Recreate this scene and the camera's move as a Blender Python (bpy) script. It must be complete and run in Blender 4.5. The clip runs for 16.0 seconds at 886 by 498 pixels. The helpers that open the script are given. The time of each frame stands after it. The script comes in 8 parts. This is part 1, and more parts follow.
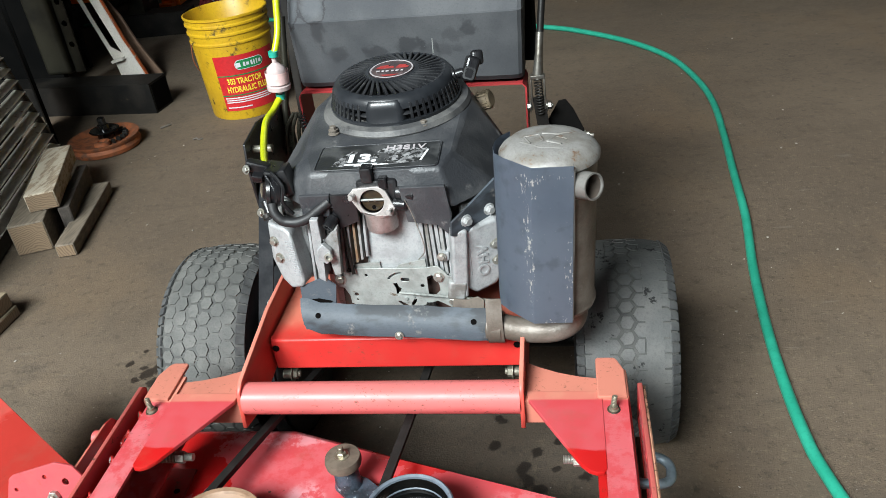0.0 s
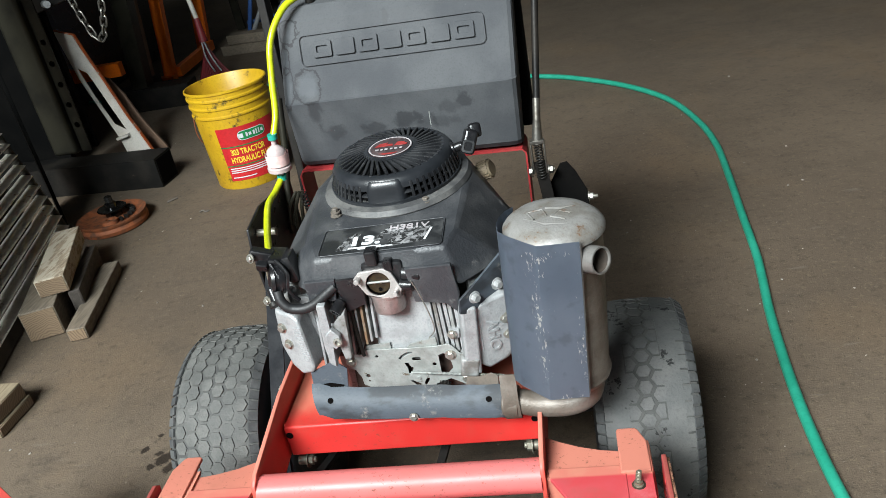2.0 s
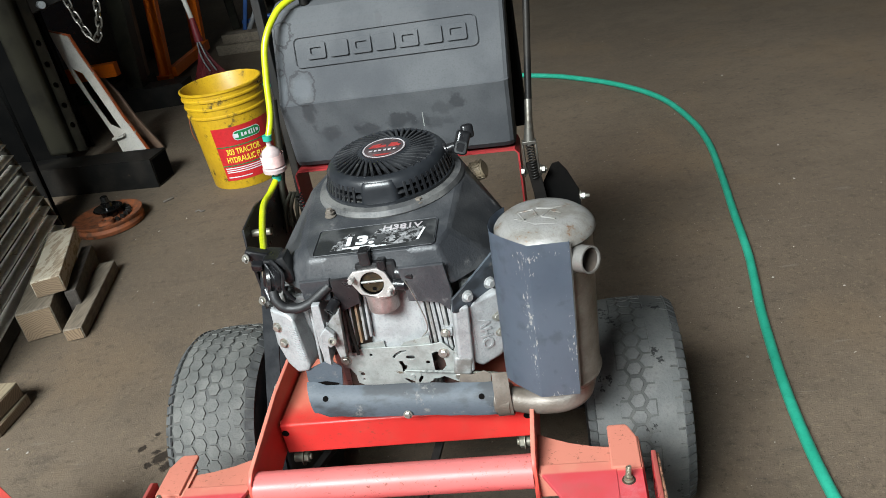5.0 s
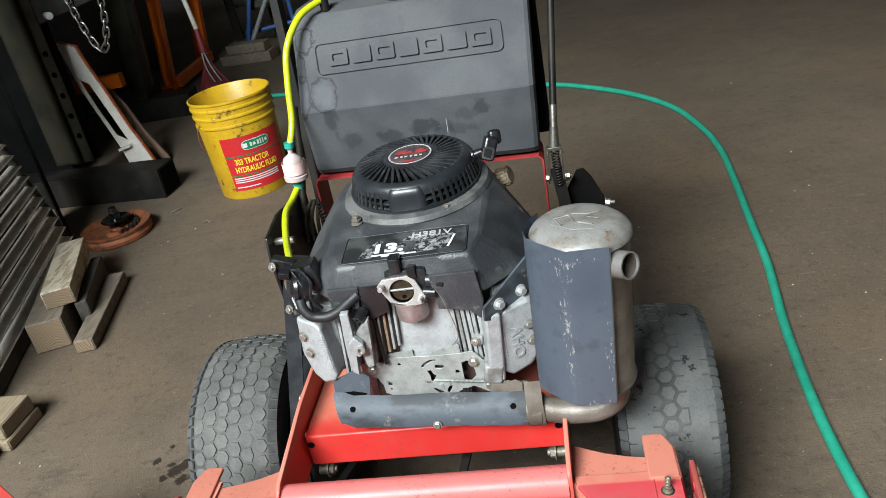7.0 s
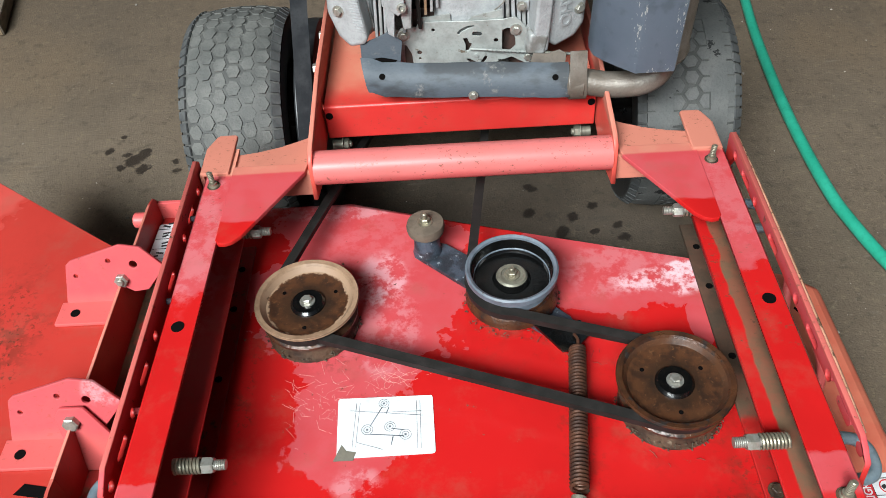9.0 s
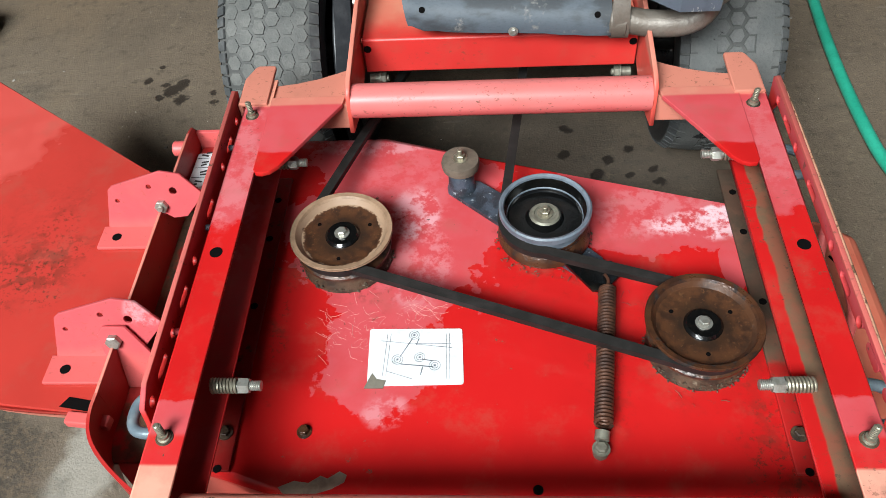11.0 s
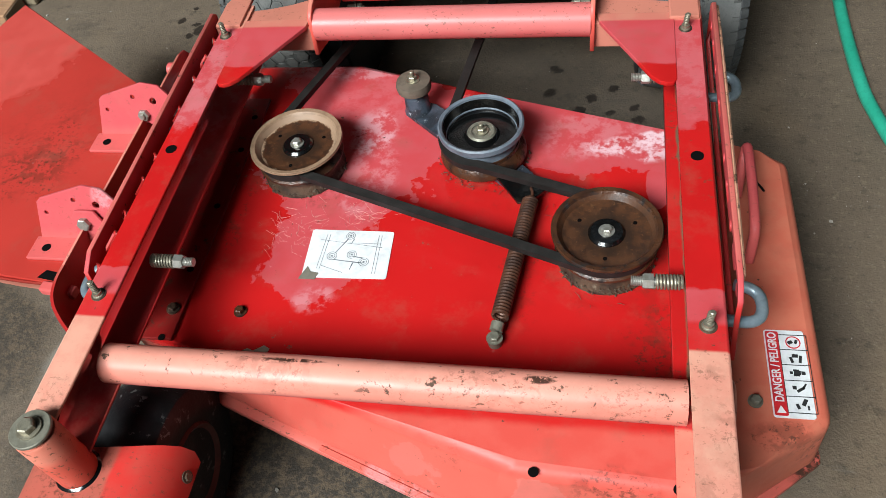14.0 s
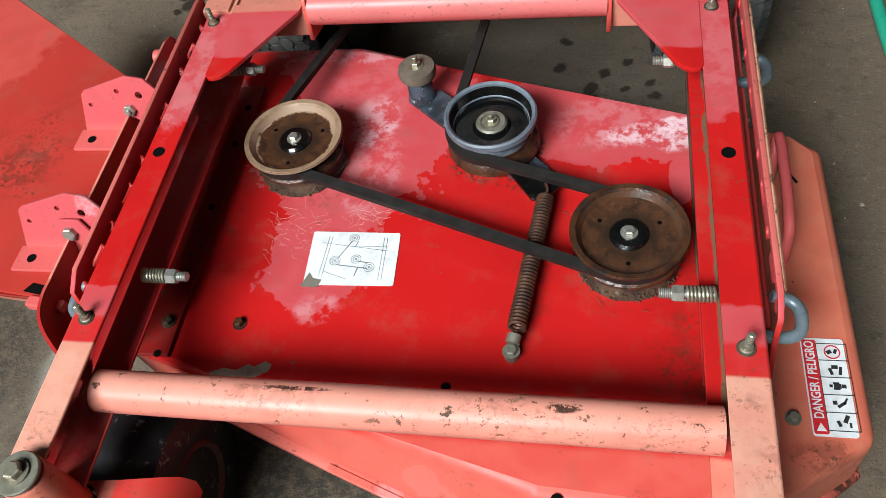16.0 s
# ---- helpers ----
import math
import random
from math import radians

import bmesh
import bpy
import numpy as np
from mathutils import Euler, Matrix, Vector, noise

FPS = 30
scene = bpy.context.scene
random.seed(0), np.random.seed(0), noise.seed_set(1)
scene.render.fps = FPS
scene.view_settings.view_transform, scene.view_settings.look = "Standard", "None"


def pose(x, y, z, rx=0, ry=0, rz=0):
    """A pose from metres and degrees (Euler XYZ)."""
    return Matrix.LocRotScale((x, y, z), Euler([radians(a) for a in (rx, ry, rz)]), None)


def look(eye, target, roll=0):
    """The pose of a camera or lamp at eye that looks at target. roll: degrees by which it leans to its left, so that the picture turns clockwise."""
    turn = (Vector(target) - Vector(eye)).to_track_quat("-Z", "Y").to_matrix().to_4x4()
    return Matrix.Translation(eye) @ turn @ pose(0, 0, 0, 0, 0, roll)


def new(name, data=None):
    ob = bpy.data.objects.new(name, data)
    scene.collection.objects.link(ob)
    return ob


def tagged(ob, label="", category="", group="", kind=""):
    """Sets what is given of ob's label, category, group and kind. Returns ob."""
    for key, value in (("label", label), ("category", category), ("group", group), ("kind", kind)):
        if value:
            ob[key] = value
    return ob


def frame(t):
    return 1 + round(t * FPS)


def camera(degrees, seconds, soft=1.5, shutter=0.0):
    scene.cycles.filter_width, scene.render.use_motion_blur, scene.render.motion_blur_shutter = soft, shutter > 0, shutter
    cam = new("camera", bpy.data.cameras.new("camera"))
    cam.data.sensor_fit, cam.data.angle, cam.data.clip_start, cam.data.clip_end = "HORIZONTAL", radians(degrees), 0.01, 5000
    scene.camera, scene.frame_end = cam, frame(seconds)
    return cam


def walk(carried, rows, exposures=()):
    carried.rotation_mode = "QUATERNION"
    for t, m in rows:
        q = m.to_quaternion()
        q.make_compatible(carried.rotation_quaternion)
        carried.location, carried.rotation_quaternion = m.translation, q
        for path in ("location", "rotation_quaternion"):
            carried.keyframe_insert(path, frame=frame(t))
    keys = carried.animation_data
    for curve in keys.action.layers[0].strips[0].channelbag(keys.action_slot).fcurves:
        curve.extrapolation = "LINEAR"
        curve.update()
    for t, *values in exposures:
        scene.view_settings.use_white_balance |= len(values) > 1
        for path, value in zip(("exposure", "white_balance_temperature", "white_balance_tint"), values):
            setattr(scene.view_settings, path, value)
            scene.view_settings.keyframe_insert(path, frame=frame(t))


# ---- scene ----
cam = camera(58.3, 16.0, 0.8)
PATH = [
    (0, (0.268, -0.538, 1.047), (-0.056, 1.151, 0.025), -7.7),
    (0.5, (0.264, -0.535, 1.049), (-0.136, 1.157, 0.061), -8.1),
    (1, (0.268, -0.512, 1.057), (-0.127, 1.198, 0.099), -8.7),
    (1.5, (0.274, -0.499, 1.075), (-0.101, 1.217, 0.119), -11.4),
    (2, (0.275, -0.503, 1.079), (-0.07, 1.238, 0.157), -11.5),
    (2.5, (0.277, -0.504, 1.081), (-0.062, 1.241, 0.165), -11.3),
    (3, (0.277, -0.503, 1.08), (-0.061, 1.238, 0.155), -11.4),
    (3.5, (0.28, -0.51, 1.076), (-0.058, 1.223, 0.138), -11.4),
    (4, (0.283, -0.508, 1.079), (-0.055, 1.222, 0.135), -11.7),
    (6.5, (0.273, -0.528, 1.092), (-0.06, 1.229, 0.197), -11.3),
    (7, (0.237, -0.506, 1.082), (-0.093, 1.247, 0.178), -11.7),
    (7.5, (0.127, -0.462, 1.061), (-0.071, 1.275, 0.091), -13.2),
    (8, (0.056, -0.473, 1.036), (0.002, 1.138, -0.147), -10.8),
    (8.5, (0.015, -0.506, 1.014), (-0.038, 0.978, -0.326), -7.6),
    (9, (0.0, -0.536, 0.996), (-0.06, 0.848, -0.445), -4.7),
    (9.5, (-0.001, -0.545, 0.987), (-0.111, 0.733, -0.547), -5.5),
    (12, (-0.006, -0.555, 1.005), (-0.165, 0.733, -0.517), -6.0),
    (12.5, (0.006, -0.565, 1.008), (-0.182, 0.73, -0.504), -6.8),
    (13, (0.066, -0.587, 0.993), (-0.135, 0.711, -0.515), -6.5),
    (13.5, (0.173, -0.622, 0.98), (-0.174, 0.616, -0.552), -10.7),
    (14, (0.211, -0.648, 0.983), (-0.17, 0.563, -0.562), -11.6),
    (14.5, (0.21, -0.649, 0.981), (-0.169, 0.541, -0.581), -11.5),
    (15, (0.226, -0.646, 0.976), (-0.159, 0.518, -0.603), -12.0),
    (15.5, (0.239, -0.624, 0.98), (-0.158, 0.545, -0.593), -12.7),
    (16, (0.189, -0.565, 0.97), (-0.196, 0.553, -0.643), -14.1),
]
walk(cam, [(t, look(eye, target, roll)) for t, eye, target, roll in PATH],
     [(0, 0.09), (7, 0.08), (8.5, -0.07), (9.5, -0.09), (12.5, -0.11), (14, -0.27), (16, -0.30)])

# ---- world and light ----
world = bpy.data.worlds.new("overcast_sky")
scene.world = world
world.use_nodes = True
wn, wl = world.node_tree.nodes, world.node_tree.links
sky = wn.new("ShaderNodeTexSky")
sky.sky_type, sky.sun_disc = "NISHITA", False
sky.sun_elevation, sky.sun_rotation = radians(43.5), radians(208)
sky.air_density, sky.dust_density = 1.0, 4.0
wl.new(sky.outputs[0], wn["Background"].inputs[0])
wn["Background"].inputs[1].default_value = 0.035

sun = new("sun", bpy.data.lights.new("sun", "SUN"))
sun.data.energy, sun.data.angle, sun.data.color = 1.7, radians(17), (1.0, 0.985, 0.97)
sun.matrix_world = look((-2.35, -4.45, 4.8), (0, 0, 0))

# added area lamp outside the unseen doorway, in place of sky light
door_light = new("door_daylight", bpy.data.lights.new("door_daylight", "AREA"))
door_light.data.shape, door_light.data.size, door_light.data.size_y = "RECTANGLE", 2.8, 1.8
door_light.data.energy, door_light.data.color = 800, (0.87, 0.975, 1.0)
door_light.matrix_world = look((-1.6, -3.4, 4.1), (0.4, 2.0, 0.25))

# ---- materials ----


class Nodes:
    """A small builder for node materials on world-space position, in metres."""

    def __init__(self, name):
        self.mat = bpy.data.materials.new(name)
        self.mat.use_nodes = True
        self.n, self.l = self.mat.node_tree.nodes, self.mat.node_tree.links
        self.b = self.n["Principled BSDF"]
        self.pos = self.n.new("ShaderNodeNewGeometry").outputs["Position"]

    def noise(self, scale, detail=4.0, stretch=(1, 1, 1), rough=0.55):
        m = self.n.new("ShaderNodeMapping")
        m.inputs["Scale"].default_value = stretch
        self.l.new(self.pos, m.inputs[0])
        t = self.n.new("ShaderNodeTexNoise")
        t.inputs["Scale"].default_value, t.inputs["Detail"].default_value = scale, detail
        t.inputs["Roughness"].default_value = rough
        self.l.new(m.outputs[0], t.inputs["Vector"])
        return t.outputs["Fac"]

    def step(self, value, lo, hi):
        r = self.n.new("ShaderNodeMapRange")
        r.interpolation_type = "SMOOTHSTEP"
        for k, v in (("From Min", lo), ("From Max", hi)):
            r.inputs[k].default_value = v
        self.l.new(value, r.inputs["Value"])
        return r.outputs[0]

    def math(self, op, a, b):
        m = self.n.new("ShaderNodeMath")
        m.operation = op
        for i, v in enumerate((a, b)):
            if isinstance(v, (int, float)):
                m.inputs[i].default_value = v
            else:
                self.l.new(v, m.inputs[i])
        return m.outputs[0]

    def axis(self, i):
        s = self.n.new("ShaderNodeSeparateXYZ")
        self.l.new(self.pos, s.inputs[0])
        return s.outputs[i]

    def ball(self, c, r, stretch=(1, 1, 1)):
        """Distance from c over r, after stretching the axes."""
        m = self.n.new("ShaderNodeVectorMath")
        m.operation = "SUBTRACT"
        self.l.new(self.pos, m.inputs[0])
        m.inputs[1].default_value = c
        k = self.n.new("ShaderNodeVectorMath")
        k.operation = "MULTIPLY"
        self.l.new(m.outputs[0], k.inputs[0])
        k.inputs[1].default_value = [s / r for s in stretch]
        d = self.n.new("ShaderNodeVectorMath")
        d.operation = "LENGTH"
        self.l.new(k.outputs[0], d.inputs[0])
        return d.outputs["Value"]

    def mix(self, fac, a, b):
        m = self.n.new("ShaderNodeMix")
        m.data_type = "RGBA"
        self.l.new(fac, m.inputs[0])
        for i, v in ((6, a), (7, b)):
            if isinstance(v, (tuple, list)):
                m.inputs[i].default_value = (*v, 1)
            else:
                self.l.new(v, m.inputs[i])
        return m.outputs[2]

    def done(self, color, rough, metal=0.0, bump=None, strength=0.2, dist=0.002, coat=0.0):
        for key, v in (("Base Color", color), ("Roughness", rough), ("Metallic", metal)):
            if isinstance(v, (tuple, list)):
                self.b.inputs[key].default_value = (*v, 1)
            elif isinstance(v, (int, float)):
                self.b.inputs[key].default_value = v
            else:
                self.l.new(v, self.b.inputs[key])
        self.b.inputs["Coat Weight"].default_value = coat
        if bump is not None:
            u = self.n.new("ShaderNodeBump")
            u.inputs["Strength"].default_value, u.inputs["Distance"].default_value = strength, dist
            self.l.new(bump, u.inputs["Height"])
            self.l.new(u.outputs[0], self.b.inputs["Normal"])
        return self.mat


def worn(name, base, tint, rough=0.5, metal=0.0, scale=18.0, amount=(0.4, 0.75), grain=160.0, dirt=None, dirt_amount=(0.58, 0.72), bump=0.15, stretch=(1, 1, 1), coat=0.0):
    """A surface of one base colour that varies towards tint at two scales, with optional dirt."""
    k = Nodes(name)
    big = k.noise(scale, 6, stretch)
    fine = k.noise(grain, 3, stretch)
    c = k.mix(k.step(big, *amount), base, tint)
    c = k.mix(k.math("MULTIPLY", k.step(fine, 0.45, 0.8), 0.45), c, [v * 0.55 for v in base])
    r = k.math("ADD", k.math("MULTIPLY", big, 0.25), rough - 0.12)
    if dirt:
        d = k.step(k.noise(scale * 1.9 + 3, 8, (1, 1, 1), 0.68), *dirt_amount)
        c = k.mix(d, c, dirt)
        r = k.math("MAXIMUM", r, k.math("MULTIPLY", d, 0.85))
    return k.done(c, r, metal, k.math("ADD", fine, k.math("MULTIPLY", big, 0.7)), bump, 0.002, coat)


FRESH, PINK, SALMON, CHALK = (0.42, 0.010, 0.010), (0.42, 0.056, 0.064), (0.45, 0.158, 0.112), (0.60, 0.41, 0.44)


def red_paint(name, zones=(), rough=0.32, base=FRESH, specks=0.66, chalk=(), cracks=(), stains=(), scuff=0.0):
    """Weathered red enamel. zones: (colour, field, lo, hi, jitter), a field being ('x'|'y'|'z') or ('ball', c, r, stretch).
    chalk, cracks, stains: (centre, radius, stretch, strength) of mottled white bloom, hairline scratches and brown speckle."""
    k = Nodes(name)
    fine, mid = k.noise(220, 3), k.noise(30, 7, (1, 1, 1), 0.62)
    edge = k.math("ADD", k.math("MULTIPLY", k.noise(15, 3, (1, 1, 1), 0.5), 0.68), k.math("MULTIPLY", k.noise(44, 6, (1, 1, 1), 0.6), 0.32))
    c = k.mix(k.step(k.noise(6, 4), 0.35, 0.7), base, [min(1, v * 0.86) for v in base])
    fade = None
    for colour, field, lo, hi, jitter in zones:
        f = k.axis("xyz".index(field)) if isinstance(field, str) else k.ball(*field[1:])
        f = k.math("ADD", f, k.math("MULTIPLY", k.math("SUBTRACT", edge, 0.5), jitter))
        m = k.step(f, lo, hi) if lo < hi else k.math("SUBTRACT", 1.0, k.step(f, hi, lo))
        m = k.math("MULTIPLY", m, k.math("ADD", 0.80, k.math("MULTIPLY", k.step(mid, 0.40, 0.62), 0.20)))
        c = k.mix(m, c, colour)
        fade = m if fade is None else k.math("MAXIMUM", fade, m)
    if chalk:
        mottle = k.step(k.math("ADD", k.math("MULTIPLY", k.noise(34, 9, (1, 1, 1), 0.66), 0.7), k.math("MULTIPLY", k.noise(170, 7, (1, 1, 1), 0.72), 0.3)), 0.44, 0.55)
        for centre, r, stretch, power in chalk:
            d = k.math("ADD", k.ball(centre, r, stretch), k.math("MULTIPLY", k.math("SUBTRACT", edge, 0.5), 1.6))
            m = k.math("SUBTRACT", 1.0, k.step(d, 0.62, 0.98))
            c = k.mix(k.math("MULTIPLY", k.math("MULTIPLY", m, mottle), power), c, CHALK)
    for centre, r, stretch, power in cracks:
        n = k.math("ABSOLUTE", k.math("SUBTRACT", k.noise(30, 1, (0.22, 1.0, 1), 0.5), 0.5), 0)
        line = k.math("SUBTRACT", 1.0, k.step(n, 0.001, 0.006))
        n2 = k.math("ABSOLUTE", k.math("SUBTRACT", k.noise(34, 1, (1.1, 0.3, 1), 0.5), 0.47), 0)
        line = k.math("MAXIMUM", line, k.math("SUBTRACT", 1.0, k.step(n2, 0.001, 0.006)))
        m = k.math("SUBTRACT", 1.0, k.step(k.ball(centre, r, stretch), 0.7, 1.0))
        gate = k.step(k.noise(33, 2), 0.42, 0.52)
        c = k.mix(k.math("MULTIPLY", k.math("MULTIPLY", line, m), k.math("MULTIPLY", gate, power)), c, (0.72, 0.46, 0.40))
    for centre, r, stretch, power in stains:
        d = k.math("ADD", k.ball(centre, r, stretch), k.math("MULTIPLY", k.math("SUBTRACT", edge, 0.5), 0.9 if power > 1 else 3.0))
        m = k.math("SUBTRACT", 1.0, k.step(d, 0.2 if power <= 1 else 0.6, 1.05))
        dots = k.step(k.noise(150, 8, (1, 1, 1), 0.75), 0.52 if power <= 1 else 0.43, 0.60 if power <= 1 else 0.50)
        veins = k.math("SUBTRACT", 1.0, k.step(k.math("ABSOLUTE", k.math("SUBTRACT", k.noise(14, 6, (1, 1, 1), 0.6), 0.5), 0), 0.01, 0.05))
        c = k.mix(k.math("MULTIPLY", k.math("MULTIPLY", m, k.math("MAXIMUM", k.math("MULTIPLY", dots, 0.85), k.math("MULTIPLY", veins, 0.45))), power), c, (0.055, 0.022, 0.014))
    d = k.math("MULTIPLY", k.step(k.noise(75, 9, (1, 1, 1), 0.7), specks, specks + 0.05), k.step(k.noise(9, 4), 0.36, 0.55))
    c = k.mix(d, c, (0.07, 0.038, 0.024))
    if scuff:
        q = k.step(k.noise(190, 5, (0.7, 1.2, 1.0), 0.68), 0.60, 0.63)
        q = k.math("MULTIPLY", q, k.step(k.noise(8, 3), 0.40, 0.62))
        c = k.mix(k.math("MULTIPLY", q, scuff), c, (0.085, 0.042, 0.025))
    film = k.math("MULTIPLY", k.step(k.noise(19, 8, (1, 1, 1), 0.68), 0.50, 0.72), 0.22)
    c = k.mix(film, c, (0.20, 0.09, 0.06))
    r = k.math("ADD", k.math("MULTIPLY", mid, 0.22), rough - 0.1)
    if fade is not None:
        r = k.math("ADD", r, k.math("MULTIPLY", fade, 0.32))
    r = k.math("MAXIMUM", r, k.math("MULTIPLY", d, 0.8))
    k.b.inputs["Specular IOR Level"].default_value = 0.3
    return k.done(c, r, 0.0, k.math("ADD", fine, k.math("MULTIPLY", mid, 1.5)), 0.03, 0.001)


def plain(name, color, rough=0.5, metal=0.0, glow=0.0, alpha=1.0, transmission=0.0):
    k = Nodes(name)
    n = k.noise(90, 4)
    c = k.mix(k.step(n, 0.35, 0.75), color, [v * 0.8 for v in color])
    k.b.inputs["Transmission Weight"].default_value = transmission
    return k.done(c, rough, metal, n, 0.05, 0.001)


def concrete():
    k = Nodes("shop_concrete")
    a, b, c3, f = k.noise(1.1, 6), k.noise(7, 8, (1, 1, 1), 0.65), k.noise(38, 8, (1, 1, 1), 0.7), k.noise(260, 3)
    c = k.mix(k.step(a, 0.35, 0.7), (0.096, 0.070, 0.048), (0.129, 0.096, 0.067))
    c = k.mix(k.math("MULTIPLY", k.step(b, 0.46, 0.66), 0.45), c, (0.078, 0.058, 0.040))
    c = k.mix(k.math("MULTIPLY", k.step(k.noise(9, 9, (0.5, 1.3, 1), 0.70), 0.54, 0.70), 0.5), c, (0.050, 0.039, 0.030))
    c = k.mix(k.math("MULTIPLY", k.step(k.noise(2.3, 5, (1.0, 0.7, 1), 0.6), 0.50, 0.68), 0.5), c, (0.145, 0.098, 0.058))
    c = k.mix(k.math("MULTIPLY", k.step(c3, 0.53, 0.66), 0.52), c, (0.034, 0.026, 0.017))
    c = k.mix(k.math("MULTIPLY", k.step(k.noise(62, 9, (1, 1, 1), 0.78), 0.54, 0.60), 0.55), c, (0.155, 0.118, 0.075))
    c = k.mix(k.math("MULTIPLY", k.step(k.noise(210, 5, (1, 1, 1), 0.75), 0.61, 0.65), 0.8), c, (0.012, 0.010, 0.008))
    c = k.mix(k.math("MULTIPLY", k.step(k.noise(120, 6, (1, 1, 1), 0.7), 0.56, 0.66), 0.5), c, (0.034, 0.027, 0.019))
    c = k.mix(k.math("MULTIPLY", k.step(k.noise(150, 4, (1, 1, 1), 0.65), 0.60, 0.67), 0.35), c, (0.21, 0.178, 0.138))
    c = k.mix(k.math("MULTIPLY", k.step(k.noise(24, 3, (0.35, 2.2, 1)), 0.66, 0.74), 0.35), c, (0.17, 0.145, 0.12))
    c = k.mix(k.step(k.noise(95, 2), 0.735, 0.78), c, (0.36, 0.32, 0.28))
    pale = k.math("ADD", k.ball((-0.577, -0.112, 0), 0.09, (1.5, 0.8, 1)), k.math("MULTIPLY", k.math("SUBTRACT", b, 0.5), 3.0))
    c = k.mix(k.math("MULTIPLY", k.math("SUBTRACT", 1.0, k.step(pale, 0.5, 1.05)), 0.55), c, (0.30, 0.28, 0.24))
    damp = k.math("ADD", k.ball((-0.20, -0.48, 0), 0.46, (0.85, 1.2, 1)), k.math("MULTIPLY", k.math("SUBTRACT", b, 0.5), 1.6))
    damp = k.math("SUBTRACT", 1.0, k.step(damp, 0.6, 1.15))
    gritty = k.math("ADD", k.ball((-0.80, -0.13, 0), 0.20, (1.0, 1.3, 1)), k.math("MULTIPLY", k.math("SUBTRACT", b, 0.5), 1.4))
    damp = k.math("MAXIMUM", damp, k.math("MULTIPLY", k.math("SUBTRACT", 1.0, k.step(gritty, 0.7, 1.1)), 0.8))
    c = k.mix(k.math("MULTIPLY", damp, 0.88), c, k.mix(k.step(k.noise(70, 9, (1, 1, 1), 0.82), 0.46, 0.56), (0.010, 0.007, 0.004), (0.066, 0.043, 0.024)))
    # soft shade under the engine painted into the floor; oil spots follow
    under_shade = k.math("ADD", k.ball((0.06, 0.40, 0), 0.34, (0.9, 1.15, 1)), k.math("MULTIPLY", k.math("SUBTRACT", b, 0.5), 2.2))
    c = k.mix(k.math("MULTIPLY", k.math("SUBTRACT", 1.0, k.step(under_shade, 0.55, 1.15)), 0.5), c, (0.024, 0.019, 0.015))
    drops = None
    for x, y, r in OIL:
        d = k.math("ADD", k.ball((x, y, 0), r), k.math("MULTIPLY", k.math("SUBTRACT", c3, 0.5), 5.5))
        m = k.math("SUBTRACT", 1.0, k.step(d, 0.75, 1.05))
        drops = m if drops is None else k.math("MAXIMUM", drops, m)
    c = k.mix(k.math("MULTIPLY", drops, 0.85), c, (0.018, 0.014, 0.012))
    r = k.math("SUBTRACT", k.math("ADD", 0.62, k.math("MULTIPLY", b, 0.25)), k.math("MULTIPLY", drops, 0.35))
    return k.done(c, r, 0.0, k.math("ADD", k.math("ADD", c3, f), k.math("MULTIPLY", b, 1.2)), 0.32, 0.004)


# oil spots on the floor: x, y, radius
OIL = [(-0.70, 0.788, 0.008), (-0.722, 0.743, 0.009), (-0.677, 0.731, 0.009), (-0.66, 0.708, 0.019), (-0.643, 0.737, 0.015), (-0.638, 0.684, 0.016), (-0.683, 0.69, 0.009), (-0.572, 0.70, 0.010), (-0.561, 0.672, 0.011), (0.169, 0.447, 0.014), (0.192, 0.482, 0.010), (0.177, 0.419, 0.015), (0.269, 0.458, 0.010), (0.275, 0.43, 0.012), (0.228, 0.446, 0.007), (0.122, 0.568, 0.012), (0.113, 0.499, 0.010), (0.229, 0.508, 0.009), (0.16, 0.38, 0.010), (0.20, 0.40, 0.012), (0.36, -0.05, 0.013)]

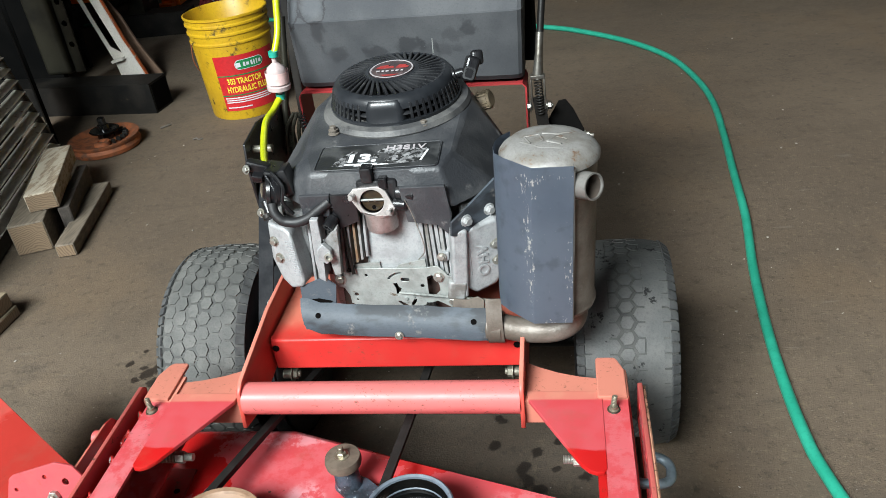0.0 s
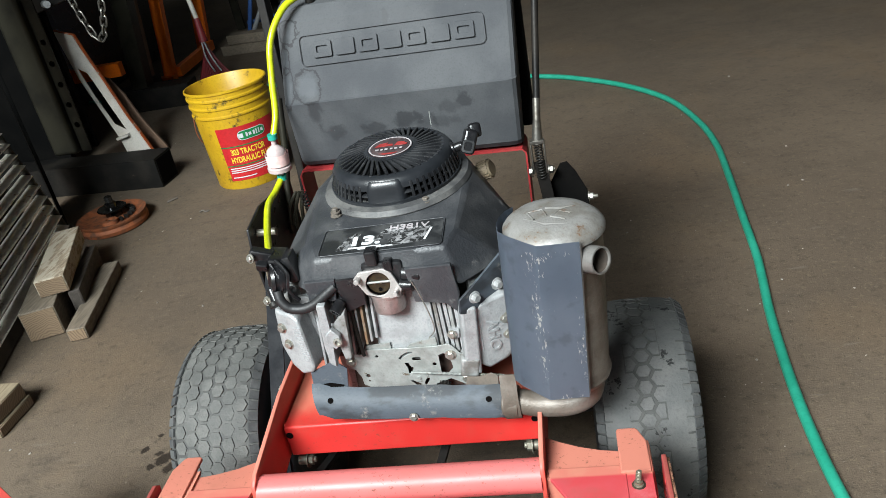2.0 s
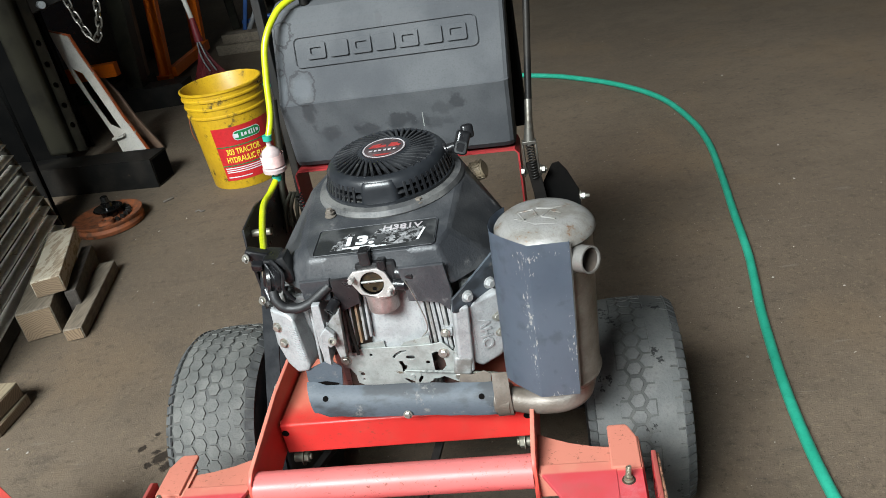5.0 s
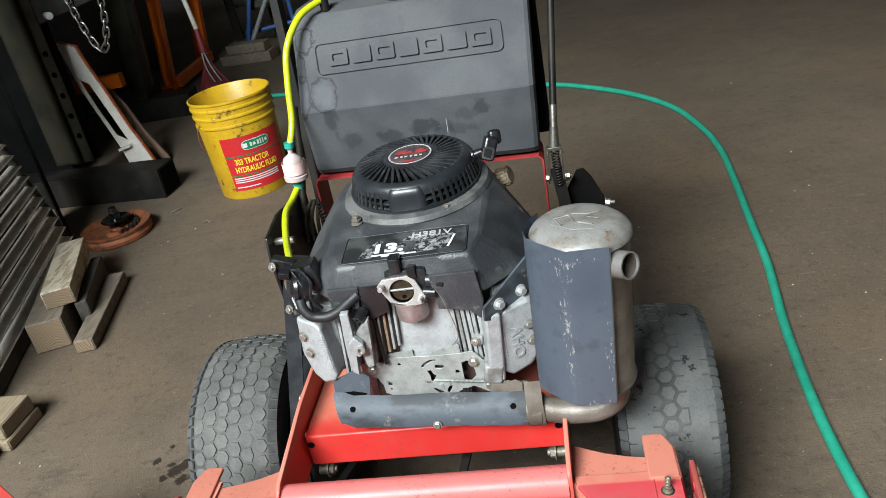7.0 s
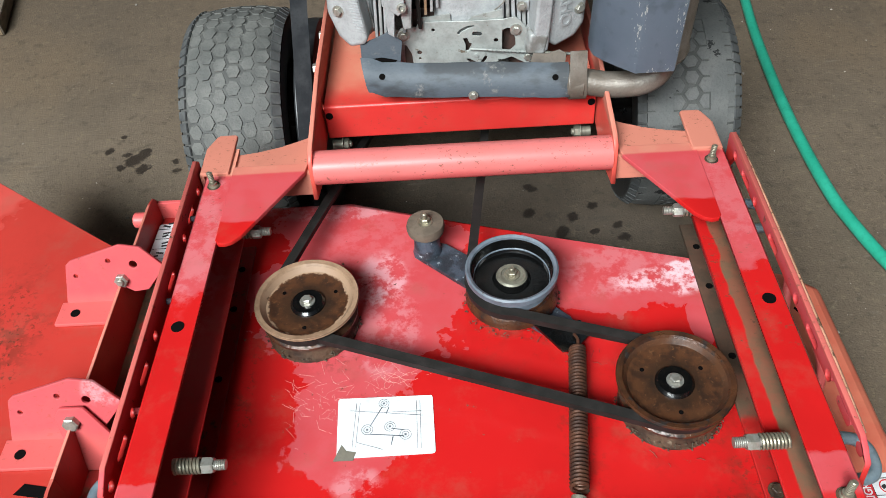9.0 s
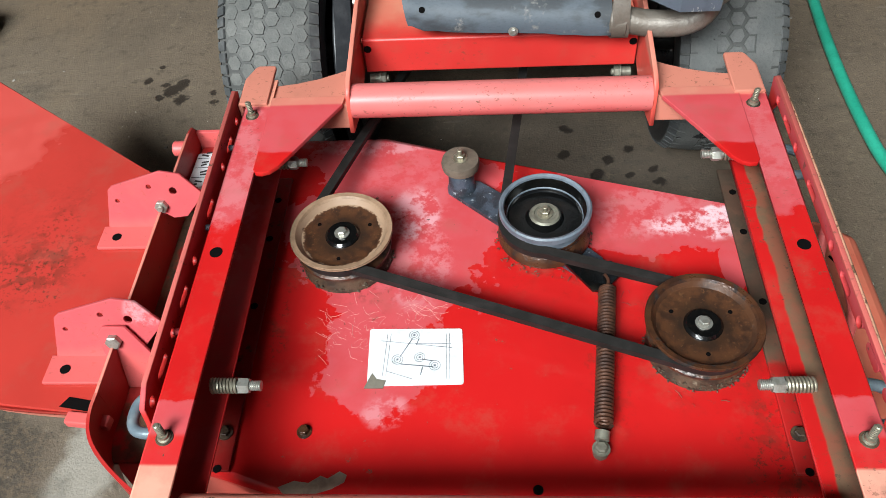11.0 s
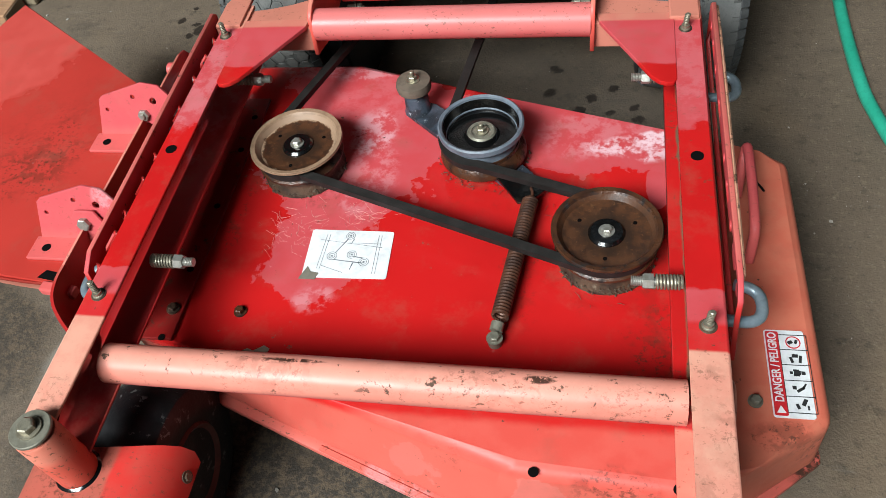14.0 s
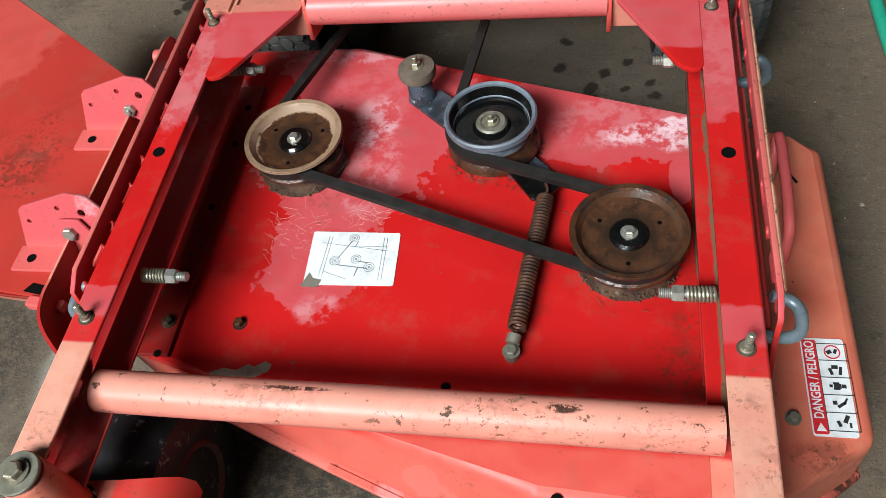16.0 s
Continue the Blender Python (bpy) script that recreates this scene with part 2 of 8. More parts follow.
M = {}
M["concrete"] = concrete()
M["yard"] = worn("dark_unseen_ground", (0.055, 0.053, 0.05), (0.075, 0.07, 0.065), 0.9, 0, 2)
M["deck"] = red_paint("deck_red_paint", [
    (PINK, ("ball", (-0.145, -0.045, 0.2), 0.074, (1.0, 0.85, 1)), 1.0, 0.95, 1.9),
    (PINK, ("ball", (-0.135, 0.175, 0.2), 0.155, (1.05, 0.85, 1)), 1.0, 0.97, 1.7),
    (PINK, ("ball", (0.19, 0.185, 0.2), 0.13, (0.85, 1.55, 1)), 1.0, 0.97, 1.2),
    (PINK, ("ball", (0.285, 0.075, 0.2), 0.03, (2.0, 0.8, 1)), 1.0, 0.94, 1.4),
    ((0.46, 0.012, 0.010), "y", -0.215, -0.245, 0.05),
    ((0.52, 0.076, 0.056), "y", -0.262, -0.275, 0.02),
    ((0.47, 0.088, 0.064), "z", 0.197, 0.186, 0.01),
    ((0.47, 0.128, 0.078), "x", 0.335, 0.345, 0.015),
    ((0.50, 0.118, 0.095), ("ball", (0.165, -0.345, 0.17), 0.030, (1, 1, 0.7)), 1.0, 0.90, 3.4),
    ((0.50, 0.112, 0.090), ("ball", (0.0, -0.315, 0.15), 0.03, (0.6, 1, 1)), 1.0, 0.90, 3.4),
    ((0.58, 0.20, 0.17), ("ball", (0.285, -0.345, 0.15), 0.02, (0.8, 1, 0.7)), 1.0, 0.90, 3.0),
], 0.20, specks=0.645, chalk=[((-0.118, 0.175, 0.2), 0.045, (1.2, 0.8, 1), 0.42), ((-0.150, 0.22, 0.2), 0.085, (0.9, 0.8, 1), 0.07), ((-0.105, 0.09, 0.2), 0.05, (1, 0.6, 1), 0.20), ((0.252, 0.150, 0.2), 0.058, (0.8, 1.9, 1), 0.85), ((0.285, 0.165, 0.2), 0.030, (0.8, 1.7, 1), 1.0), ((0.20, 0.17, 0.2), 0.09, (0.8, 1.7, 1), 0.16), ((-0.13, -0.125, 0.2), 0.03, (0.8, 1.2, 1), 0.25), ((-0.19, 0.315, 0.2), 0.07, (0.7, 3, 1), 0.3)],
    stains=[((-0.20, 0.10, 0.2), 0.095, (1, 1, 1), 0.5), ((0.221, -0.04, 0.2), 0.10, (1, 1, 1), 0.5), ((0.06, 0.11, 0.2), 0.09, (1, 1, 1), 0.6), ((0.27, -0.19, 0.2), 0.055, (1, 0.6, 1), 0.85), ((0.404, -0.265, 0.2), 0.035, (0.7, 1.6, 1), 1.0), ((0.235, -0.330, 0.2), 0.055, (0.7, 3.0, 1), 0.8), ((0.06, -0.305, 0.19), 0.03, (1, 2, 1), 0.5), ((0.445, -0.25, 0.17), 0.035, (1, 1, 1), 0.9), ((-0.27, 0.0, 0.2), 0.04, (2.5, 0.3, 1), 0.7), ((0.12, -0.1, 0.2), 0.05, (1.4, 0.5, 1), 0.5)])
M["rail"] = red_paint("rail_red_paint", [
    (PINK, "y", 0.044, 0.052, 0.10),
    ((0.56, 0.24, 0.165), "y", 0.243, 0.249, 0.004),
    (PINK, "y", -0.180, -0.184, 0.05),
    (FRESH, "y", -0.215, -0.222, 0.01),
    ((0.53, 0.250, 0.180), "y", -0.247, -0.251, 0.004),
    ((0.34, 0.010, 0.010), "z", 0.3345, 0.3325, 0.0),
    ((0.54, 0.13, 0.09), ("ball", (0.288, -0.40, 0.276), 0.105, (1, 1, 4)), 1.0, 0.95, 0.1),
], 0.20, chalk=[((-0.318, 0.13, 0.338), 0.10, (3, 0.8, 1), 0.15), ((0.315, 0.15, 0.338), 0.09, (3, 0.8, 1), 0.10)], scuff=0.5, stains=[((0.312, -0.275, 0.338), 0.02, (1, 1, 1), 0.6), ((0.325, -0.33, 0.338), 0.03, (1, 0.7, 1), 0.55), ((0.31, -0.385, 0.338), 0.025, (1, 0.8, 1), 0.5), ((-0.31, -0.34, 0.338), 0.02, (1, 0.6, 1), 0.4)])
M["lip"] = red_paint("lip_salmon_paint", (), 0.45, (0.52, 0.105, 0.080), 0.60, scuff=0.9, chalk=[((0.0, -0.305, 0.11), 0.04, (0.7, 1, 1), 0.30), ((0.14, -0.345, 0.11), 0.05, (0.8, 1, 1), 0.35)], stains=[((0.455, -0.235, 0.11), 0.05, (1, 1, 1), 1.3)])
M["salmon"] = red_paint("faded_salmon_paint", [(PINK, "z", 0.285, 0.255, 0.03)], 0.42, SALMON, 0.66, scuff=0.6)
M["tube"] = red_paint("tube_salmon_paint", [((0.50, 0.080, 0.078), "z", 0.334, 0.322, 0.02), ((0.58, 0.03, 0.03), "z", 0.318, 0.308, 0.02)], 0.38, (0.52, 0.132, 0.124), 0.66, scuff=0.8)
M["front_tube"] = red_paint("scuffed_tube_paint", [(PINK, "z", 0.30, 0.285, 0.01), ((0.62, 0.275, 0.205), "z", 0.310, 0.325, 0.01)], 0.36, (0.58, 0.195, 0.145), 0.60, scuff=0.95, stains=[((-0.082, -0.2745, 0.318), 0.037, (1.0, 13, 1), 1.4), ((-0.098, -0.276, 0.318), 0.052, (1.0, 11, 1), 1.0), ((0.162, -0.279, 0.318), 0.016, (1, 3, 1), 1.4), ((-0.11, -0.29, 0.315), 0.05, (0.8, 2.5, 1), 0.5), ((0.10, -0.29, 0.315), 0.07, (0.6, 3, 1), 0.45), ((0.24, -0.295, 0.315), 0.04, (0.8, 2, 1), 0.5)])
M["flap"] = red_paint("flap_red_paint", [
    ((0.43, 0.055, 0.044), ("ball", (-0.85, 0.33, 0.24), 0.22, (1, 1, 1)), 1.0, 0.9, 0.7),
    (SALMON, "z", 0.236, 0.226, 0.005),
], 0.22, (0.37, 0.032, 0.024), 0.68, stains=[((-0.585, 0.062, 0.245), 0.085, (1, 0.8, 1), 1.0), ((-0.62, 0.12, 0.245), 0.10, (1.2, 0.6, 1), 0.2)])
M["fork"] = red_paint("fork_salmon_paint", [((0.46, 0.02, 0.014), "x", -0.272, -0.266, 0.008)], 0.40, (0.35, 0.082, 0.058), 0.62, scuff=0.8, stains=[((-0.31, -0.40, 0.258), 0.055, (1, 1, 1), 0.9)])
M["caster_rim"] = red_paint("dull_rim_paint", (), 0.5, (0.065, 0.022, 0.018), 0.58, scuff=0.9)
M["gusset"] = red_paint("gusset_paint", [(PINK, "y", 0.158, 0.163, 0.03), (SALMON, "y", 0.243, 0.248, 0.004)], 0.30, FRESH, 0.68)
M["side_plate"] = red_paint("side_plate_paint", [(SALMON, "z", 0.352, 0.362, 0.01)], 0.38, (0.56, 0.075, 0.055), 0.66)
M["bracket"] = red_paint("bracket_pink_paint", [(PINK, "z", 0.25, 0.27, 0.02)], 0.38, (0.52, 0.090, 0.085), 0.66, scuff=0.5, chalk=[((-0.39, -0.07, 0.315), 0.03, (1, 0.5, 1), 0.35)])
M["scratch"] = plain("pale_scratch", (0.54, 0.25, 0.22), 0.6)
M["dusty_red"] = red_paint("dusty_red_paint", (), 0.5, (0.32, 0.030, 0.032), 0.62, scuff=0.5)
M["edge_red"] = red_paint("dull_red_paint", [(PINK, "z", 0.325, 0.34, 0.01), ((0.40, 0.085, 0.07), "z", 0.3445, 0.3475, 0.006)], 0.40, (0.38, 0.018, 0.016), 0.60, scuff=0.6)
M["edge_rust"] = worn("chipped_rusty_edge", (0.42, 0.20, 0.13), (0.30, 0.15, 0.09), 0.6, 0, 40, (0.4, 0.6), 240, (0.075, 0.035, 0.016), (0.54, 0.60), 0.4)
M["orange_frame"] = red_paint("engine_plate_paint", [((0.46, 0.155, 0.10), "y", 0.37, 0.44, 0.06)], 0.38, (0.48, 0.026, 0.022), 0.67, scuff=0.5)
M["rail_dirt"] = red_paint("dirt_in_red_channel", [((0.115, 0.070, 0.040), "x", 0.3005, 0.3035, 0.022), ((0.070, 0.045, 0.028), "x", 0.311, 0.322, 0.04)], 0.34, FRESH, 0.60, scuff=0.8)
M["angle_dirt"] = red_paint("dirt_on_red_angle", [((0.100, 0.062, 0.038), "y", -0.075, -0.060, 0.09), ((0.045, 0.030, 0.020), "y", -0.03, 0.03, 0.20)], 0.40, (0.36, 0.012, 0.011), 0.58, scuff=0.9)
M["chute"] = red_paint("chute_dark_red_paint", [((0.40, 0.13, 0.095), "z", 0.2756, 0.2768, 0.003)], 0.40, (0.33, 0.016, 0.015), 0.62, scuff=0.5)
M["dirt_red"] = worn("dirt_over_red", (0.34, 0.018, 0.014), (0.115, 0.062, 0.032), 0.7, 0, 13, (0.40, 0.47), 150, (0.075, 0.048, 0.028), (0.50, 0.60), 0.5)
M["rust"] = worn("rusty_pulley", (0.066, 0.026, 0.012), (0.030, 0.013, 0.008), 0.30, 0.2, 40, (0.4, 0.65), 240, (0.014, 0.009, 0.007), (0.51, 0.64), 0.4)
M["rust_hub"] = worn("greasy_spindle_housing", (0.075, 0.046, 0.028), (0.024, 0.016, 0.011), 0.5, 0.1, 45, (0.4, 0.6), 200, (0.15, 0.115, 0.08), (0.6, 0.70), 0.6)
M["rim_tan"] = worn("worn_pulley_rim", (0.255, 0.160, 0.100), (0.185, 0.110, 0.066), 0.5, 0.1, 60, (0.4, 0.7), 260)
M["oil_cap"] = worn("tan_oil_cap", (0.20, 0.155, 0.10), (0.12, 0.09, 0.06), 0.6, 0, 40)
M["grease"] = worn("black_grease", (0.003, 0.003, 0.003), (0.009, 0.007, 0.005), 0.14, 0.0, 60, (0.5, 0.8), 200, bump=0.05)
M["steel_blue"] = worn("blued_steel", (0.120, 0.145, 0.175), (0.075, 0.09, 0.11), 0.50, 0.1, 40, (0.4, 0.7), 220, (0.05, 0.04, 0.03), (0.62, 0.72))
M["zinc"] = worn("zinc_bolt", (0.37, 0.36, 0.325), (0.26, 0.245, 0.205), 0.36, 0.7, 120, (0.4, 0.7), 500)
M["bright_zinc"] = worn("bright_zinc_bolt", (0.52, 0.53, 0.53), (0.38, 0.38, 0.37), 0.32, 0.5, 120, (0.4, 0.7), 500)
M["dull_zinc"] = worn("dull_yellowed_zinc", (0.30, 0.275, 0.21), (0.19, 0.165, 0.12), 0.42, 0.7, 120, (0.4, 0.7), 500)
M["roller"] = worn("matt_brown_roller", (0.105, 0.080, 0.058), (0.065, 0.048, 0.034), 0.75, 0, 40)
M["straw"] = worn("dry_grass", (0.060, 0.042, 0.024), (0.024, 0.016, 0.010), 0.8, 0, 60)
# left angle's red, darkened for the shade beneath its rail
M["shaded_angle"] = red_paint("shaded_angle_paint", (), 0.40, (0.22, 0.010, 0.009), 0.56)
M["caster"] = red_paint("caster_paint", [((0.50, 0.15, 0.10), "z", 0.30, 0.33, 0.03)], 0.36, (0.46, 0.070, 0.046), 0.62, scuff=0.9)
M["recoil"] = worn("glossy_dusty_plastic", (0.011, 0.0115, 0.013), (0.029, 0.030, 0.032), 0.28, 0, 22, (0.40, 0.68), 300, (0.16, 0.155, 0.15), (0.62, 0.78))
M["recoil_gloss"] = worn("glossy_black_plastic", (0.011, 0.0125, 0.015), (0.024, 0.026, 0.030), 0.36, 0, 16, (0.40, 0.68), 300, (0.09, 0.09, 0.088), (0.66, 0.80), 0.04)
M["badge_ground"] = worn("faded_badge_ground", (0.040, 0.028, 0.029), (0.10, 0.07, 0.07), 0.35, 0, 60)
M["badge_pale"] = worn("faded_badge_silver", (0.42, 0.39, 0.40), (0.28, 0.25, 0.26), 0.35, 0.1, 60)
M["flange"] = worn("dusty_starter_flange", (0.050, 0.050, 0.051), (0.115, 0.113, 0.108), 0.55, 0, 20, (0.40, 0.62), 260, (0.03, 0.03, 0.031), (0.56, 0.68), 0.2)
# near-black fan core: shade inside the slots is put into its colour
M["recoil_core"] = worn("shaded_fan_core", (0.005, 0.005, 0.005), (0.03, 0.03, 0.03), 0.5, 0.2, 50, (0.52, 0.6), 300)
M["panel"] = worn("smooth_shroud_panel", (0.016, 0.017, 0.018), (0.050, 0.051, 0.052), 0.40, 0, 30, (0.40, 0.66), 260)
M["tan_wheel"] = worn("tan_worn_wheel", (0.20, 0.165, 0.125), (0.11, 0.085, 0.06), 0.45, 0.3, 60)
M["olive_zinc"] = worn("dull_olive_zinc", (0.19, 0.18, 0.14), (0.12, 0.11, 0.085), 0.45, 0.4, 80)
M["arm_steel"] = worn("grimy_blue_steel", (0.050, 0.064, 0.085), (0.022, 0.026, 0.033), 0.40, 0.2, 50, (0.4, 0.6), 220, (0.26, 0.29, 0.32), (0.60, 0.65), 0.5)
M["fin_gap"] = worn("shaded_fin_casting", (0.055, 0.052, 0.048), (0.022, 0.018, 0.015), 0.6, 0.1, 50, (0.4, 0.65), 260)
M["shoulder"] = worn("dark_tyre_shoulder", (0.040, 0.042, 0.043), (0.075, 0.077, 0.076), 0.7, 0, 24, (0.4, 0.65), 220)
M["spring"] = worn("rusty_spring", (0.085, 0.035, 0.02), (0.04, 0.018, 0.012), 0.5, 0.4, 60, (0.4, 0.6), 300)
M["belt"] = worn("rubber_belt", (0.010, 0.009, 0.008), (0.018, 0.015, 0.014), 0.66, 0, 60, (0.4, 0.7), 400)
M["belt"].node_tree.nodes["Principled BSDF"].inputs["Specular IOR Level"].default_value = 0.25
M["wheel_belt"] = worn("dusty_wheel_belt", (0.012, 0.013, 0.015), (0.026, 0.027, 0.029), 0.85, 0, 24, (0.4, 0.65), 260, (0.08, 0.08, 0.078), (0.66, 0.76), 0.1)
M["wheel_belt"].node_tree.nodes["Principled BSDF"].inputs["Specular IOR Level"].default_value = 0.12
M["rubber"] = worn("tyre_rubber", (0.040, 0.040, 0.038), (0.078, 0.077, 0.072), 0.72, 0, 22, (0.35, 0.65), 200, (0.035, 0.035, 0.036), (0.70, 0.78), 0.25)
M["rubber_dark"] = worn("tyre_sidewall", (0.010, 0.010, 0.011), (0.022, 0.022, 0.022), 0.58, 0, 30, (0.4, 0.7), 200)
M["tread"] = worn("dusty_tread", (0.066, 0.067, 0.063), (0.104, 0.103, 0.096), 0.78, 0, 24, (0.35, 0.65), 260, (0.050, 0.050, 0.048), (0.60, 0.74), 0.4)
M["tread_worn"] = worn("worn_tread", (0.070, 0.072, 0.070), (0.105, 0.104, 0.099), 0.66, 0, 14, (0.35, 0.65), 260, (0.010, 0.010, 0.010), (0.60, 0.63), 0.3)
def caster_rubber():
    k = Nodes("scuffed_caster_rubber")
    n, f = k.noise(26, 7, (1, 1, 1), 0.65), k.noise(240, 3)
    y = k.math("ADD", k.axis(1), k.math("MULTIPLY", k.math("SUBTRACT", n, 0.5), 0.05))
    c = k.mix(k.step(n, 0.4, 0.7), (0.008, 0.008, 0.009), (0.020, 0.020, 0.021))
    dry = k.math("SUBTRACT", 1.0, k.step(y, -0.392, -0.384))
    c = k.mix(dry, c, (0.135, 0.150, 0.160))
    c = k.mix(k.math("MULTIPLY", k.step(k.noise(60, 8, (1, 1, 1), 0.7), 0.60, 0.63), 0.5), c, (0.20, 0.20, 0.20))
    k.b.inputs["Specular IOR Level"].default_value = 0.22
    return k.done(c, k.math("ADD", 0.46, k.math("MULTIPLY", dry, 0.25)), 0.0, k.math("ADD", f, n), 0.2, 0.002)


M["caster_tyre"] = caster_rubber()
M["hose_rubber"] = worn("matt_black_rubber", (0.010, 0.010, 0.011), (0.018, 0.018, 0.018), 0.55, 0, 40, (0.4, 0.7), 260)
M["drum"] = worn("dark_drum_paint", (0.011, 0.012, 0.014), (0.026, 0.028, 0.031), 0.45, 0.1, 20, (0.4, 0.65), 200, (0.12, 0.12, 0.115), (0.66, 0.76), 0.1)
M["shroud"] = worn("dusty_black_plastic", (0.030, 0.032, 0.036), (0.080, 0.081, 0.083), 0.46, 0, 13, (0.42, 0.74), 260, (0.21, 0.205, 0.20), (0.61, 0.78), 0.3)
M["black"] = worn("black_plastic", (0.008, 0.008, 0.009), (0.022, 0.022, 0.023), 0.30, 0, 40, (0.45, 0.75), 300, (0.13, 0.125, 0.12), (0.66, 0.80))


def tank_plastic():
    """Dull grey-black plastic with oily blotches and pale dried water marks."""
    k = Nodes("grey_black_tank_plastic")
    big, fine, edge = k.noise(9, 6), k.noise(340, 3), k.noise(55, 7, (1, 1, 1), 0.66)
    c = k.mix(k.step(big, 0.36, 0.68), (0.040, 0.043, 0.048), (0.066, 0.069, 0.073))
    c = k.mix(k.math("MULTIPLY", k.step(fine, 0.45, 0.8), 0.35), c, (0.028, 0.030, 0.033))
    oily = None
    for centre, r, stretch, power in (((0.112, 0.738, 0.690), 0.020, (1, 1, 1.1), 0.8), ((0.085, 0.742, 0.680), 0.030, (1, 1, 2.2), 0.5), ((0.010, 0.750, 0.664), 0.034, (1, 1, 2.0), 0.9), ((-0.050, 0.756, 0.655), 0.030, (1, 1, 1.8), 0.8), ((-0.118, 0.764, 0.655), 0.024, (1, 1, 1.3), 0.7), ((0.05, 0.745, 0.655), 0.060, (1, 1, 4.0), 0.5), ((-0.145, 0.766, 0.702), 0.030, (2.2, 1, 0.8), 0.8), ((-0.168, 0.775, 0.745), 0.016, (1.6, 1, 1), 0.7), ((0.0, 0.80, 0.83), 0.020, (3.0, 1, 1.0), 0.6)):
        d = k.math("ADD", k.ball(centre, r, stretch), k.math("MULTIPLY", k.math("SUBTRACT", edge, 0.5), 2.2))
        m = k.math("MULTIPLY", k.math("SUBTRACT", 1.0, k.step(d, 0.55, 1.0)), power)
        oily = m if oily is None else k.math("MAXIMUM", oily, m)
    c = k.mix(k.math("MULTIPLY", oily, 0.75), c, (0.018, 0.019, 0.022))
    rim = None
    for centre, r, stretch in (((-0.150, 0.775, 0.738), 0.026, (1, 1, 0.8)), ((-0.188, 0.79, 0.80), 0.018, (1.3, 1, 0.45)), ((-0.176, 0.80, 0.835), 0.024, (1, 1, 0.8)), ((-0.192, 0.776, 0.745), 0.022, (1.2, 1, 0.5))):
        d = k.math("ADD", k.ball(centre, r, stretch), k.math("MULTIPLY", k.math("SUBTRACT", edge, 0.5), 0.9))
        pale = k.math("MULTIPLY", k.math("SUBTRACT", 1.0, k.step(d, 0.5, 0.9)), 0.30)
        c = k.mix(pale, c, (0.115, 0.125, 0.135))
        ring = k.math("SUBTRACT", 1.0, k.step(k.math("ABSOLUTE", k.math("SUBTRACT", d, 0.95), 0), 0.03, 0.09))
        rim = ring if rim is None else k.math("MAXIMUM", rim, ring)
    c = k.mix(k.math("MULTIPLY", rim, 0.75), c, (0.016, 0.016, 0.018))
    nick = k.step(k.noise(120, 6, (1, 1, 1.4), 0.7), 0.68, 0.71)
    c = k.mix(k.math("MULTIPLY", nick, 0.4), c, (0.16, 0.165, 0.17))
    r = k.math("SUBTRACT", 0.84, k.math("MULTIPLY", oily, 0.22))
    return k.done(c, r, 0.0, k.math("ADD", fine, k.math("MULTIPLY", big, 0.7)), 0.14, 0.002)


M["tank"] = tank_plastic()
M["alu"] = worn("cast_aluminium", (0.34, 0.348, 0.352), (0.26, 0.265, 0.266), 0.42, 0.25, 55, (0.4, 0.7), 320, (0.14, 0.12, 0.10), (0.64, 0.78), 0.35)
M["alu_dark"] = worn("dirty_aluminium_fins", (0.30, 0.305, 0.30), (0.15, 0.142, 0.13), 0.5, 0.25, 45, (0.4, 0.65), 300, (0.10, 0.06, 0.04), (0.60, 0.7), 0.3)
M["rust_fin"] = worn("rust_stained_fin", (0.24, 0.15, 0.085), (0.36, 0.32, 0.27), 0.6, 0.2, 45)
M["silver_scrap"] = worn("silver_foil_scrap", (0.34, 0.34, 0.345), (0.14, 0.14, 0.143), 0.40, 0.2, 70, (0.42, 0.55), 300, (0.010, 0.010, 0.010), (0.47, 0.54), 0.15, (1.0, 1.6, 1))
M["tan_plate"] = worn("stained_tan_plate", (0.14, 0.12, 0.10), (0.085, 0.07, 0.06), 0.55, 0.1, 40, (0.4, 0.7), 250)
M["dark_cavity"] = worn("shaded_case_backing", (0.035, 0.02, 0.015), (0.07, 0.03, 0.022), 0.5, 0.2, 60)
M["gov"] = worn("zinc_sheet", (0.300, 0.315, 0.300), (0.205, 0.212, 0.200), 0.45, 0.25, 40, (0.4, 0.7), 300, (0.12, 0.09, 0.065), (0.60, 0.70))


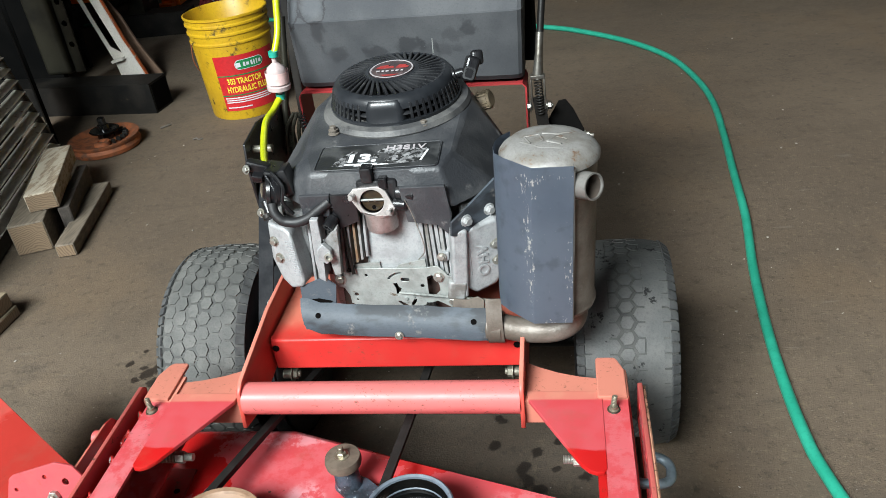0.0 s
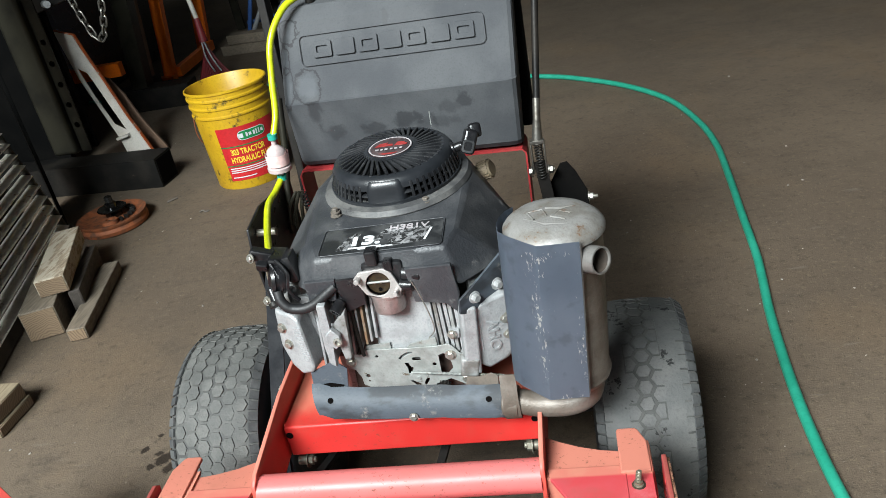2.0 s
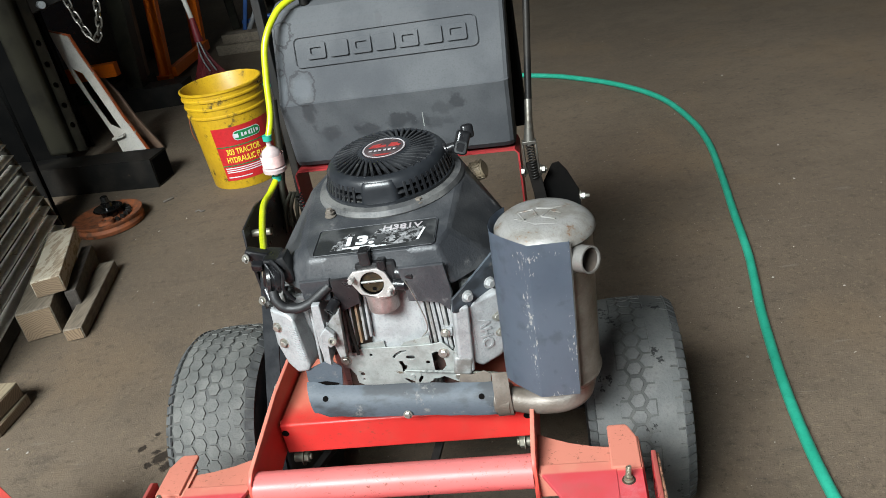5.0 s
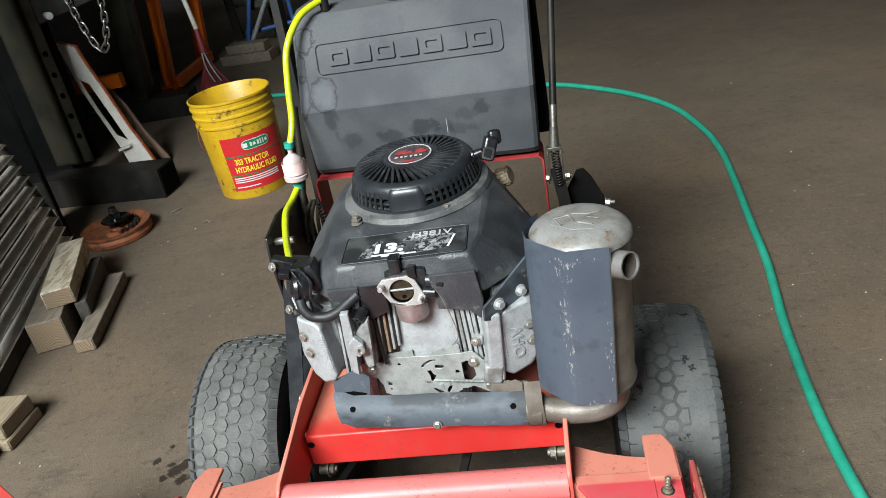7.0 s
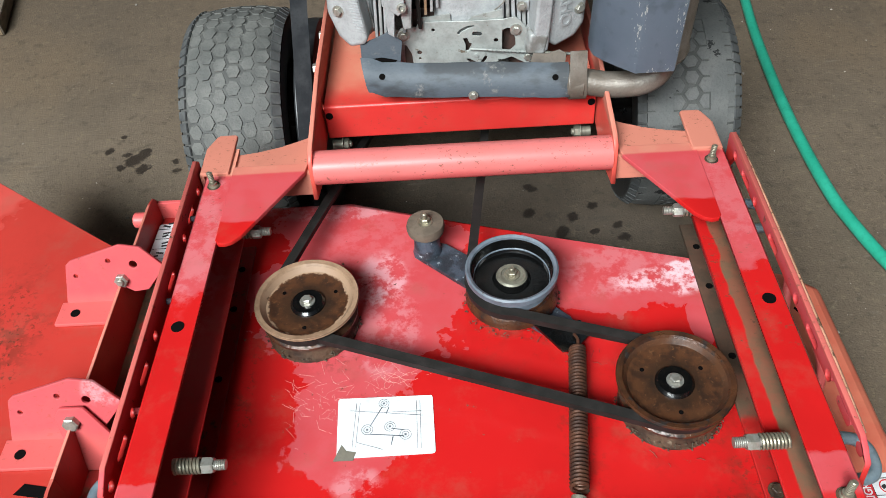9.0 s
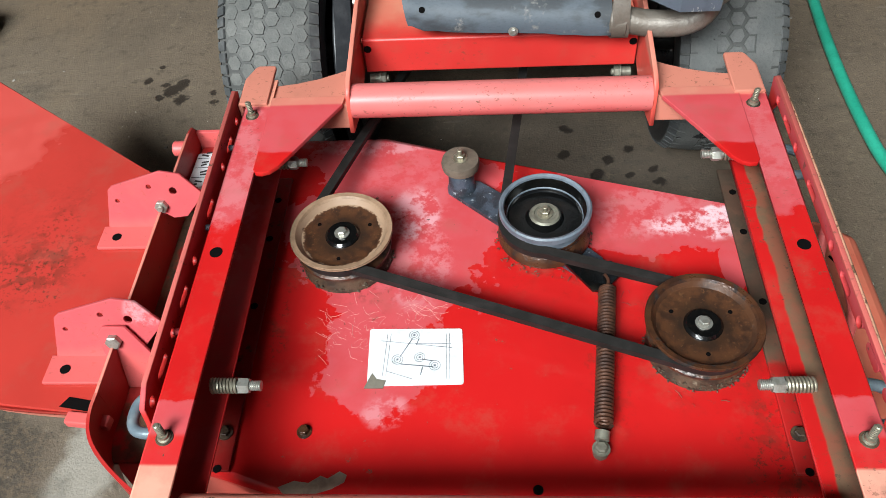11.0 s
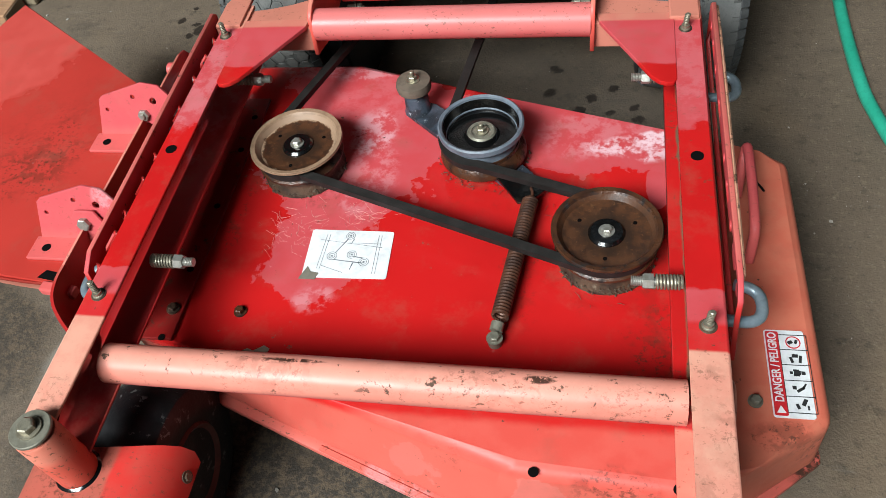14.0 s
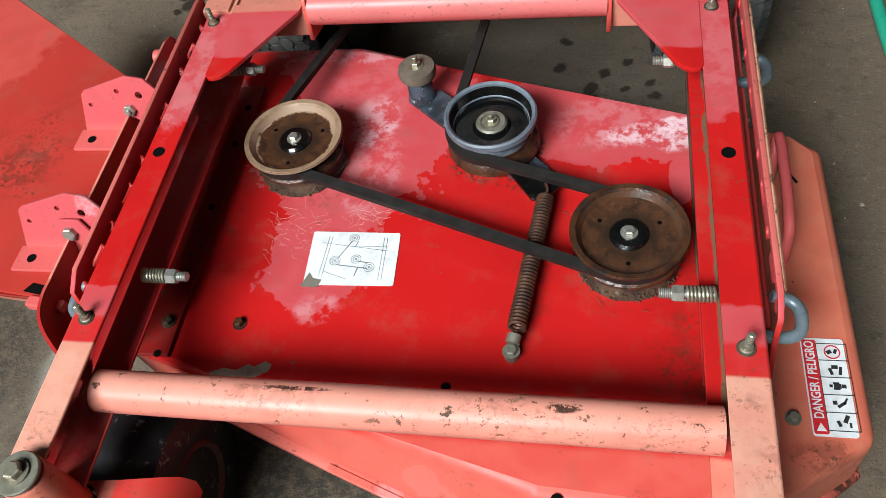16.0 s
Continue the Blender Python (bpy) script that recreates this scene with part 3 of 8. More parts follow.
def scratched_shield():
    k = Nodes("scratched_blue_grey_shield")
    big, fine = k.noise(9, 5), k.noise(300, 3)
    c = k.mix(k.step(big, 0.35, 0.7), (0.110, 0.138, 0.180), (0.150, 0.180, 0.225))
    c = k.mix(k.math("MULTIPLY", k.step(k.noise(40, 6), 0.52, 0.7), 0.4), c, (0.06, 0.07, 0.09))
    nick = k.noise(210, 7, (1.2, 1, 0.4), 0.74)
    mask = None
    for centre, r, stretch, power in (((0.214, 0.284, 0.53), 0.030, (2.6, 1, 0.20), 0.135), ((0.214, 0.284, 0.63), 0.028, (1.0, 1, 1), 0.15), ((0.262, 0.294, 0.50), 0.028, (3, 1, 0.3), 0.11), ((0.240, 0.29, 0.425), 0.050, (0.8, 1, 2.2), 0.12), ((0.245, 0.285, 0.638), 0.020, (0.6, 1, 2), 0.09)):
        m = k.math("MULTIPLY", k.math("SUBTRACT", 1.0, k.step(k.ball(centre, r, stretch), 0.2, 1.1)), power)
        mask = m if mask is None else k.math("MAXIMUM", mask, m)
    worn_off = k.step(k.math("ADD", nick, mask), 0.675, 0.70)
    c = k.mix(worn_off, c, (0.55, 0.54, 0.51))
    return k.done(c, k.math("ADD", 0.28, k.math("MULTIPLY", big, 0.25)), 0.1, k.math("SUBTRACT", fine, worn_off), 0.10, 0.001)


M["shield"] = scratched_shield()
M["canister"] = worn("browned_steel", (0.175, 0.152, 0.130), (0.108, 0.088, 0.070), 0.48, 0.3, 26, (0.35, 0.65), 300, (0.22, 0.20, 0.175), (0.62, 0.78), 0.3)
M["dome"] = worn("stained_dome_steel", (0.25, 0.242, 0.23), (0.17, 0.158, 0.14), 0.50, 0.25, 30, (0.38, 0.62), 300, (0.145, 0.080, 0.045), (0.56, 0.68), 0.25)
M["muffler"] = worn("heat_stained_steel", (0.21, 0.202, 0.190), (0.13, 0.118, 0.105), 0.38, 0.35, 22, (0.35, 0.65), 300, (0.12, 0.080, 0.050), (0.62, 0.78), 0.08)
M["guard"] = worn("charred_grey_shield", (0.052, 0.064, 0.078), (0.022, 0.026, 0.031), 0.62, 0.0, 15, (0.46, 0.58), 300, (0.17, 0.16, 0.145), (0.58, 0.72), 0.10, (0.7, 1, 1.5))
M["soot"] = worn("brown_soot", (0.035, 0.026, 0.020), (0.075, 0.055, 0.04), 0.9, 0, 50, (0.4, 0.65), 260)
M["copper"] = worn("carburettor_bowl", (0.40, 0.335, 0.315), (0.30, 0.25, 0.235), 0.30, 0.6, 60, (0.4, 0.7), 300)
M["carb"] = worn("carburettor_casting", (0.46, 0.43, 0.41), (0.36, 0.335, 0.32), 0.38, 0.5, 60, (0.4, 0.7), 300)
M["white"] = plain("white_label", (0.60, 0.61, 0.62), 0.4)
M["ink"] = plain("black_ink", (0.02, 0.02, 0.02), 0.5)
M["label_red"] = plain("label_red", (0.50, 0.018, 0.022), 0.4)
M["badge_red"] = plain("faded_badge_red", (0.30, 0.03, 0.028), 0.4)
M["label_green"] = plain("label_green", (0.01, 0.20, 0.06), 0.4)
M["label_yellow"] = plain("label_yellow", (0.85, 0.62, 0.05), 0.4)
# near black for openings; the shade inside them is in the colour
M["hole"] = plain("dark_bore", (0.003, 0.0025, 0.0025), 0.9)
M["hole"].node_tree.nodes["Principled BSDF"].inputs["Specular IOR Level"].default_value = 0.05
M["grey_ink"] = plain("grey_ink", (0.13, 0.14, 0.16), 0.5)
M["blued_hook"] = worn("painted_grey_rod", (0.135, 0.175, 0.205), (0.21, 0.25, 0.27), 0.35, 0.3, 50)
M["yellow"] = worn("yellow_bucket_plastic", (0.53, 0.32, 0.012), (0.44, 0.25, 0.010), 0.42, 0, 10, (0.4, 0.7), 120, (0.07, 0.045, 0.012), (0.555, 0.68), 0.10)
M["hose"] = worn("green_rubber_hose", (0.018, 0.270, 0.176), (0.027, 0.325, 0.218), 0.38, 0, 20, (0.4, 0.7), 160, (0.01, 0.10, 0.07), (0.74, 0.78))
M["fuel_line"] = plain("yellow_fuel_line", (0.45, 0.50, 0.012), 0.24)
M["filter"] = plain("milky_filter_plastic", (0.46, 0.37, 0.36), 0.3)
M["clip"] = plain("green_hose_clip", (0.02, 0.32, 0.24), 0.35)
M["louvre"] = worn("pale_louvre_metal", (0.78, 0.73, 0.64), (0.64, 0.58, 0.49), 0.45, 0.1, 14, (0.4, 0.7), 200, (0.22, 0.105, 0.045), (0.60, 0.70), 0.15, (1, 1, 1))
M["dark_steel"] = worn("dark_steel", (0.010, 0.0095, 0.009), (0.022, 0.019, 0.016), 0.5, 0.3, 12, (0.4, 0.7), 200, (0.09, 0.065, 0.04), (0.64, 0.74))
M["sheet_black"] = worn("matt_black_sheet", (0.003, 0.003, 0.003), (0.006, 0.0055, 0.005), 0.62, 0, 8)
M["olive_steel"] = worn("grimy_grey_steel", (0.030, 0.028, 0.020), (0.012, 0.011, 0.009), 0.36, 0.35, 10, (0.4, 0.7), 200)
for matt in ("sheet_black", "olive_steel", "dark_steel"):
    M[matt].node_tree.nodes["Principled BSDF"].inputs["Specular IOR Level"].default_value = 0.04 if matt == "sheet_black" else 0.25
M["frame_steel"] = worn("rust_specked_frame_steel", (0.060, 0.052, 0.040), (0.030, 0.024, 0.018), 0.5, 0.2, 14, (0.4, 0.7), 200)
M["orange"] = worn("orange_powder_coat", (0.85, 0.17, 0.008), (0.78, 0.14, 0.008), 0.38, 0, 14)
M["orange_edge"] = worn("faded_orange_edge", (0.50, 0.10, 0.02), (0.38, 0.09, 0.03), 0.5, 0, 24, (0.4, 0.6), 160, (0.45, 0.40, 0.34), (0.58, 0.66))
M["cream"] = worn("cream_painted_panel", (0.62, 0.58, 0.52), (0.52, 0.48, 0.42), 0.5, 0, 16, (0.4, 0.7), 160)
M["chain"] = worn("steel_chain", (0.20, 0.19, 0.17), (0.11, 0.095, 0.075), 0.4, 0.85, 60)
M["brown_board"] = worn("brown_board", (0.17, 0.10, 0.065), (0.11, 0.065, 0.04), 0.55, 0, 14)
M["rake"] = worn("maroon_rake", (0.22, 0.02, 0.025), (0.15, 0.015, 0.02), 0.5, 0, 30)
M["blue"] = worn("blue_paint", (0.03, 0.09, 0.28), (0.05, 0.12, 0.32), 0.4, 0, 20)
M["grit"] = worn("pale_grit", (0.34, 0.31, 0.27), (0.10, 0.085, 0.07), 0.8, 0, 3.0, (0.45, 0.55), 40)
M["wall"] = worn("dark_unseen_wall", (0.040, 0.037, 0.033), (0.025, 0.023, 0.020), 0.8, 0, 3, (0.35, 0.7), 90)
M["rust_disc"] = worn("rusty_orange_disc", (0.26, 0.075, 0.025), (0.12, 0.045, 0.022), 0.7, 0.1, 30, (0.4, 0.65), 200, (0.06, 0.035, 0.02), (0.6, 0.7), 0.4)


def timber(name, a, b, grain=(2.2, 22, 22)):
    k = Nodes(name)
    g = k.noise(9, 5, grain)
    c = k.mix(k.step(g, 0.35, 0.68), a, b)
    c = k.mix(k.math("MULTIPLY", k.step(k.noise(16, 7), 0.55, 0.72), 0.6), c, [v * 0.45 for v in a])
    return k.done(c, 0.75, 0.0, g, 0.35, 0.003)


M["wood_pale"] = timber("pale_weathered_timber", (0.25, 0.20, 0.13), (0.175, 0.135, 0.085), (14, 1.6, 14))
M["wood_grey"] = timber("grey_weathered_timber", (0.175, 0.140, 0.103), (0.102, 0.080, 0.058), (14, 1.6, 14))
M["wood_red"] = timber("reddish_timber", (0.36, 0.20, 0.11), (0.24, 0.13, 0.07), (1.6, 14, 14))
M["wood_dark"] = timber("charred_timber", (0.035, 0.028, 0.022), (0.07, 0.055, 0.045), (14, 1.6, 14))


def end_grain():
    k = Nodes("end_grain")
    d = k.math("ADD", k.ball((-1.28, 1.30, -0.03), 1.0), k.math("MULTIPLY", k.noise(9, 3), 0.06))
    ring = k.step(k.math("SINE", k.math("MULTIPLY", d, 1150.0), 0), -0.6, 1.0)
    c = k.mix(ring, (0.190, 0.130, 0.078), (0.125, 0.082, 0.049))
    c = k.mix(k.math("MULTIPLY", k.step(k.noise(60, 6), 0.5, 0.7), 0.5), c, (0.16, 0.11, 0.07))
    return k.done(c, 0.8, 0.0, ring, 0.2, 0.002)


def peeling():
    k = Nodes("peeling_pale_timber")
    g = k.noise(9, 5, (14, 1.6, 14))
    c = k.mix(k.step(g, 0.35, 0.68), (0.30, 0.23, 0.16), (0.20, 0.15, 0.10))
    m = k.step(k.noise(55, 7, (1, 0.22, 1), 0.66), 0.44, 0.52)
    c = k.mix(m, c, (0.40, 0.34, 0.26))
    return k.done(c, 0.75, 0.0, k.math("ADD", g, m), 0.35, 0.003)


M["wood_end"] = end_grain()
M["wood_peel"] = peeling()

# ---- mesh helpers ----
WORLD = {}


def finish(name, bm, mat, sharp=38):
    bmesh.ops.recalc_face_normals(bm, faces=bm.faces)
    for f in bm.faces:
        size = f.calc_area() * 0.25
        near = [g for e in f.edges for g in e.link_faces if g is not f]
        f.smooth = len(f.verts) <= 4 and any(g.calc_area() > size for g in near)
    for e in bm.edges:
        if len(e.link_faces) == 2:
            e.smooth = e.calc_face_angle(0) < radians(sharp)
    me = bpy.data.meshes.new(name)
    bm.to_mesh(me)
    bm.free()
    me.materials.append(mat)
    return me


def part(name, bm, material, parent, label=""):
    """One mesh object under a thing or a part; bm is in world coordinates."""
    ob = new(name, bm if isinstance(bm, bpy.types.Mesh) else finish(name, bm, material))
    if isinstance(bm, bpy.types.Mesh):
        bm.materials.clear()
        bm.materials.append(material)
    ob.parent = parent
    ob.matrix_parent_inverse = WORLD.get(parent, Matrix()).inverted()
    return tagged(ob, label)


def thing(name, at, label, category, group="", kind=""):
    ob = new(name)
    ob.empty_display_size = 0.05
    ob.matrix_basis = WORLD[ob] = Matrix.Translation(at)
    return tagged(ob, label, category, group, kind)


def solid(name, bm, material, label, category, group="", kind=""):
    return tagged(new(name, finish(name, bm, material)), label, category, group, kind)


def B():
    return bmesh.new()


def box(bm, c, s, m=None, bevel=0.0, seg=2):
    r = bmesh.ops.create_cube(bm, size=1.0, matrix=Matrix.Diagonal((*s, 1)))
    vs = r["verts"]
    if bevel:
        es = list({e for v in vs for e in v.link_edges})
        out = bmesh.ops.bevel(bm, geom=es, offset=bevel, segments=seg, profile=0.5, affect="EDGES")
        vs = list({v for f in out["faces"] for v in f.verts} | {v for v in vs if v.is_valid})
    bmesh.ops.transform(bm, matrix=Matrix.Translation(c) @ (m or Matrix()), verts=vs)
    return bm


def turn(rx=0, ry=0, rz=0):
    return pose(0, 0, 0, rx, ry, rz)


def lathe(bm, profile, m=None, segs=32, cap=True):
    """Rings (r, z) about the z axis, then moved by m."""
    m = m or Matrix()
    rings = []
    for r, z in profile:
        if r < 1e-6:
            rings.append([bm.verts.new(m @ Vector((0, 0, z)))])
        else:
            rings.append([bm.verts.new(m @ Vector((r * math.cos(2 * math.pi * i / segs), r * math.sin(2 * math.pi * i / segs), z))) for i in range(segs)])
    for a, b in zip(rings, rings[1:]):
        for i in range(segs):
            j = (i + 1) % segs
            f = [a[i % len(a)], a[j % len(a)], b[j % len(b)], b[i % len(b)]]
            f = list(dict.fromkeys(f))
            if len(f) > 2:
                bm.faces.new(f)
    if cap:
        for ring in (rings[0], rings[-1]):
            if len(ring) > 2:
                bm.faces.new(ring)
    return bm


def along(p0, p1):
    """A matrix at p0 with z towards p1."""
    d = Vector(p1) - Vector(p0)
    return Matrix.Translation(p0) @ d.to_track_quat("Z", "Y").to_matrix().to_4x4()


def rod(bm, p0, p1, r, r1=None, segs=20, chamfer=0.0):
    h = (Vector(p1) - Vector(p0)).length
    r1 = r if r1 is None else r1
    c = chamfer
    prof = [(r - c, 0), (r, c), (r1, h - c), (r1 - c, h)] if c else [(r, 0), (r1, h)]
    return lathe(bm, prof, along(p0, p1), segs)


def spline(pts, n=10, closed=False):
    """Catmull-Rom through the points."""
    p = [Vector(q) for q in pts]
    k = len(p)
    out = []
    for i in range(k if closed else k - 1):
        a, b, c, d = [p[(i + j) % k] if closed else p[min(max(i + j, 0), k - 1)] for j in (-1, 0, 1, 2)]
        for s in range(n):
            t = s / n
            out.append(0.5 * ((2 * b) + (c - a) * t + (2 * a - 5 * b + 4 * c - d) * t * t + (3 * b - a - 3 * c + d) * t ** 3))
    if not closed:
        out.append(p[-1])
    return out


def sweep(bm, pts, r, segs=10, closed=False, section=None, up=None):
    """A tube, or a section of (side, up) points, along a path."""
    p = [Vector(q) for q in pts]
    section = section or [(r * math.cos(2 * math.pi * i / segs), r * math.sin(2 * math.pi * i / segs)) for i in range(segs)]
    rings, side = [], None
    for i, q in enumerate(p):
        t = (p[(i + 1) % len(p)] - p[i - 1]) if closed or 0 < i < len(p) - 1 else (p[1] - p[0] if i == 0 else p[-1] - p[-2])
        t.normalize()
        if up is not None:
            side = t.cross(Vector(up)).normalized()
        elif side is None:
            side = t.cross(Vector((0, 0, 1)) if abs(t.z) < 0.9 else Vector((1, 0, 0))).normalized()
        else:
            side = (side - t * side.dot(t)).normalized()
        v = side.cross(t)
        rings.append([bm.verts.new(q + side * a + v * b) for a, b in section])
    n = len(section)
    for i in range(len(rings) if closed else len(rings) - 1):
        a, b = rings[i], rings[(i + 1) % len(rings)]
        for j in range(n):
            bm.faces.new((a[j], a[(j + 1) % n], b[(j + 1) % n], b[j]))
    if not closed:
        bm.faces.new(rings[0][::-1])
        bm.faces.new(rings[-1])
    return bm


def prism(bm, poly, z0, z1, m=None, bevel=0.0, seg=2, top=None):
    """A polygon (x, y) raised from z0 to z1; top: another outline for the upper face."""
    m = m or Matrix()
    lo = [bm.verts.new(m @ Vector((x, y, z0))) for x, y in poly]
    hi = [bm.verts.new(m @ Vector((x, y, z1))) for x, y in (top or poly)]
    n = len(poly)
    fs = [bm.faces.new(lo[::-1]), bm.faces.new(hi)]
    fs += [bm.faces.new((lo[i], lo[(i + 1) % n], hi[(i + 1) % n], hi[i])) for i in range(n)]
    if bevel:
        es = list({e for f in fs for e in f.edges})
        bmesh.ops.bevel(bm, geom=es, offset=bevel, segments=seg, profile=0.5, affect="EDGES", clamp_overlap=True)
    return bm


def circle(c, r, n=20):
    return [(c[0] + r * math.cos(2 * math.pi * i / n), c[1] + r * math.sin(2 * math.pi * i / n)) for i in range(n)]


def rounded(w, h, r, n=5, c=(0, 0)):
    out = []
    for sx, sy, a in ((1, -1, -90), (1, 1, 0), (-1, 1, 90), (-1, -1, 180)):
        for i in range(n + 1):
            t = radians(a + 90 * i / n)
            out.append((c[0] + sx * (w / 2 - r) + r * math.cos(t), c[1] + sy * (h / 2 - r) + r * math.sin(t)))
    return out


def to_mesh(curve, m):
    ob = bpy.data.objects.new("temp", curve)
    scene.collection.objects.link(ob)
    dg = bpy.context.evaluated_depsgraph_get()
    me = bpy.data.meshes.new_from_object(ob.evaluated_get(dg))
    bpy.data.objects.remove(ob)
    bpy.data.curves.remove(curve)
    me.transform(m)
    return me


def plate(name, outer, holes, thick, m=None, bevel=0.0):
    """A sheet with real holes: outline and holes in (x, y), thickness along z about 0."""
    cu = bpy.data.curves.new(name, "CURVE")
    cu.dimensions, cu.fill_mode, cu.extrude = "2D", "BOTH", thick / 2 - bevel
    cu.bevel_depth, cu.bevel_resolution, cu.offset = bevel, 1, -bevel
    for ring in (outer, *holes):
        sp = cu.splines.new("POLY")
        sp.points.add(len(ring) - 1)
        for q, (x, y) in zip(sp.points, ring):
            q.co = (x, y, 0, 1)
        sp.use_cyclic_u = True
    return to_mesh(cu, m or Matrix())


def lettering(text, size, m, depth=0.0003, width=None, bold=0.0):
    cu = bpy.data.curves.new("lettering", "FONT")
    cu.body, cu.size, cu.extrude, cu.offset = text, size, depth, bold
    cu.align_x, cu.align_y = "CENTER", "CENTER"
    me = to_mesh(cu, Matrix())
    if width:
        xs = [v.co.x for v in me.vertices]
        me.transform(Matrix.Diagonal((width / (max(xs) - min(xs)), 1, 1, 1)))
    me.transform(m)
    return me


def bolt(bm, p, d, r=0.008, h=0.006, washer=True, shank=0.0):
    """A hexagon head at p, looking along d, with its washer and a threaded end."""
    m = along(p, Vector(p) + Vector(d))
    if washer:
        lathe(bm, [(r * 1.45, 0), (r * 1.45, 0.0016)], m, 18)
    lathe(bm, [(r, 0.0015), (r, h), (r * 0.82, h + r * 0.14)], m, 6)
    if shank:
        lathe(bm, [(r * 0.52, h), (r * 0.52, h + shank - 0.001), (r * 0.40, h + shank)], m, 12)
    return bm


def coil(p0, p1, r, turns, per=14):
    m = along(p0, p1)
    h = (Vector(p1) - Vector(p0)).length
    n = int(turns * per)
    return [m @ Vector((r * math.cos(2 * math.pi * i / per), r * math.sin(2 * math.pi * i / per), h * i / n)) for i in range(n + 1)]


# ---- the shop ----
floor_bm = B()
box(floor_bm, (0.5, 3.1, -0.06), (10.0, 10.6, 0.12))
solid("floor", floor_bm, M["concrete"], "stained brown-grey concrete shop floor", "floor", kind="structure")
# unseen shell and ground: size, doorway and dark colour only shape the light
for wname, c, s in (("wall_north", (0.5, 8.08, 2.5), (10.0, 0.16, 5.0)), ("wall_west", (-4.42, 3.2, 2.5), (0.16, 9.6, 5.0)), ("wall_east", (5.42, 3.2, 2.5), (0.16, 9.6, 5.0))):
    solid(wname, box(B(), c, s), M["wall"], "unseen dark wall closing in the workshop", "wall", kind="structure")
wall_s = B()
for c, s in (((-4.42, -1.68, 2.5), (0.16, 0.16, 5.0)), ((3.9, -1.68, 2.5), (3.2, 0.16, 5.0)), ((-1.0, -1.68, 4.95), (6.7, 0.16, 0.10))):
    box(wall_s, c, s)
solid("wall_south", wall_s, M["wall"], "unseen dark wall with an open doorway", "wall", kind="structure")
solid("ceiling", box(B(), (0.5, 3.2, 5.06), (10.0, 9.9, 0.12)), M["wall"], "unseen dark ceiling over the workshop", "ceiling", kind="structure")
solid("ground", box(B(), (0, -62.2, -0.062), (200, 120, 0.12)), M["yard"], "unseen dark ground outside the doorway", "ground", kind="structure")

# ---- the mower: frame ----
mower = thing("lawn_mower", (0, 0.57, 0), "weathered red walk-behind lawn mower with a black engine", "lawn mower")
RT = 0.338  # top of the rails


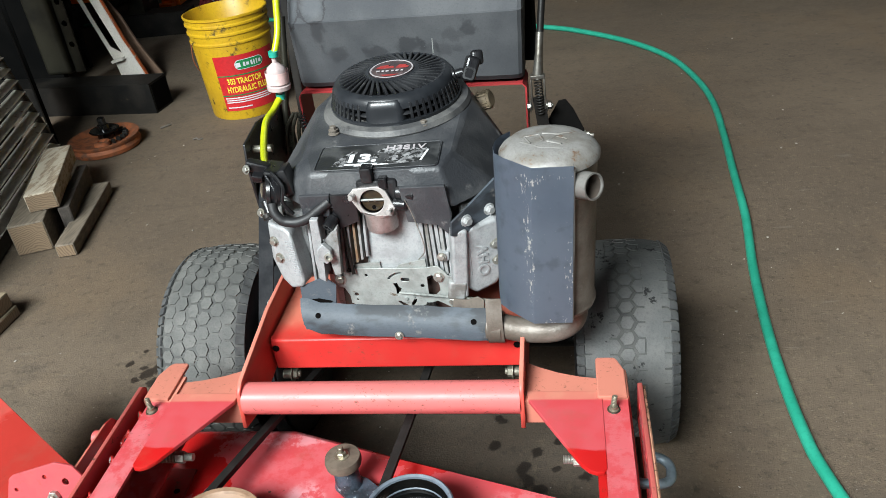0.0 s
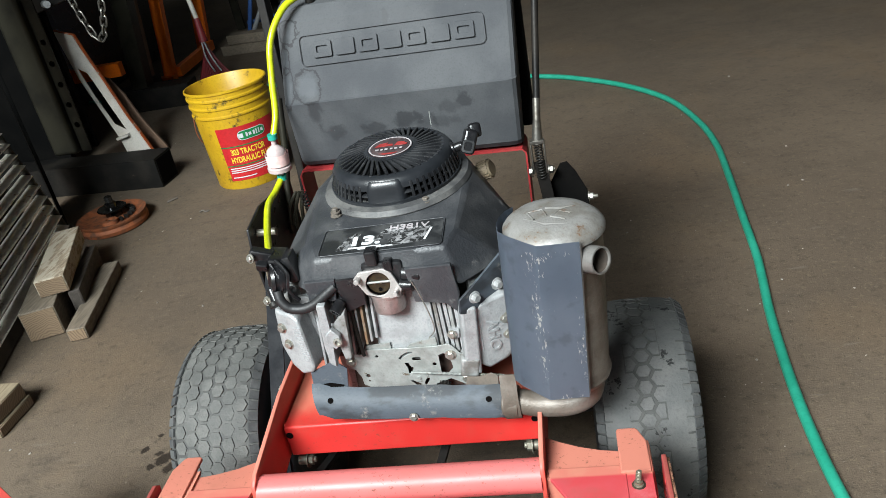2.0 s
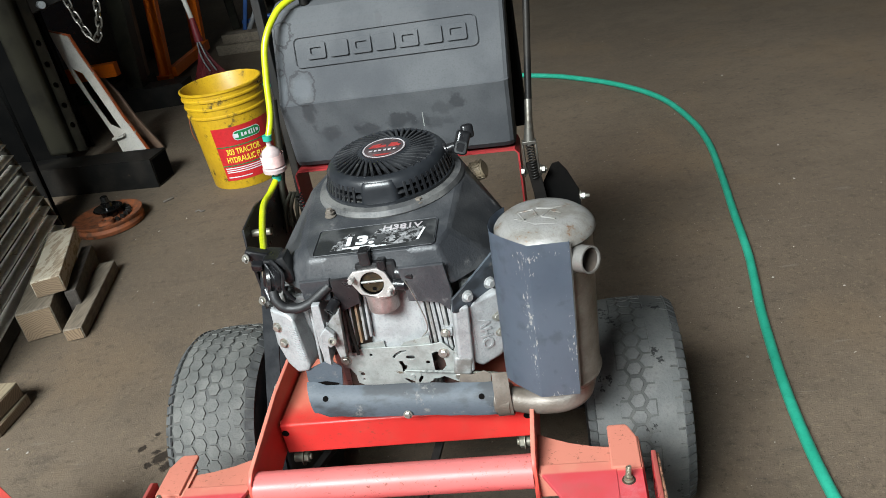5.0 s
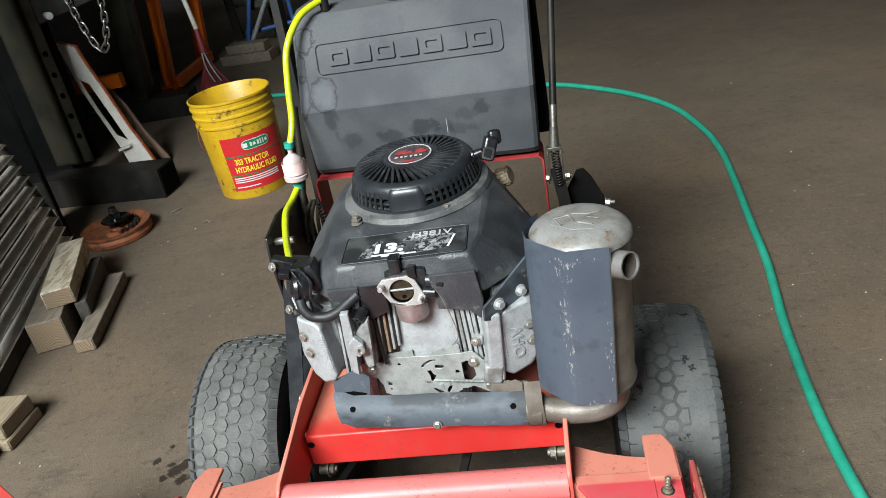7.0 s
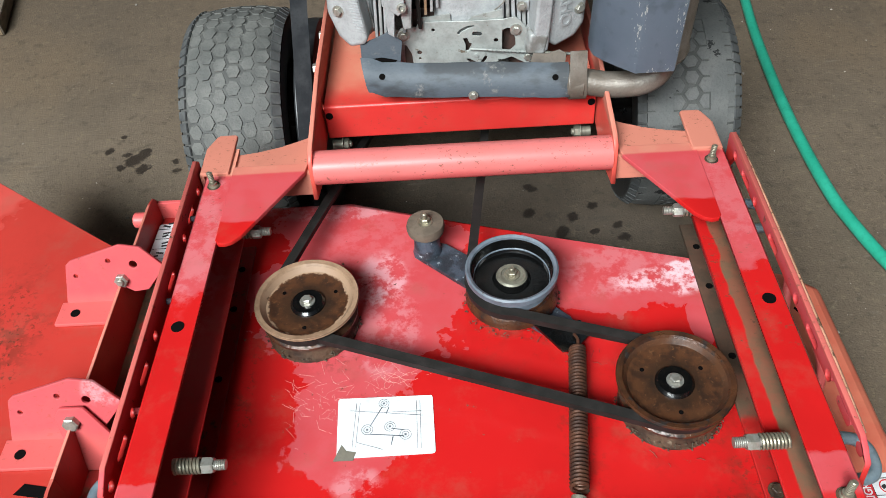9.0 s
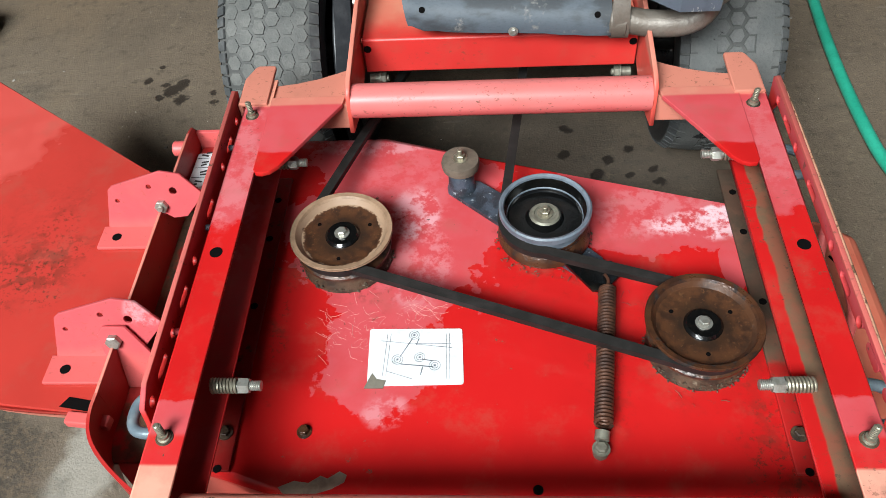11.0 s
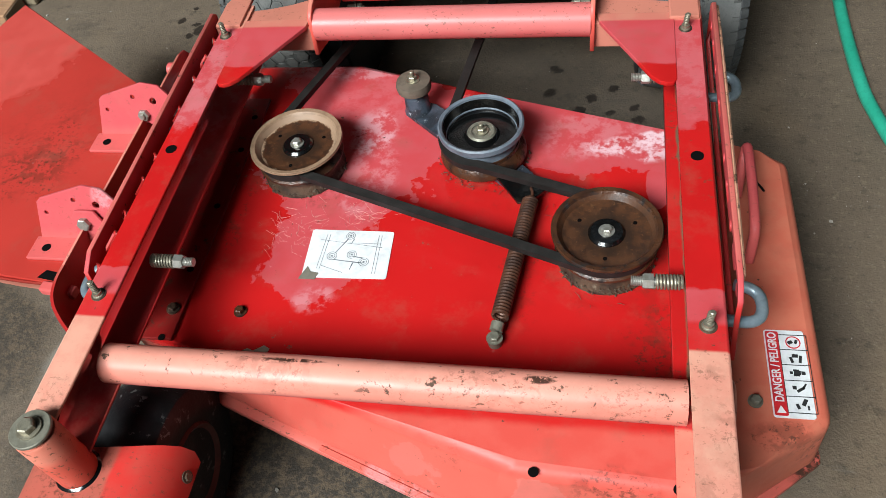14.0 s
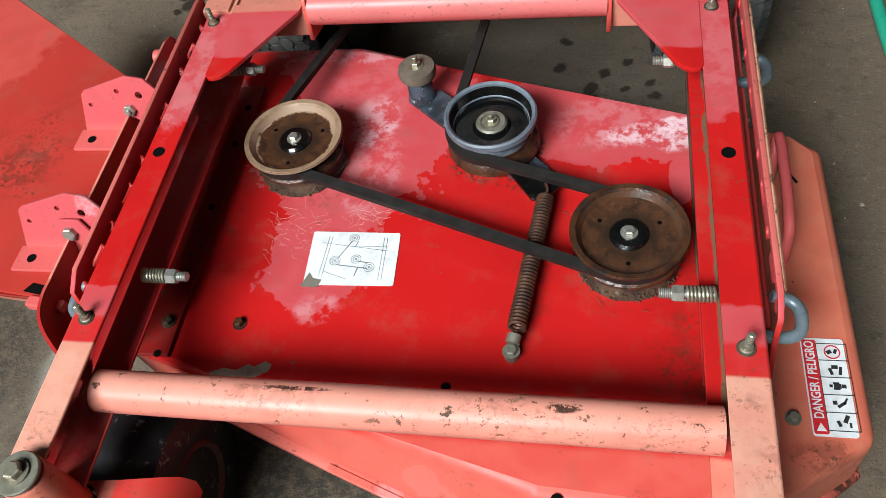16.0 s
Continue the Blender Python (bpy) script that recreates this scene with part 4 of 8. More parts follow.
for s in (-1, 1):
    front = -0.375 if s < 0 else -0.47
    c_sec = [(0.3325, RT - 0.003), (0.3295, RT), (0.2965, RT), (0.2965, RT - 0.0045), (0.327, RT - 0.0045), (0.3275, RT - 0.0595), (0.288, RT - 0.0595), (0.288, RT - 0.064), (0.3295, RT - 0.064), (0.3325, RT - 0.061)]
    rl = B()
    prism(rl, [(x, z) for x, z in c_sec], -0.30, -front, Matrix(((s, 0, 0, 0), (0, 0, -1, 0), (0, 1, 0, 0), (0, 0, 0, 1))))
    rail = part("frame_rail", rl, M["rail"], mower, "red channel rail, faded salmon at its ends")
    if s > 0:
        part("channel_dirt", box(B(), (0.3075, 0.0, RT - 0.0586), (0.038, 0.56, 0.002)), M["rail_dirt"], rail, "brown dirt caked in the red channel")
    hole = lathe(B(), [(0.0072, 0.0), (0.0072, 0.0008)], Matrix.Translation((s * 0.315, 0, RT - 0.0002)), 20)
    part("bolt_hole", hole, M["hole"], rail)
    if s < 0:
        part("web_slot", plate("web_slot", rounded(0.034, 0.010, 0.0045, 4), [], 0.0012, Matrix(((0, 0, 1, -0.3268), (0.94, -0.34, 0, -0.338), (0.34, 0.94, 0, 0.302), (0, 0, 0, 1)))), M["hole"], rail)
    # upright studs on the rail
    for y, px in ((0.228, s * 0.3145 - 0.0035), (-0.222, s * 0.3145)):
        bm = B()
        lathe(bm, [(0.0066, 0), (0.0062, 0.002), (0.005, 0.0025), (0.005, 0.006)], Matrix.Translation((px, y, RT)), 16)
        rod(bm, (px, y, RT), (px + 0.002 * s, y + 0.002, RT + 0.021), 0.0031, chamfer=0.0008, segs=12)
        for i in range(6):
            lathe(bm, [(0.0033, 0), (0.0037, 0.0007), (0.0033, 0.0014)], Matrix.Translation((px + 0.0002 * s * i, y + 0.0003 * i, RT + 0.008 + 0.0021 * i)), 12)
        part("stud_washer", lathe(B(), [(0.0086, 0), (0.0082, 0.0008)], Matrix.Translation((px, y, RT)), 18), M["rust_hub"], rail)
        part("stud", bm, M["dull_zinc"], rail, "upright threaded zinc stud")
    # sideways studs with spring and nut
    for y in (-0.146, 0.178):
        bm = B()
        x0, x1 = s * 0.298, s * 0.249
        nx = 0.269
        rod(bm, (x0, y, 0.301), (x1, y, 0.301), 0.0050, segs=14, chamfer=0.001)
        lathe(bm, [(0.0088, 0), (0.0088, 0.009), (0.0076, 0.011)], along((s * nx, y, 0.301), (s * 0.2, y, 0.301)), 6)
        for i in range(6):
            lathe(bm, [(0.0050, 0), (0.0056, 0.0009), (0.0050, 0.0018)], along((s * (nx - 0.0115 - 0.0019 * i), y, 0.301), (s * 0.2, y, 0.301)), 12)
        st = part("side_stud", bm, M["zinc"], rail, "zinc stud with lock nut")
        part("stud_spring", sweep(B(), coil((x0, y, 0.301), (s * (nx + 0.001), y, 0.301), 0.0070, 6 if y > 0 else 8), 0.0016, 6), M["dull_zinc"], rail)
    # flat bar outside of the rail, with slots and pins
    bar_poly = [(0.262, 0.290), (0.270, 0.345), (0.262, 0.352), (-0.17, 0.347), (-0.192, 0.335), (-0.196, 0.31), (-0.215, 0.268), (-0.20, 0.262), (-0.17, 0.285)]
    sz = 0.324 if s < 0 else 0.3355
    slots = [circle((y, sz), 0.0062, 12) for y in (0.235, 0.15, 0.0, -0.097, -0.177)] + [rounded(0.030, 0.009, 0.004, 3, (y, sz)) for y in (0.19, 0.08, -0.05, -0.137)]
    m = Matrix(((0, 0, 1, s * 0.346), (1, 0, 0, 0), (0, 1, 0, 0), (0, 0, 0, 1)))
    bar = part("side_bar", plate("side_bar", bar_poly, slots, 0.0055, m, 0.0008), M["edge_red"], mower, "red flat bar with slots and worn edges")
    if s > 0:
        part("bar_edge", sweep(B(), spline([(0.3502, 0.262, 0.342), (0.3505, 0.15, 0.3435), (0.3500, 0.0, 0.3425), (0.3500, -0.10, 0.3415), (0.3495, -0.165, 0.339)], 6), 0, section=[(-0.0020, -0.005), (0.0020, -0.005), (0.0020, 0.0045), (-0.0005, 0.0060), (-0.0022, 0.0045)], up=(0, 0, 1)), M["edge_rust"], bar, "chipped rusty outer edge")
    for y in (0.19, 0.055, -0.09) if s < 0 else ():
        part("pin", rod(B(), (s * 0.332, y, 0.318), (s * 0.3445, y - 0.004, 0.322), 0.0038, segs=10, chamfer=0.001), M["steel_blue"] if y in (0.19, 0.055) else M["bracket"], bar)
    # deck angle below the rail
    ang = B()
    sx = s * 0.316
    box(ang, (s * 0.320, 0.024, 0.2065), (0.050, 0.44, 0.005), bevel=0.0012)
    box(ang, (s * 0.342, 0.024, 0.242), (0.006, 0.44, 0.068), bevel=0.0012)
    angle = part("deck_angle", ang, M["shaded_angle"] if s < 0 else M["angle_dirt"], mower, "red angle iron on the deck" if s < 0 else "red angle iron caked with dirt")
    for y in (0.20, 0.13, 0.02, -0.09, -0.152, -0.194):
        if y == -0.152:
            part("angle_bolt", bolt(B(), (s * 0.308, y, 0.209), (0, 0, 1), 0.0062, 0.006), M["rust_hub"], angle)
        else:
            part("angle_hole", lathe(B(), [(0.0046, 0), (0.0046, 0.0006)], Matrix.Translation((s * 0.308, y, 0.209)), 14), M["hole"], angle)
    # ear at the rail's rear end
    ear = B()
    prism(ear, [(s * 0.2965, 0.247), (s * 0.2965, 0.323), (s * 0.299, 0.326), (s * 0.321, 0.326), (s * 0.325, 0.322), (s * 0.334, 0.300), (s * 0.334, 0.247)][::-s], RT - 0.001, RT + 0.0045, bevel=0.0018)
    box(ear, (s * 0.3335, 0.277, RT - 0.024), (0.006, 0.056, 0.050), bevel=0.002)
    ear.transform(Matrix.Translation((-0.005, 0, 0)))
    part("rail_ear", ear, M["salmon"], mower, "faded salmon steel tab")
    # cross piece between the rail and the tube
    cp = B()
    prism(cp, [(s * 0.192, 0.250), (s * 0.300, 0.250), (s * 0.300, 0.294), (s * 0.270, 0.296), (s * 0.240, 0.302), (s * 0.214, 0.314), (s * 0.192, 0.334)][::s], RT - 0.045, RT - 0.004, bevel=0.003)
    part("cross_piece", cp, M["salmon"], mower)
    gs = [(s * 0.200, 0.262), (s * 0.298, 0.262), (s * 0.298, 0.128), (s * 0.294, 0.1225), (s * 0.286, 0.1215), (s * 0.277, 0.125), (s * 0.268, 0.134), (s * 0.203, 0.245)]
    part("gusset", prism(B(), gs[::-s], RT - 0.005, RT + 0.0012, bevel=0.0012), M["gusset"], mower, "triangular gusset with a fresh red tip")
    # upright plate of the engine frame
    sp = [(0.238, 0.296), (0.246, 0.352), (0.262, 0.362), (0.40, 0.385), (0.80, 0.40), (0.80, 0.33), (0.42, 0.30), (0.30, 0.28)]
    m = Matrix(((0, 0, 1, s * 0.1945), (1, 0, 0, 0), (0, 1, 0, 0), (0, 0, 0, 1)))
    part("side_plate", plate("side_plate", sp, [circle((0.386, 0.337), 0.006, 10)], 0.006, m, 0.001), M["side_plate"], mower, "faded red upright frame plate")
    for k, (y, z) in enumerate(((0.43, 0.372), (0.46, 0.33), (0.52, 0.37))):
        part("frame_bolt", bolt(B(), (s * 0.1975, y, z), (s, 0, 0), 0.007, 0.006), M["zinc"], mower)

part("rear_tube", rod(B(), (-0.192, 0.262, 0.330), (0.192, 0.262, 0.330), 0.0225, segs=36), M["tube"], mower, "faded salmon steel tube")
part("front_tube", rod(B(), (-0.297, -0.281, 0.297), (0.297, -0.281, 0.297), 0.0215, segs=36), M["front_tube"], mower, "scuffed salmon steel tube")
boss = B()
rod(boss, (0.332, -0.281, 0.297), (0.338, -0.281, 0.297), 0.024, segs=28, chamfer=0.001)
part("tube_boss", boss, M["salmon"], mower)

# engine plate and its bent front beam
ep = B()
prism(ep, [(0.77, 0.3405), (0.77, 0.3465), (0.374, 0.3465), (0.3715, 0.344), (0.3715, 0.293), (0.374, 0.2905), (0.409, 0.2905), (0.409, 0.2965), (0.3775, 0.2965), (0.3775, 0.3405)], -0.189, 0.189, Matrix(((0, 0, 1, 0), (1, 0, 0, 0), (0, 1, 0, 0), (0, 0, 0, 1))), bevel=0.001)
eplate = part("engine_plate", ep, M["orange_frame"], mower, "red engine plate fading to salmon")
for s in (-1, 1):
    part("plate_hole", lathe(B(), [(0.0055, 0), (0.0055, 0.0006)], along((s * 0.183, 0.3714, 0.331), (s * 0.183, 0, 0.331)), 12), M["hole"], eplate)
    lug = B()
    rod(lug, (s * 0.188, 0.385, 0.270), (s * 0.172, 0.385, 0.270), 0.0075, segs=18, chamfer=0.001)
    bolt(lug, (s * 0.173, 0.385, 0.270), (-s, 0, 0), 0.009, 0.008, shank=0.005)
    part("axle_bolt", lug, M["olive_zinc"], mower)

# ---- deck ----
DZ = 0.204
deck_poly = [(-0.345, 0.333), (-0.165, 0.333), (0.30, 0.183), (0.415, 0.145), (0.449, 0.128), (0.452, -0.243), (0.375, -0.296), (0.302, -0.330), (0.135, -0.322), (-0.085, -0.256), (-0.15, -0.243), (-0.36, -0.185)]
deck_low = [(-0.345, 0.335), (-0.165, 0.337), (0.30, 0.188), (0.42, 0.150), (0.451, 0.132), (0.455, -0.243), (0.380, -0.297), (0.305, -0.345), (0.105, -0.346), (-0.105, -0.272), (-0.165, -0.250), (-0.36, -0.178)]
bm = B()
prism(bm, deck_low[::-1], DZ - 0.095, DZ, top=deck_poly[::-1], bevel=0.012, seg=4)
deck = part("mower_deck", bm, M["deck"], mower, "red cutting deck with chalky faded patches")
# lip along the lower front edge
lip = [(x * (0.985 if x > 0.42 else 1), y, DZ - 0.094) for x, y in deck_low[4:]]
part("deck_lip", sweep(B(), lip, 0.01, section=[(-0.011, -0.005), (0.011, -0.005), (0.011, 0.003), (0.006, 0.005), (-0.006, 0.005), (-0.011, 0.003)], up=(0, 0, 1)), M["lip"], deck)
part("deck_skirt", sweep(B(), [(x * 0.985, y * 0.985, DZ - 0.104) for x, y in deck_low[6:]], 0.01, section=[(-0.004, -0.006), (0.002, -0.006), (0.002, 0.006), (-0.004, 0.006)], up=(0, 0, 1)), M["rubber_dark"], deck)
# raised front rim
part("front_ledge", sweep(B(), [(x * 1.020, y * 1.022, DZ - 0.090) for x, y in deck_low[7:10]], 0.004, section=[(-0.004, -0.003), (0.004, -0.003), (0.004, 0.0012), (0.0025, 0.0025), (-0.004, 0.0025)], up=(0, 0, 1)), M["lip"], deck)
for x, y in ((0.155, -0.335), (0.298, -0.340)):
    part("rim_hole", lathe(B(), [(0.0055, 0), (0.0055, 0.0008)], Matrix.Translation((x, y + 0.0125, DZ + 0.0006)), 16), M["hole"], deck)
for x, y, mm, r in ((-0.221, -0.148, "rust", 0.0058), (0.378, -0.224, "olive_zinc", 0.0054)):
    part("deck_bolt", bolt(B(), (x, y, DZ), (0, 0, 1), r, 0.007), M[mm], deck)
part("deck_hole", lathe(B(), [(0.0055, 0), (0.0055, 0.0006)], Matrix.Translation((0.033, -0.213, DZ + 0.0002)), 14), M["hole"], deck)
# bare patch of worn paint
patch = [(-0.240, -0.212), (-0.224, -0.205), (-0.208, -0.207), (-0.196, -0.199), (-0.188, -0.202), (-0.176, -0.194), (-0.168, -0.198), (-0.170, -0.206), (-0.184, -0.214), (-0.206, -0.221), (-0.232, -0.221)]
part("bare_patch", prism(B(), patch[::-1], DZ - 0.002, DZ + 0.0006), worn("bare_weathered_steel", (0.24, 0.18, 0.13), (0.15, 0.10, 0.07), 0.65, 0.1, 60), deck, "patch of bare worn steel")


def dish_paint(name, centre, r, tan):
    """Oily rust that darkens to the hub, with a dry tan border where the rim is worn."""
    k = Nodes(name)
    n, f = k.noise(60, 8, (1, 1, 1), 0.68), k.noise(260, 4)
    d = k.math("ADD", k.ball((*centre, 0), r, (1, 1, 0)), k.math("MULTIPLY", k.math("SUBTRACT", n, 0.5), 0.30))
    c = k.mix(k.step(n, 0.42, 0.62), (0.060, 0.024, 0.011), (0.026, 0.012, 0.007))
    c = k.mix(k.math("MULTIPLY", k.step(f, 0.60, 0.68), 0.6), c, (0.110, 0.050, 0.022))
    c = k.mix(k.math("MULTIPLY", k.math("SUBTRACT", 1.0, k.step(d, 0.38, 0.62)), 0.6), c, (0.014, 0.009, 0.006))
    edge = k.step(d, 0.755, 0.785) if tan else k.math("MULTIPLY", k.step(d, 0.80, 0.9), 0.35)
    c = k.mix(edge, c, (0.245, 0.155, 0.098) if tan else (0.090, 0.040, 0.020))
    rough = k.math("ADD", k.math("ADD", 0.22, k.math("MULTIPLY", n, 0.22)), k.math("MULTIPLY", edge, 0.25))
    return k.done(c, rough, 0.0, k.math("ADD", n, k.math("MULTIPLY", f, 0.5)), 0.22, 0.002)


def pulley(x, y, r, top, rim, dish, label, base=0.058):
    """A deck pulley on its spindle housing."""
    T = Matrix.Translation
    hub = lathe(B(), [(base, 0), (base, 0.006), (base * 0.93, 0.012), (base * 0.93, 0.020), (base * 0.8, 0.024)], T((x, y, DZ)), 40)
    ob = part("deck_pulley", hub, M["rust_hub"], mower, label)
    h = top - DZ
    sheave = [(0.020, h - 0.026), (r * 0.93, h - 0.027), (r * 0.93, h - 0.024), (r * 0.74, h - 0.016), (r * 0.74, h - 0.013), (r * 0.97, h - 0.004), (r, h - 0.001), (r, h + 0.001), (r * 0.965, h + 0.001)]
    part("sheave", lathe(B(), sheave, T((x, y, DZ)), 48, cap=False), M["rust"] if rim != "steel_blue" else M["rust_hub"], ob)
    part("pulley_rim", lathe(B(), [(r * 1.002, h - 0.002), (r * 1.006, h), (r * 0.99, h + 0.0018), (r * 0.90, h + 0.001), (r * 0.865, h - 0.002)], T((x, y, DZ)), 48, cap=False), M[rim], ob)
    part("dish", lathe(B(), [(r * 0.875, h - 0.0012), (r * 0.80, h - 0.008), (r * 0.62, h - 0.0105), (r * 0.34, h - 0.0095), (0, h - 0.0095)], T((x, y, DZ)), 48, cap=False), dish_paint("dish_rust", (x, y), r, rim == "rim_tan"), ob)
    for i in range(3):
        a = 2 * math.pi * i / 3 + 0.5
        part("bore", lathe(B(), [(0.0026, 0), (0.0026, 0.0006)], T((x + r * 0.58 * math.cos(a), y + r * 0.58 * math.sin(a), top - 0.0104)), 10), M["hole"], ob)
    part("grease_ring", lathe(B(), [(r * 0.335, 0), (r * 0.335, 0.002), (r * 0.29, 0.005), (r * 0.12, 0.0045)], T((x, y, top - 0.0098)), 28), M["grease"], ob)
    part("pulley_bolt", bolt(B(), (x, y, top - 0.0055), (0, 0, 1), 0.0066, 0.006, washer=True), M["zinc"], ob)
    return ob


pulley(-0.200, 0.100, 0.0645, 0.258, "rim_tan", "rust", "rusty blade pulley with a tan worn rim")
pulley(0.221, -0.040, 0.0645, 0.258, "rust", "rust", "brown rusty blade pulley with a greasy hub")

# idler pulley: a deep grey cup
T = Matrix.Translation
ix, iy, ir = 0.054, 0.124, 0.0575
ibase = part("idler_pulley", lathe(B(), [(0.056, 0), (0.059, 0.004), (0.058, 0.012), (0.050, 0.020), (0.050, 0.026)], T((ix, iy, DZ + 0.012)), 40), M["rust"], mower, "grey cup-shaped idler pulley full of grease")
part("cup", lathe(B(), [(0.046, 0), (0.050, 0.004), (0.047, 0.012), (0.047, 0.020), (ir, 0.029), (ir, 0.036), (ir * 0.96, 0.038), (ir * 0.90, 0.036), (ir * 0.84, 0.020), (ir * 0.80, 0.014), (0, 0.013)], T((ix, iy, 0.234)), 48), M["steel_blue"], ibase)
part("cup_grease", lathe(B(), [(ir * 0.884, 0.0335), (ir * 0.826, 0.0190), (ir * 0.785, 0.0160), (ir * 0.42, 0.0155), (ir * 0.36, 0.021), (0, 0.021)], T((ix, iy, 0.234)), 40, cap=False), M["grease"], ibase)
part("idler_hub", lathe(B(), [(0.0195, 0.014), (0.0195, 0.021), (0.0175, 0.0235), (0.0135, 0.0235), (0.013, 0.0215), (0, 0.0215)], T((ix, iy, 0.234)), 32), M["olive_zinc"], ibase, "tan hub washer ringed with grease")
part("idler_bolt", bolt(B(), (ix, iy, 0.2562), (0, 0, 1), 0.0068, 0.006, shank=0.007), M["dull_zinc"], ibase)

# idler arm, roller post and tension spring
arm = part("idler_arm", prism(B(), [(-0.072, 0.205), (-0.050, 0.230), (-0.028, 0.222), (0.060, 0.150), (0.125, 0.085), (0.133, 0.06), (0.118, 0.045), (0.090, 0.062), (0.040, 0.105)][::-1], DZ + 0.006, DZ + 0.013, bevel=0.001), M["arm_steel"], mower, "dark steel idler arm")
bm = B()
lathe(bm, [(0.020, 0), (0.018, 0.006), (0.017, 0.030), (0.014, 0.034)], T((-0.053, 0.212, DZ + 0.012)), 24)
post = part("roller_post", bm, M["arm_steel"], mower, "greasy knurled steel post")
part("roller", lathe(B(), [(0.014, 0.038), (0.0245, 0.040), (0.0255, 0.047), (0.0240, 0.053), (0.012, 0.0545)], T((-0.053, 0.212, DZ + 0.012)), 28), M["roller"], post, "matt brown roller")
part("post_bolt", bolt(B(), (-0.053, 0.212, DZ + 0.066), (0, 0, 1), 0.0070, 0.007, shank=0.009), M["dull_zinc"], post)
part("spring_plate", prism(B(), [(0.075, 0.075), (0.135, 0.075), (0.146, 0.055), (0.124, 0.030), (0.108, 0.030)][::-1], DZ + 0.013, DZ + 0.018, bevel=0.001), M["grease"], mower)
sp0, sp1 = (0.125, 0.030, 0.224), (0.104, -0.148, 0.222)
bm = B()
sweep(bm, coil(sp0, sp1, 0.0088, 40, 12), 0.0021, 6)
sweep(bm, spline([sp0, (0.127, 0.042, 0.226), (0.124, 0.052, 0.224)], 6), 0.002, 6)
part("tension_spring", bm, M["spring"], mower, "rusty brown coil tension spring")
bm = B()
lathe(bm, [(0.0082, 0), (0.0082, 0.010), (0.006, 0.012)], T((0.100, -0.172, DZ)), 16)
bolt(bm, (0.100, -0.172, DZ + 0.010), (0, 0, 1), 0.0066, 0.006)
lathe(bm, [(0.008, 0), (0.008, 0.010)], along((0.101, -0.164, DZ + 0.014), (0.104, -0.148, DZ + 0.018)), 10)
part("spring_anchor", bm, M["olive_zinc"], mower)

# belt
BZ = 0.2435


def arc(c, r, a0, a1, n=14):
    return [(c[0] + r * math.cos(radians(a0 + (a1 - a0) * i / n)), c[1] + r * math.sin(radians(a0 + (a1 - a0) * i / n)), BZ) for i in range(n + 1)]


belt = [(-0.06, 0.66, BZ + 0.004), (-0.145, 0.42, BZ + 0.002)]
belt += arc((-0.200, 0.100), 0.054, 163, 290)
belt += arc((0.221, -0.040), 0.054, 251, 449, 20)
belt += arc((0.054, 0.124), 0.053, 268, 175, 12)
belt += [(0.028, 0.34, BZ + 0.004), (0.06, 0.66, BZ + 0.004)]
part("drive_belt", sweep(B(), belt, 0.006, section=[(-0.0045, -0.0055), (0.0045, -0.0055), (0.0062, 0.0055), (-0.0062, 0.0055)], up=(0, 0, 1)), M["belt"], mower, "worn black rubber drive belt")

# belt diagram sticker on the deck
lab = [(-0.160, -0.016), (-0.1595, -0.0138), (-0.157, -0.013), (-0.052, -0.013), (-0.0498, -0.0138), (-0.049, -0.016), (-0.046, -0.086), (-0.0468, -0.0882), (-0.049, -0.089), (-0.143, -0.091), (-0.150, -0.083), (-0.157, -0.086)]
sticker = part("belt_diagram_sticker", prism(B(), lab[::-1], DZ + 0.0002, DZ + 0.0012), M["white"], deck, "white belt routing sticker with a torn corner")
part("torn_corner", prism(B(), [(-0.160, -0.094), (-0.152, -0.074), (-0.146, -0.082), (-0.135, -0.084), (-0.138, -0.094)][::-1], DZ + 0.0003, DZ + 0.0016), worn("torn_sticker_backing", (0.16, 0.14, 0.11), (0.09, 0.08, 0.06), 0.7), deck)


def stroke(bm, a, b, w=0.0006, z=DZ + 0.0014):
    d = Vector((b[0] - a[0], b[1] - a[1], 0))
    box(bm, ((a[0] + b[0]) / 2, (a[1] + b[1]) / 2, z), (d.length, w, 0.0003), Matrix.Rotation(math.atan2(d.y, d.x), 4, "Z"))


bm = B()
for a, b in (((-0.138, -0.02), (-0.140, -0.078)), ((-0.134, -0.02), (-0.136, -0.078)), ((-0.068, -0.02), (-0.066, -0.082)), ((-0.064, -0.02), (-0.062, -0.082)), ((-0.145, -0.03), (-0.06, -0.04)), ((-0.135, -0.072), (-0.105, -0.082)), ((-0.105, -0.034), (-0.062, -0.034))):
    stroke(bm, a, b, 0.0004)
for a, b in (((-0.121, -0.052), (-0.108, -0.027)), ((-0.100, -0.027), (-0.103, -0.036)), ((-0.121, -0.062), (-0.082, -0.066)), ((-0.095, -0.056), (-0.082, -0.058)), ((-0.094, -0.066), (-0.096, -0.077))):
    stroke(bm, a, b, 0.0011)
for c, r in (((-0.106, -0.022), 0.006), ((-0.124, -0.056), 0.0065), ((-0.098, -0.053), 0.0062), ((-0.080, -0.064), 0.0065)):
    for q in (r, r * 0.6):
        ring = circle(c, q, 18)
        for i in range(18):
            stroke(bm, ring[i], ring[(i + 1) % 18], 0.0005)
    stroke(bm, (c[0] - 0.0012, c[1]), (c[0] + 0.0012, c[1]), 0.0024)
part("diagram", bm, M["grey_ink"], sticker)

